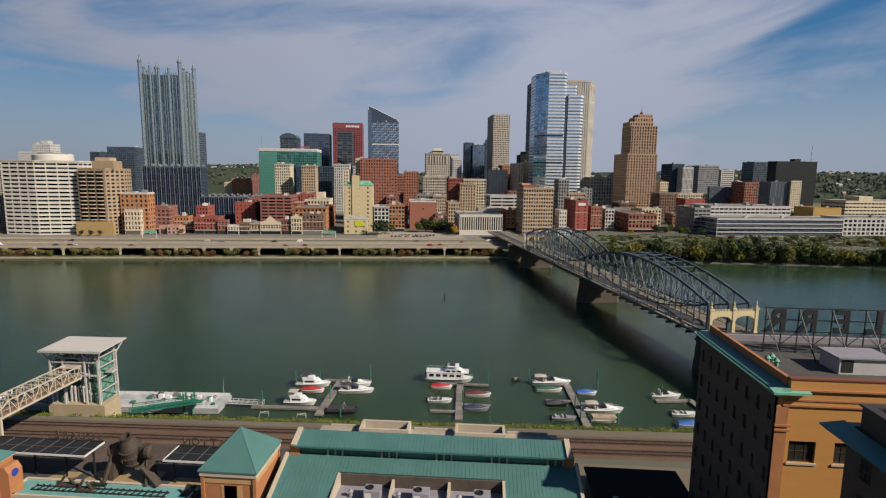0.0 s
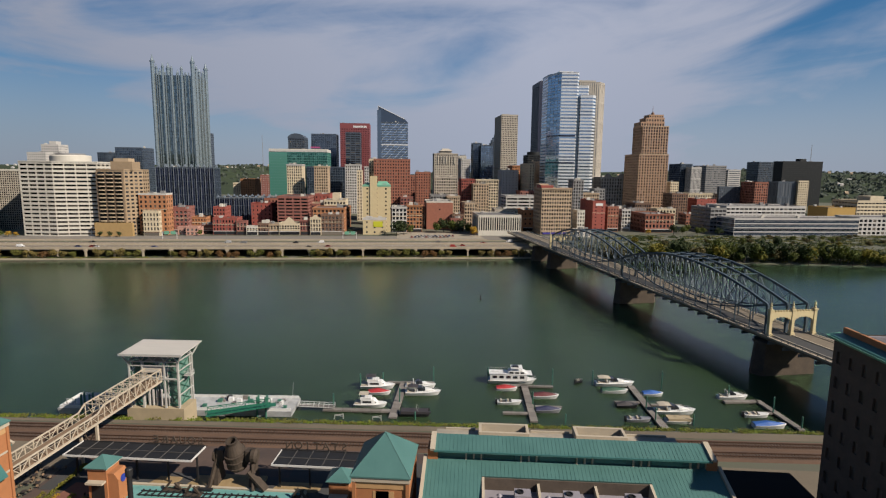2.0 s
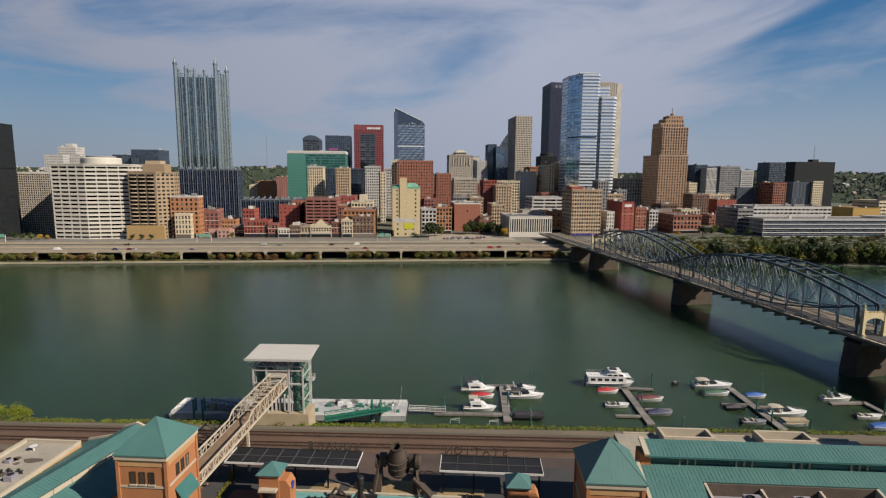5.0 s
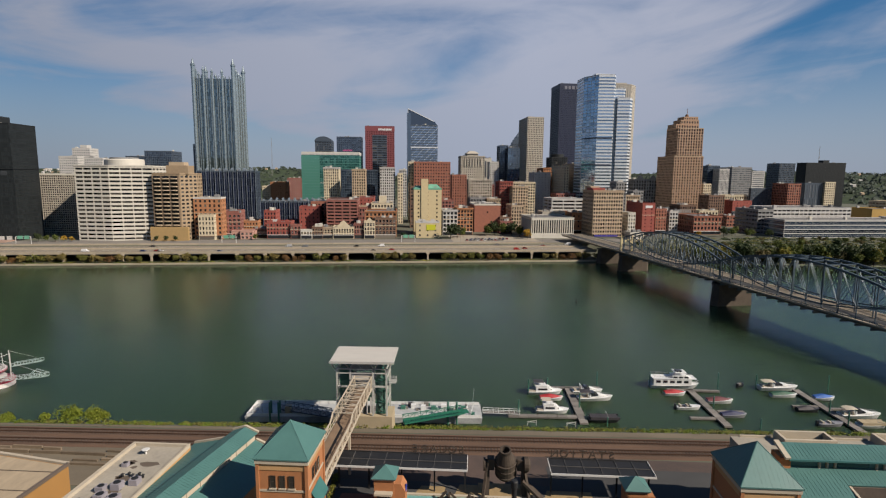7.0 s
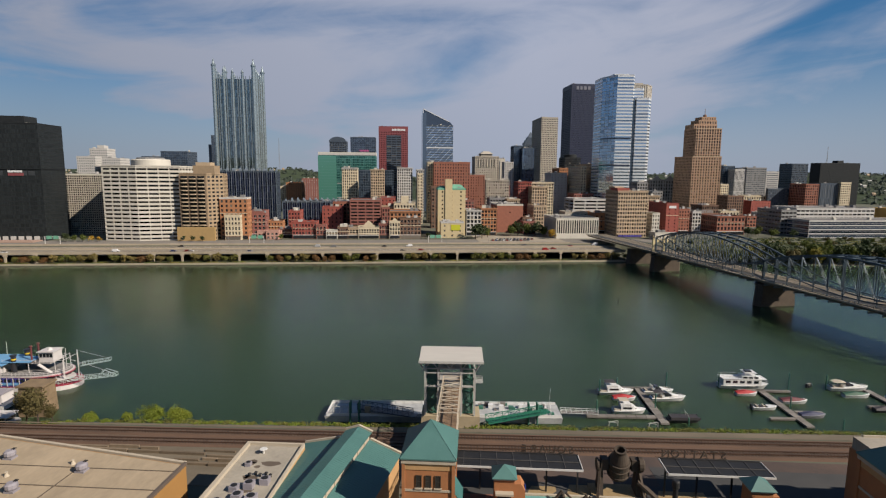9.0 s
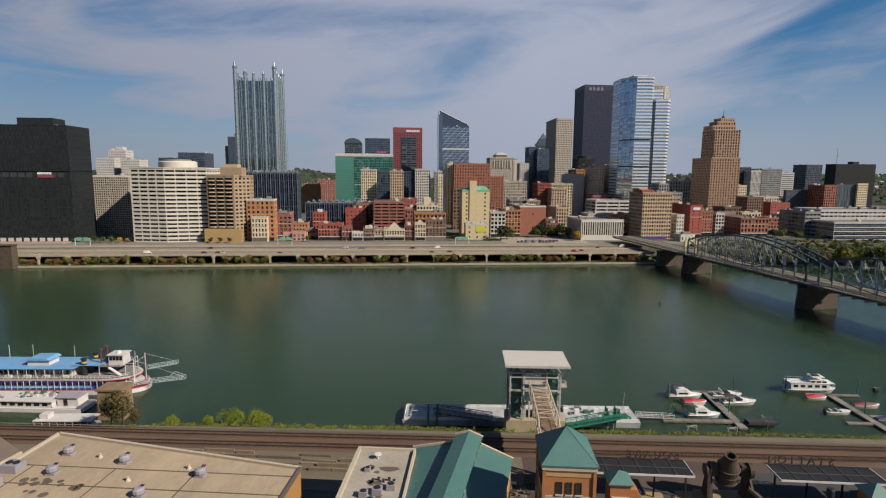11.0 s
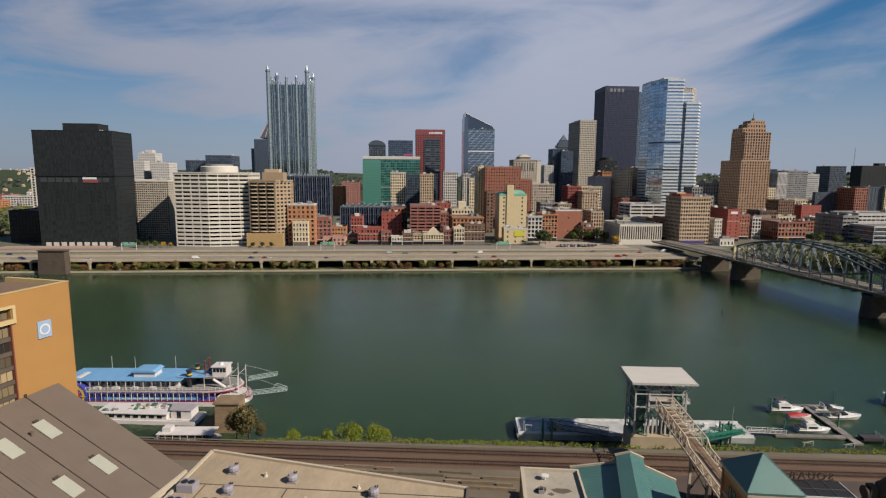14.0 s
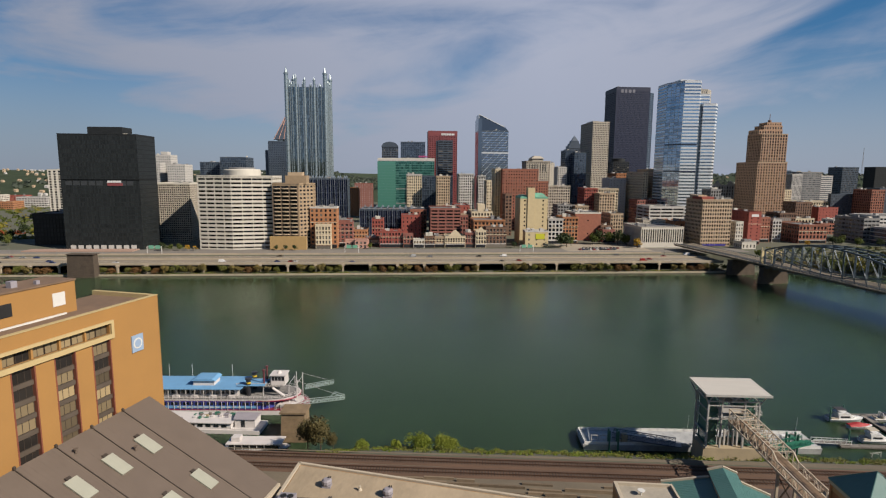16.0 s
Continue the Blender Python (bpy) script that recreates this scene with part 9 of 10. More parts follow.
    for k in range(12):
        a = math.pi * 2 * k / 12
        part("sunburst_ray", Geo().beam((2.4 * math.cos(a), -0.56, 2.4 * math.sin(a)), (3.9 * math.cos(a), -0.56, 3.9 * math.sin(a)), 0.3, 0.12), m_yellow, box)
    part("wheel_cover", Geo().turned(0, 0, [(4.6, 2.4), (4.6, 8)], 24, axis="y"), m_rbwhite, root, at=pose(4.2, 0, 4.2))
    for y0, lift in ((2.0, 0.6), (9.0, 3.2)):
        g = Geo()
        p0, p1 = Vector((58, y0, 2.2 + lift)), Vector((72 if y0 < 5 else 67.5, y0 + (3.0 if y0 < 5 else 0.6), 2.6 + lift * 1.4))
        for s in (0, 1.5):
            for z in (0.0, 1.1):
                g.beam(p0 + Vector((0, s, z)), p1 + Vector((0, s, z * 0.8)), 0.12)
            for k in range(11):
                q = p0.lerp(p1, k / 10) + Vector((0, s, 0))
                g.beam(q, q + Vector((0, 0, 1.1)), 0.08)
        for k in range(12):
            q = p0.lerp(p1, k / 11)
            g.beam(q, q + Vector((0, 1.5, 0)), 0.12)
        if y0 < 5:
            for s in (0, 1.5):
                e = p0.lerp(p1, 0.66) + Vector((0, s, 1.0))
                g.beam(e, e + Vector((1.6, 0, 1.7)), 0.12).beam(e + Vector((1.6, 0, 1.7)), p1 + Vector((0, s, 0.9)), 0.12)
        part("bow_ramp", g, m_ramp, root, "pale railed boarding ramp")
        part("ramp_mast", Geo().beam((57, y0 + 0.7, 1.9), (57, y0 + 0.7, 11), 0.2).beam((57, y0 + 0.7, 10.8), tuple(p1 + Vector((-2, 0.7, 1.2))), 0.06), m_rbwhite, root)
    rail_line(root, rounded_plan(59.6, B - 0.4, 9)[1:10], 1.9)
    rail_line(root, [(36.2, 4.1), (51.8, 4.1), (51.8, B - 1.1)], 8.2, "top_railing")
    for k in range(24):
        part("deck_post", Geo().box(9.2 + k * 1.95, -0.28, 1.9, 9.34 + k * 1.95, -0.14, 4.65), m_rbwhite, root)
    part("deck_stripe", Geo().prism(rounded_plan(57.2, B + 0.8, 9), 5.02, 5.16), m_pinktrim, root)
    for k in range(5):
        x = 10 + k * 6.1
        part("deck_locker", Geo().box(x, 0.9, 5.36, x + 2.2, 1.7, 6.2), m_rbwhite, root)
    part("bow_deck", Geo().prism(rounded_plan(58.6, B - 2.4, 8)[1:11], 3.2, 3.45), m_rbwhite, root, "white curved bow deck")
    part("stair", Geo().beam((52.6, 3.0, 5.4), (48.6, 3.0, 8.2), 1.1, 0.25).beam((56.2, 3.6, 3.4), (53.2, 3.6, 5.4), 1.1, 0.25), m_rbwhite, root)
    for x in (54.2, 56.8):
        for y in (2.6, 10.2):
            part("bow_mast", Geo().rod((x, y, 3.4), (x, y, 9.8), 0.11, 6), m_rbwhite, root)
    part("rigging", Geo().beam((54.2, 2.6, 9.7), (54.2, 10.2, 9.7), 0.1).beam((56.8, 2.6, 9.7), (56.8, 10.2, 9.7), 0.1).beam((54.2, 2.6, 9.7), (56.8, 2.6, 9.7), 0.08), m_rbwhite, root)
    for y in (5.0, 8.4):
        part("stack_pipe", Geo().rod((45.2, y, 8.2), (45.2, y, 13.2), 0.28, 10).turned(45.2, y, [(0.3, 13.2), (0.55, 13.6), (0.4, 13.9)], 10), m_maroon, root)
    for k in range(8):
        part("deck_bench", Geo().box(39 + 1.9 * (k % 4), 6.0 + 2.6 * (k // 4), 8.2, 40.2 + 1.9 * (k % 4), 6.6 + 2.6 * (k // 4), 8.7), m_rbwhite, root)


riverboat()
root = thing("dock_barge", pose(-272, 140.8, 0, 0, 0, 2), "white floating landing with flat roof and shed", "barge")
part("hull", Geo().box(0, 0, -0.5, 31, 7.4, 1.2), m_rbwhite, root)
part("roofed_cabin", Geo().box(0.5, 0.5, 1.2, 22, 7.0, 3.2), m_rbwhite, root)
part("cabin_roof", Geo().box(-0.2, 0, 3.2, 22.5, 7.4, 3.45), m_rbwhite, root, "white flat roof with clutter")
part("shed", Geo().box(22.6, 2.0, 1.2, 29, 6.6, 4.0), m_rbwhite, root)
part("shed_roof", Geo().across([(1.6, 4.0), (7.0, 4.0), (4.3, 5.2)], 22.3, 29.3), m_acgrey, root)
for k in range(9):
    part("roof_crate", Geo().box(9 + k * 1.3, 3 + (k * 1.7) % 3, 3.45, 9.9 + k * 1.3, 3.8 + (k * 1.7) % 3, 3.9 + 0.1 * (k % 4)), m_dock if k % 2 else m_rbwhite, root)
q = random.Random(33)
for k in range(14):
    x, y = q.uniform(1, 20), q.uniform(0.8, 6.2)
    part("roof_box", Geo().box(x, y, 3.45, x + q.uniform(0.4, 1.6), y + q.uniform(0.3, 1.0), 3.45 + q.uniform(0.2, 0.9)), q.choice((m_dock, m_plinth, m_acgrey, m_greensteel)), root)
for k in range(8):
    part("cabin_window", Geo().box(1.6 + k * 2.5, 0.42, 1.9, 3.2 + k * 2.5, 0.52, 2.8), m_boatglass, root)
part("shed_door", Geo().box(24.6, 1.92, 1.3, 25.8, 2.02, 3.5), m_boatglass, root)
for k in range(13):
    part("stanchion", Geo().beam((22.8 + k * 0.65, 0.2, 1.2), (22.8 + k * 0.65, 0.2, 2.2), 0.06), m_rbwhite, root)
part("top_rail", Geo().beam((22.6, 0.2, 2.2), (30.8, 0.2, 2.2), 0.08), m_rbwhite, root)
root = thing("ferry_boat", pose(-247, 132.0, 0, 0, 0, 5), "small white ferry with long canopy roof", "boat")
part("hull", hull_mesh(19, 4.8, 1.2), m_rbwhite, root)
part("cabin_band", Geo().box(2.0, -2.0, 1.25, 16, 2.0, 2.9), m_boatglass, root)
part("canopy_roof", Geo().box(1.2, -2.5, 2.9, 17, 2.5, 3.15), m_rbwhite, root)
part("wheelhouse", Geo().box(2.4, -1.2, 3.15, 4.8, 1.2, 4.4), m_rbwhite, root)
for k in range(8):
    part("roof_post", Geo().box(1.5 + k * 2.1, -2.3, 1.2, 1.62 + k * 2.1, -2.2, 2.9), m_rbwhite, root)

# stone piers of a bridge that is gone
# paler copy of the pier stone, with sunlight put into its colour
m_pierlit = surface("weathered_sandstone", (0.24, 0.17, 0.10), 0.95, var=0.35, scale=0.4, fine=1.5, bump=0.4)
for nm, x, y, w, d, h, mt in (("near", -229.3, 141.3, 7.4, 6.0, 8.8, m_pierlit), ("far", -477, 373.0, 20.5, 7.0, 17.5, m_pier)):
    root = thing("stone_pier", pose(x, y, 0, 0, 0, 5), "old sandstone bridge pier standing alone in the water", "stone pier", "old piers")
    for k in range(int(h / 1.4) + 1):
        i = 0.05 * k
        part("stone_course", Geo().box(-w / 2 + i, -d / 2 + i, -2 if k == 0 else k * 1.4, w / 2 - i, d / 2 - i, k * 1.4 + 1.36 if k * 1.4 + 1.36 < h else h), mt, root)
    part("core", Geo().box(-w / 2 + 0.6, -d / 2 + 0.6, -2, w / 2 - 0.6, d / 2 - 0.6, h - 0.3), mt, root)
    part("cap_stone", Geo().box(-w / 2 - 0.2, -d / 2 - 0.2, h, w / 2 + 0.2, d / 2 + 0.2, h + 0.5), mt, root)

# ---- trees, bushes, grass ----


def leafage(name, color, second):
    m = bpy.data.materials.new(name)
    m.use_nodes = True
    nt = m.node_tree
    nt.nodes.clear()
    add = nodes_of(nt)
    g = add("ShaderNodeNewGeometry")
    obj = add("ShaderNodeObjectInfo")
    r = add("ShaderNodeMath", {0: g.outputs["Random Per Island"], 1: 0.55}, operation="MULTIPLY")
    r = add("ShaderNodeMath", {0: obj.outputs["Random"], 1: 0.45, 2: r.outputs[0]}, operation="MULTIPLY_ADD")
    col = add("ShaderNodeMix", {"Factor": r.outputs[0], 6: (*color, 1), 7: (*second, 1)}, data_type="RGBA")
    p = add("ShaderNodeBsdfPrincipled", {"Base Color": col.outputs[2], "Roughness": 0.7, "Specular IOR Level": 0.2})
    t = add("ShaderNodeBsdfTranslucent", {"Color": col.outputs[2]})
    mx = add("ShaderNodeMixShader", {0: 0.25, 1: p.outputs[0], 2: t.outputs[0]})
    add("ShaderNodeOutputMaterial", {"Surface": mx.outputs[0]})
    return m


m_bark = surface("tree_bark", (0.07, 0.05, 0.038), 0.95, var=0.3, fine=8)
l_green = leafage("green_leaves", (0.045, 0.070, 0.015), (0.107, 0.115, 0.025))
l_dark = leafage("dark_green_leaves", (0.018, 0.034, 0.013), (0.041, 0.053, 0.018))
l_yellow = leafage("yellow_green_leaves", (0.107, 0.115, 0.018), (0.197, 0.156, 0.025))
l_wharf = leafage("brown_green_leaves", (0.107, 0.090, 0.029), (0.197, 0.148, 0.049))
# haze is put into the leaf colour: greyer and bluer green
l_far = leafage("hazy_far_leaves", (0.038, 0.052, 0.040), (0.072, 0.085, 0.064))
l_bank = leafage("mossy_green_leaves", (0.074, 0.090, 0.016), (0.139, 0.123, 0.033))
l_lush = leafage("lush_green_leaves", (0.085, 0.125, 0.012), (0.17, 0.185, 0.022))
l_olivegreen = leafage("olive_green_leaves", (0.049, 0.057, 0.015), (0.107, 0.102, 0.025))
l_gold = leafage("golden_leaves", (0.295, 0.164, 0.016), (0.344, 0.221, 0.033))
l_rust = leafage("rusty_leaves", (0.098, 0.053, 0.021), (0.156, 0.082, 0.029))
l_red = leafage("scarlet_leaves", (0.180, 0.041, 0.016), (0.262, 0.074, 0.025))
l_olive = leafage("olive_leaves", (0.061, 0.057, 0.023), (0.107, 0.086, 0.033))


def crown_mesh(seed, r, h, z0, leaf, n, lobes=7):
    rnd = random.Random(seed)
    cs = [(rnd.uniform(-0.5, 0.5) * r, rnd.uniform(-0.5, 0.5) * r, z0 + h * rnd.uniform(0.25, 0.78), r * rnd.uniform(0.42, 0.68)) for _ in range(lobes)]
    cs.append((0, 0, z0 + h * 0.5, r * 0.6))
    g = Geo()
    for _ in range(n):
        cx, cy, cz, cr = rnd.choice(cs)
        d = Vector((rnd.gauss(0, 1), rnd.gauss(0, 1), rnd.gauss(0, 1))).normalized()
        p = Vector((cx, cy, cz)) + Vector((d.x, d.y, d.z * h / (2.2 * r) + 0.0)) * cr * rnd.uniform(0.72, 1.08)
        if p.z < z0:
            p.z = z0 + rnd.uniform(0, 0.4)
        a = (d + Vector((rnd.gauss(0, 0.5), rnd.gauss(0, 0.5), rnd.gauss(0, 0.5)))).normalized()
        u = a.orthogonal().normalized()
        v = a.cross(u)
        k = rnd.uniform(0, 6.28)
        u, v = u * math.cos(k) + v * math.sin(k), v * math.cos(k) - u * math.sin(k)
        s = leaf * rnd.uniform(0.6, 1.3)
        g.face([tuple(p + u * s), tuple(p + v * s * 0.6 + a * s * 0.15), tuple(p - u * s), tuple(p - v * s * 0.6 + a * s * 0.15)])
    return g


def trunk_mesh(seed, h, r):
    rnd = random.Random(seed)
    g = Geo().rod((0, 0, -0.4), (0.1, 0, h * 0.45), r, 8, r * 0.65).rod((0.1, 0, h * 0.45), (0, 0.15, h * 0.75), r * 0.65, 7, r * 0.25)
    for k in range(6):
        a = k * 1.05 + rnd.uniform(0, 0.5)
        z = h * rnd.uniform(0.3, 0.55)
        g.rod((0.05, 0, z), (math.cos(a) * h * 0.24, math.sin(a) * h * 0.24, z + h * rnd.uniform(0.12, 0.25)), r * 0.4, 5, r * 0.12)
    return g


def make_tree(seed, h, r, leaf, n, mat, label, lobes=7, low=0.22):
    root = thing("tree", pose(0, 0, -60), label, "tree", "trees")
    part("trunk", trunk_mesh(seed, h, h * 0.025), m_bark, root)
    part("crown", crown_mesh(seed + 5, r, h * (1 - low), h * low, leaf, n, lobes), mat, root)
    return root


def plant(kinds, places, group):
    used = set()
    rnd = random.Random(group)
    for x, y, z, s in places:
        k = rnd.choice(kinds)
        m = pose(x, y, z, 0, 0, rnd.uniform(0, 360)) @ Matrix.Scale(s, 4)
        if k.name not in used:
            used.add(k.name)
            k.matrix_basis = m
        else:
            c = copy_thing(k, pose(x, y, z, 0, 0, rnd.uniform(0, 360)))
            c.scale = (s, s, s)
        tagged(k, group=group)


rnd = random.Random(4)
far = [make_tree(11, 11, 5.0, 0.75, 520, l_green, "broad green leafy riverside tree"), make_tree(12, 10, 4.6, 0.75, 480, l_yellow, "yellowing leafy riverside tree"),
       make_tree(13, 12, 5.4, 0.8, 560, l_dark, "dark green leafy riverside tree"), make_tree(14, 9, 4.6, 0.7, 460, l_olive, "olive brown leafy autumn tree"),
       make_tree(15, 11, 5.2, 0.8, 520, l_green, "green bank tree with uneven crown")]
pts, back = [], []
for k in range(88):
    x = 66 + k * 6.0 + rnd.uniform(-2, 2)
    pts.append((x + rnd.uniform(-3, 3), far_bank(x) + 3 + rnd.uniform(-2.5, 3), 0.4, rnd.uniform(0.9, 1.55)))
    back.append((x + rnd.uniform(-3, 3), far_bank(x) + 13 + rnd.uniform(-2.5, 5), 4.5, rnd.uniform(5.5, 8.5)))
    back.append((x + rnd.uniform(-3, 3), far_bank(x) + 6 + rnd.uniform(-1, 3), 1.6, rnd.uniform(4.5, 6.5)))
    back.append((x + rnd.uniform(-3, 3), far_bank(x) + 24 + rnd.uniform(-4, 5), 5.5, rnd.uniform(4.5, 6.5)))
for k in range(20):
    pts.append((70 + k * 23 + rnd.uniform(-6, 6), far_bank(0) + rnd.uniform(34, 62), 7.6, rnd.uniform(0.5, 0.9)))
plant(far, pts, "trees on the far bank")

CI = CITY
pts = []
for k in range(44):
    p = CI @ Vector((rnd.uniform(190, 620), rnd.uniform(462, 524), BASE - 1.5))
    pts.append((p.x, p.y, p.z, rnd.uniform(0.4, 0.8)))
low = [make_tree(17, 8, 4.2, 0.7, 380, l_green, "low green bushy park tree"), make_tree(18, 7, 3.8, 0.7, 360, l_olive, "low brownish bushy park tree")]
plant(low, pts, "park trees across the river")
wharf = [make_tree(21, 5.8, 3.1, 0.5, 300, l_wharf, "round brown green shrub tree on the wharf", 5, 0.08), make_tree(22, 5.4, 3.0, 0.5, 240, l_bank, "yellow green shrub tree on the wharf", 5, 0.08),
         make_tree(23, 5.6, 3.0, 0.5, 300, l_rust, "rusty autumn shrub tree on the wharf", 5, 0.08)]
pts = []
a = -620.0
while a < 60:
    run = rnd.randint(4, 9)
    for i in range(run):
        p = CI @ Vector((a + i * 7.0, 444.7 + rnd.uniform(-0.4, 0.4), 1.35))
        pts.append((p.x, p.y, p.z, rnd.uniform(1.0, 1.35)))
    a += run * 7.0 + rnd.choice((4, 8, 12, 20))
plant(wharf, pts, "shrub trees on the wharf")


def thicket(name, places, leaf, mat, label, n=60, r=1.0, h=1.0):
    """Low growth that nobody could count."""
    g = Geo()
    q = random.Random(name)
    for x, y, z, s in places:
        for _ in range(n):
            d = Vector((q.gauss(0, 1), q.gauss(0, 1), abs(q.gauss(0, 1)))).normalized()
            p = Vector((x, y, z)) + Vector((d.x * r, d.y * r, d.z * h)) * s * q.uniform(0.4, 1.05)
            u = Vector((q.gauss(0, 1), q.gauss(0, 1), q.gauss(0, 0.7))).normalized()
            v = u.orthogonal().normalized()
            e = leaf * q.uniform(0.6, 1.3)
            g.face([tuple(p + u * e), tuple(p + v * e * 0.6), tuple(p - u * e), tuple(p - v * e * 0.6)])
    ob = new(name, g.mesh(name, mat))
    tagged(ob, label, "vegetation", kind="stuff")


thicket("bank_woods", back[::2], 0.75, l_dark, "green woods behind the far bank", 150, 1.0, 1.3)
thicket("bank_autumn_woods", back[1::2], 0.75, l_olivegreen, "yellowing woods behind the far bank", 150, 1.0, 1.3)
pl = []
for k in range(260):
    p = CI @ Vector((rnd.uniform(-640, 70), 445.2 + rnd.uniform(-1.2, 1.2), 1.35))
    pl.append((p.x, p.y, p.z, rnd.uniform(0.8, 1.6)))
thicket("wharf_undergrowth", pl[:150], 0.45, l_green, "green undergrowth along the wharf", 46, 2.6, 0.9)
thicket("wharf_bushes", pl[150:], 0.45, l_yellow, "yellow green bushes along the wharf", 46, 2.6, 0.8)
pl = []
for k in range(900):
    x = -330 + k * 0.5
    d = rnd.uniform(0.3, 13.6)
    y = near_bank(x) - d
    pl.append((x, y, -0.3 + d * 6.0 / 13, rnd.uniform(0.65, 1.5)))
thicket("bank_grass", pl[::2], 0.24, l_bank, "rough green growth on the near bank", 46, 1.25, 0.8)
thicket("bank_weeds", pl[1::2], 0.24, l_lush, "mossy weeds on the near bank", 40, 1.25, 0.7)
clumps = [(-190.8, 134.6, 3.0, 3.4), (-182.8, 135.6, 2.2, 3.0), (-207.0, 132.6, 1.2, 2.0), (-197.5, 134.2, 1.0, 1.2)]
for cx, cy, reach, size in clumps:
    spots = [(cx + rnd.gauss(0, 0.5) * reach, cy + rnd.gauss(0, 0.35) * reach, 2.9, size * rnd.uniform(0.4, 0.85)) for _ in range(11)]
    thicket("bank_bush", spots, 0.24, l_lush, "lush yellow green bush on the near bank", 200, 1.0, 1.3)
near_t = [make_tree(31, 8.5, 3.6, 0.32, 1500, l_olive, "brown green autumn tree on the near bank", 8, 0.15)]
plant(near_t, [(-217.0, 126.6, 4.6, 1.12), (-220.9, 127.4, 4.6, 0.85), (-213.8, 127.6, 4.6, 0.55)], "trees on the near bank")

city_t = [make_tree(41, 9, 4.0, 0.6, 420, l_dark, "dark green leafy street tree"), make_tree(42, 7.5, 3.4, 0.6, 380, l_green, "light green leafy street tree")]
gold_t = [make_tree(43, 7, 3.2, 0.55, 380, l_gold, "golden yellow autumn street tree")]


def city_spots(items, base=BASE):
    out = []
    for a, c, s in items:
        p = CI @ Vector((a, c, base))
        out.append((p.x, p.y, p.z, s))
    return out


plant(city_t, city_spots([(-22, 532, 1.7), (-15, 536, 1.6), (-8, 545, 1.3), (18, 556, 1.5), (26, 560, 1.7), (34, 556, 1.8), (42, 552, 1.7), (50, 548, 1.5), (52, 556, 1.0), (-390, 520, 0.9), (-384, 522, 0.8), (-376, 520, 0.9),
                          (-290, 519, 0.6), (-281, 519, 0.6), (-273, 519, 0.6), (-205, 528, 0.8), (-67, 534, 0.7), (262, 540, 1.2), (275, 546, 1.1), (285, 536, 1.2), (298, 548, 1.0), (285, 556, 1.3), (305, 530, 1.0),
                          (-550, 560, 1.2), (-562, 580, 1.2), (-575, 600, 1.3), (-590, 575, 1.1), (-540, 600, 1.2), (-610, 620, 1.2), (-640, 640, 1.2), (-600, 660, 1.3), (230, 720, 1.3), (455, 640, 1.4), (470, 655, 1.5), (500, 690, 1.6), (530, 700, 1.5)]), "street trees")
plant(gold_t, city_spots([(53, 529, 1.45), (-369, 521, 0.8), (-362, 520, 0.7), (235, 540, 0.9)]), "golden street trees")
thicket("hedge_row", [(-106.6 - 0.09 * k, 93 + 0.95 * k, GZ + 0.1, rnd.uniform(0.8, 1.2)) for k in range(14)], 0.16, l_yellow, "yellow green hedge row on the plaza", 70, 0.7, 0.7)
for row in range(4):
    thicket("flower_bed", [(-109.5 + 3.1 * row + 0.12 * k, 86.5 + 0.8 * k, GZ + 0.1, rnd.uniform(0.7, 1.2)) for k in range(11)], 0.15, (l_yellow, l_gold, l_lush, l_yellow)[row], "row of yellow and green flowers on the plaza", 60, 0.55, 0.7)
thicket("planting_bed", [(-104.2 + 0.4 * k, 89.5 + 0.35 * k, GZ + 0.1, rnd.uniform(0.6, 1.0)) for k in range(8)], 0.16, l_yellow, "green planting bed on the plaza", 60, 0.7, 0.6)


def hill_woods():
    g = Geo()
    q = random.Random(77)
    dg = bpy.context.evaluated_depsgraph_get()
    gr = bpy.data.objects["ground"]
    for k in range(2600):
        x, y = q.uniform(-1700, 2300), q.uniform(1500, 2900)
        if x > 350 and q.random() < 0.5:
            x, y = q.uniform(450, 1600), q.uniform(1150, 2000)
        hit, p, nrm, _ = gr.ray_cast(Vector((x, y, 400)), Vector((0, 0, -1)))
        if not hit:
            continue
        s = q.uniform(5, 10)
        for _ in range(9):
            d = Vector((q.gauss(0, 1), q.gauss(0, 1), abs(q.gauss(0, 1)))).normalized()
            c = p + Vector((d.x * s, d.y * s, d.z * s * 1.2))
            u = Vector((q.gauss(0, 1), q.gauss(0, 1), q.gauss(0, 1))).normalized()
            v = u.orthogonal().normalized()
            e = s * q.uniform(0.4, 0.8)
            g.face([tuple(c + u * e), tuple(c + v * e), tuple(c - u * e), tuple(c - v * e)])
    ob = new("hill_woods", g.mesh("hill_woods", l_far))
    tagged(ob, "grey green woods on the distant hills, haze in the colour", "woods", kind="stuff")


hill_woods()


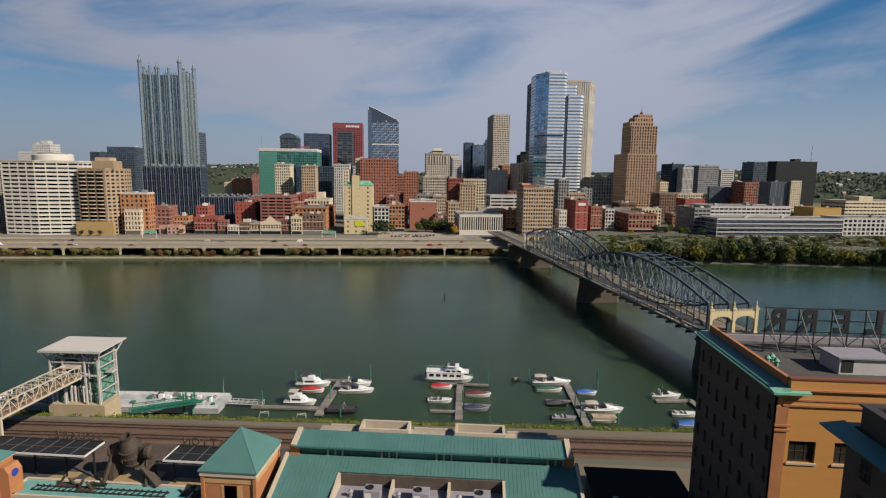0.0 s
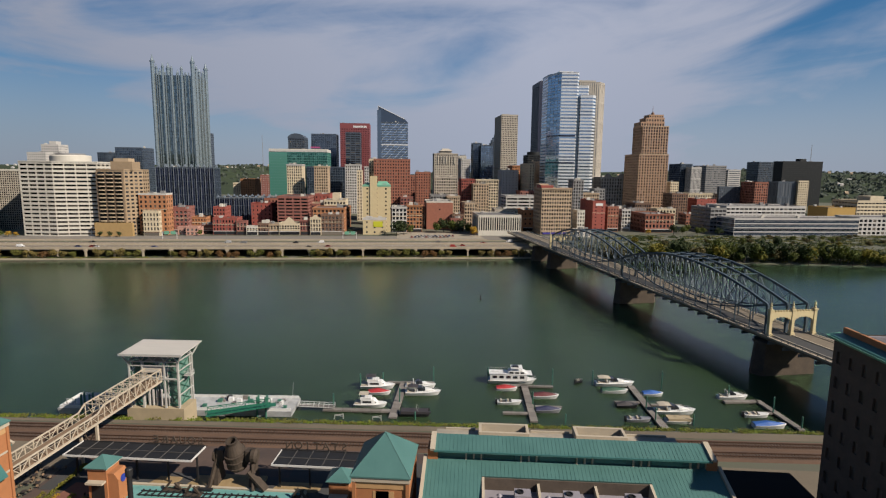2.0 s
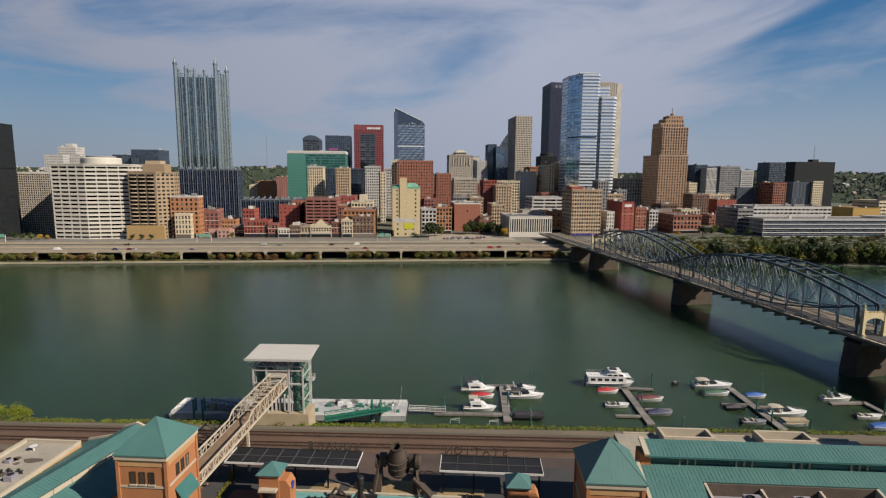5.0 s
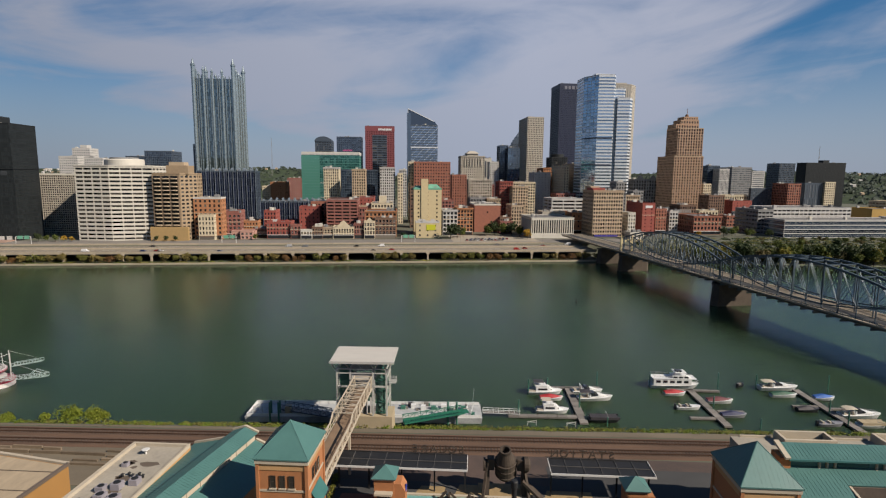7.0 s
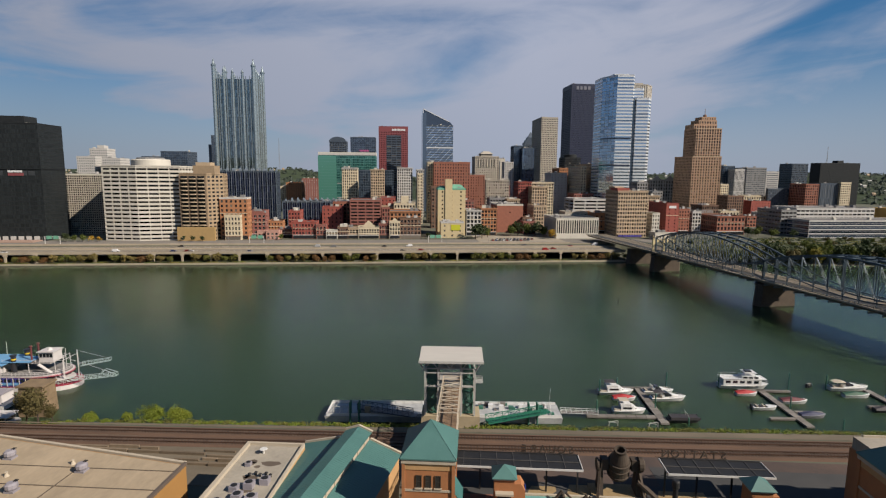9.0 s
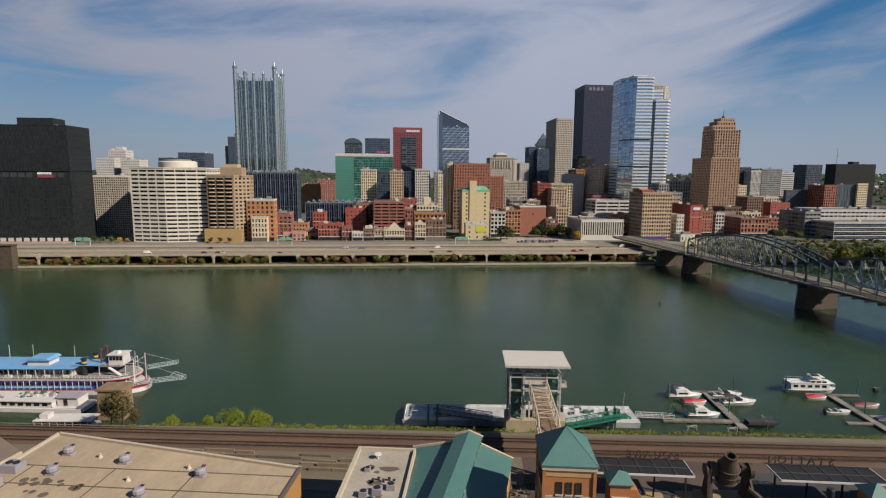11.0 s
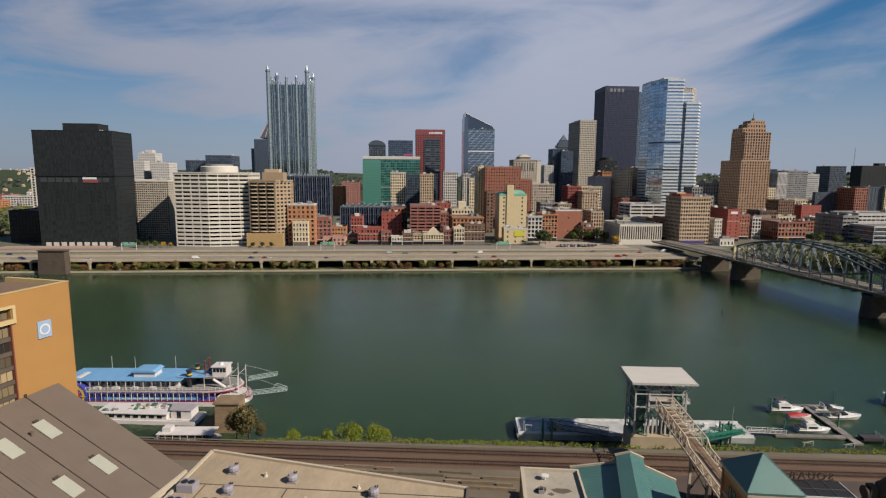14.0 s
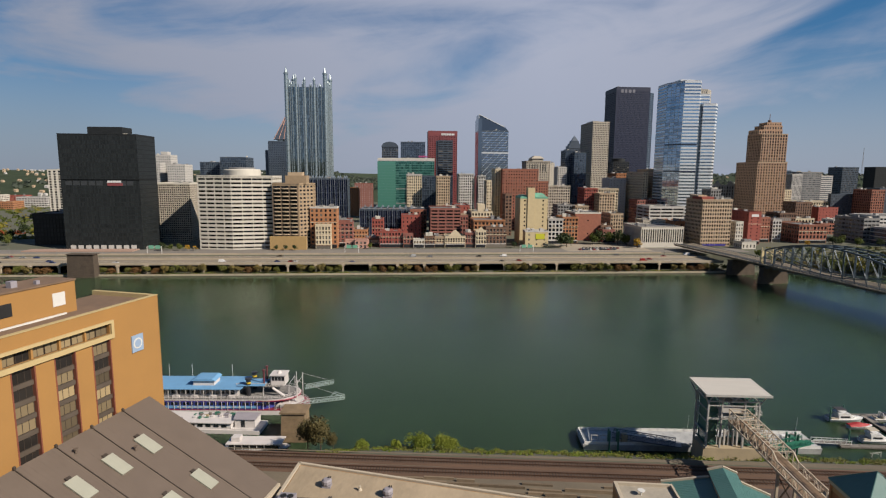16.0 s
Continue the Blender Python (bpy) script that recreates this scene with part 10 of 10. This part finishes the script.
def hillside_houses():
    """Far white and grey houses scattered over the western slopes."""
    q = random.Random(31)
    gr = bpy.data.objects["ground"]
    for name, mat, n, label in (("hillside_houses", m_pale, 130, "small white houses on the distant hillside"), ("hillside_cottages", m_tan, 130, "small beige houses on the distant hillside")):
        g = Geo()
        for _ in range(n):
            x, y = q.uniform(-2600, -1000), q.uniform(1250, 2500)
            if q.random() < 0.2:
                x, y = q.uniform(300, 1900), q.uniform(1400, 2300)
            hit, p, nrm, _i = gr.ray_cast(Vector((x, y, 400)), Vector((0, 0, -1)))
            if not hit:
                continue
            w, d, h = q.uniform(6, 11), q.uniform(6, 9), q.uniform(2, 4)
            z = p.z - 2
            g.box(p.x, p.y, z, p.x + w, p.y + d, z + h + 4)
            g.across([(p.y - 0.5, z + h + 4), (p.y + d + 0.5, z + h + 4), (p.y + d / 2, z + h + 7)], p.x - 0.5, p.x + w + 0.5)
        tagged(new(name, g.mesh(name, mat)), label, "houses", kind="stuff")


hillside_houses()
pl = []
for k in range(420):
    p = CI @ Vector((rnd.uniform(-1250, -545), rnd.uniform(600, 1150), BASE - 1))
    if p.x > -1060 or rnd.random() < 0.6:
        pl.append((p.x, p.y, p.z, rnd.uniform(3.0, 6.5)))
thicket("park_trees", pl[:230], 1.9, l_green, "green parkland trees beyond the office slab", 40, 1.3, 1.6)
thicket("park_lawn_trees", pl[230:370], 1.9, l_yellow, "yellow green parkland trees beyond the office slab", 40, 1.3, 1.4)
thicket("autumn_trees", [(*(CI @ Vector((-600 - 12 * k + rnd.uniform(-8, 8), 640 + rnd.uniform(-15, 25), BASE - 1))), rnd.uniform(3, 5)) for k in range(9)], 1.5, l_red, "red autumn trees in the park", 50, 1.3, 1.4)

pl = []
for k in range(900):
    p = CI @ Vector((rnd.uniform(185, 680), rnd.uniform(452, 530), BASE - 0.4))
    if p.y > far_bank(p.x) + 40:
        pl.append((p.x, p.y, p.z, rnd.uniform(0.7, 1.3)))
thicket("meadow_growth", pl[::2], 1.0, l_olivegreen, "rough green growth on the riverside park", 44, 4.5, 0.9)
thicket("meadow_shrubs", pl[1::2], 0.9, l_dark, "dark low shrubs on the riverside park", 44, 3.6, 1.5)
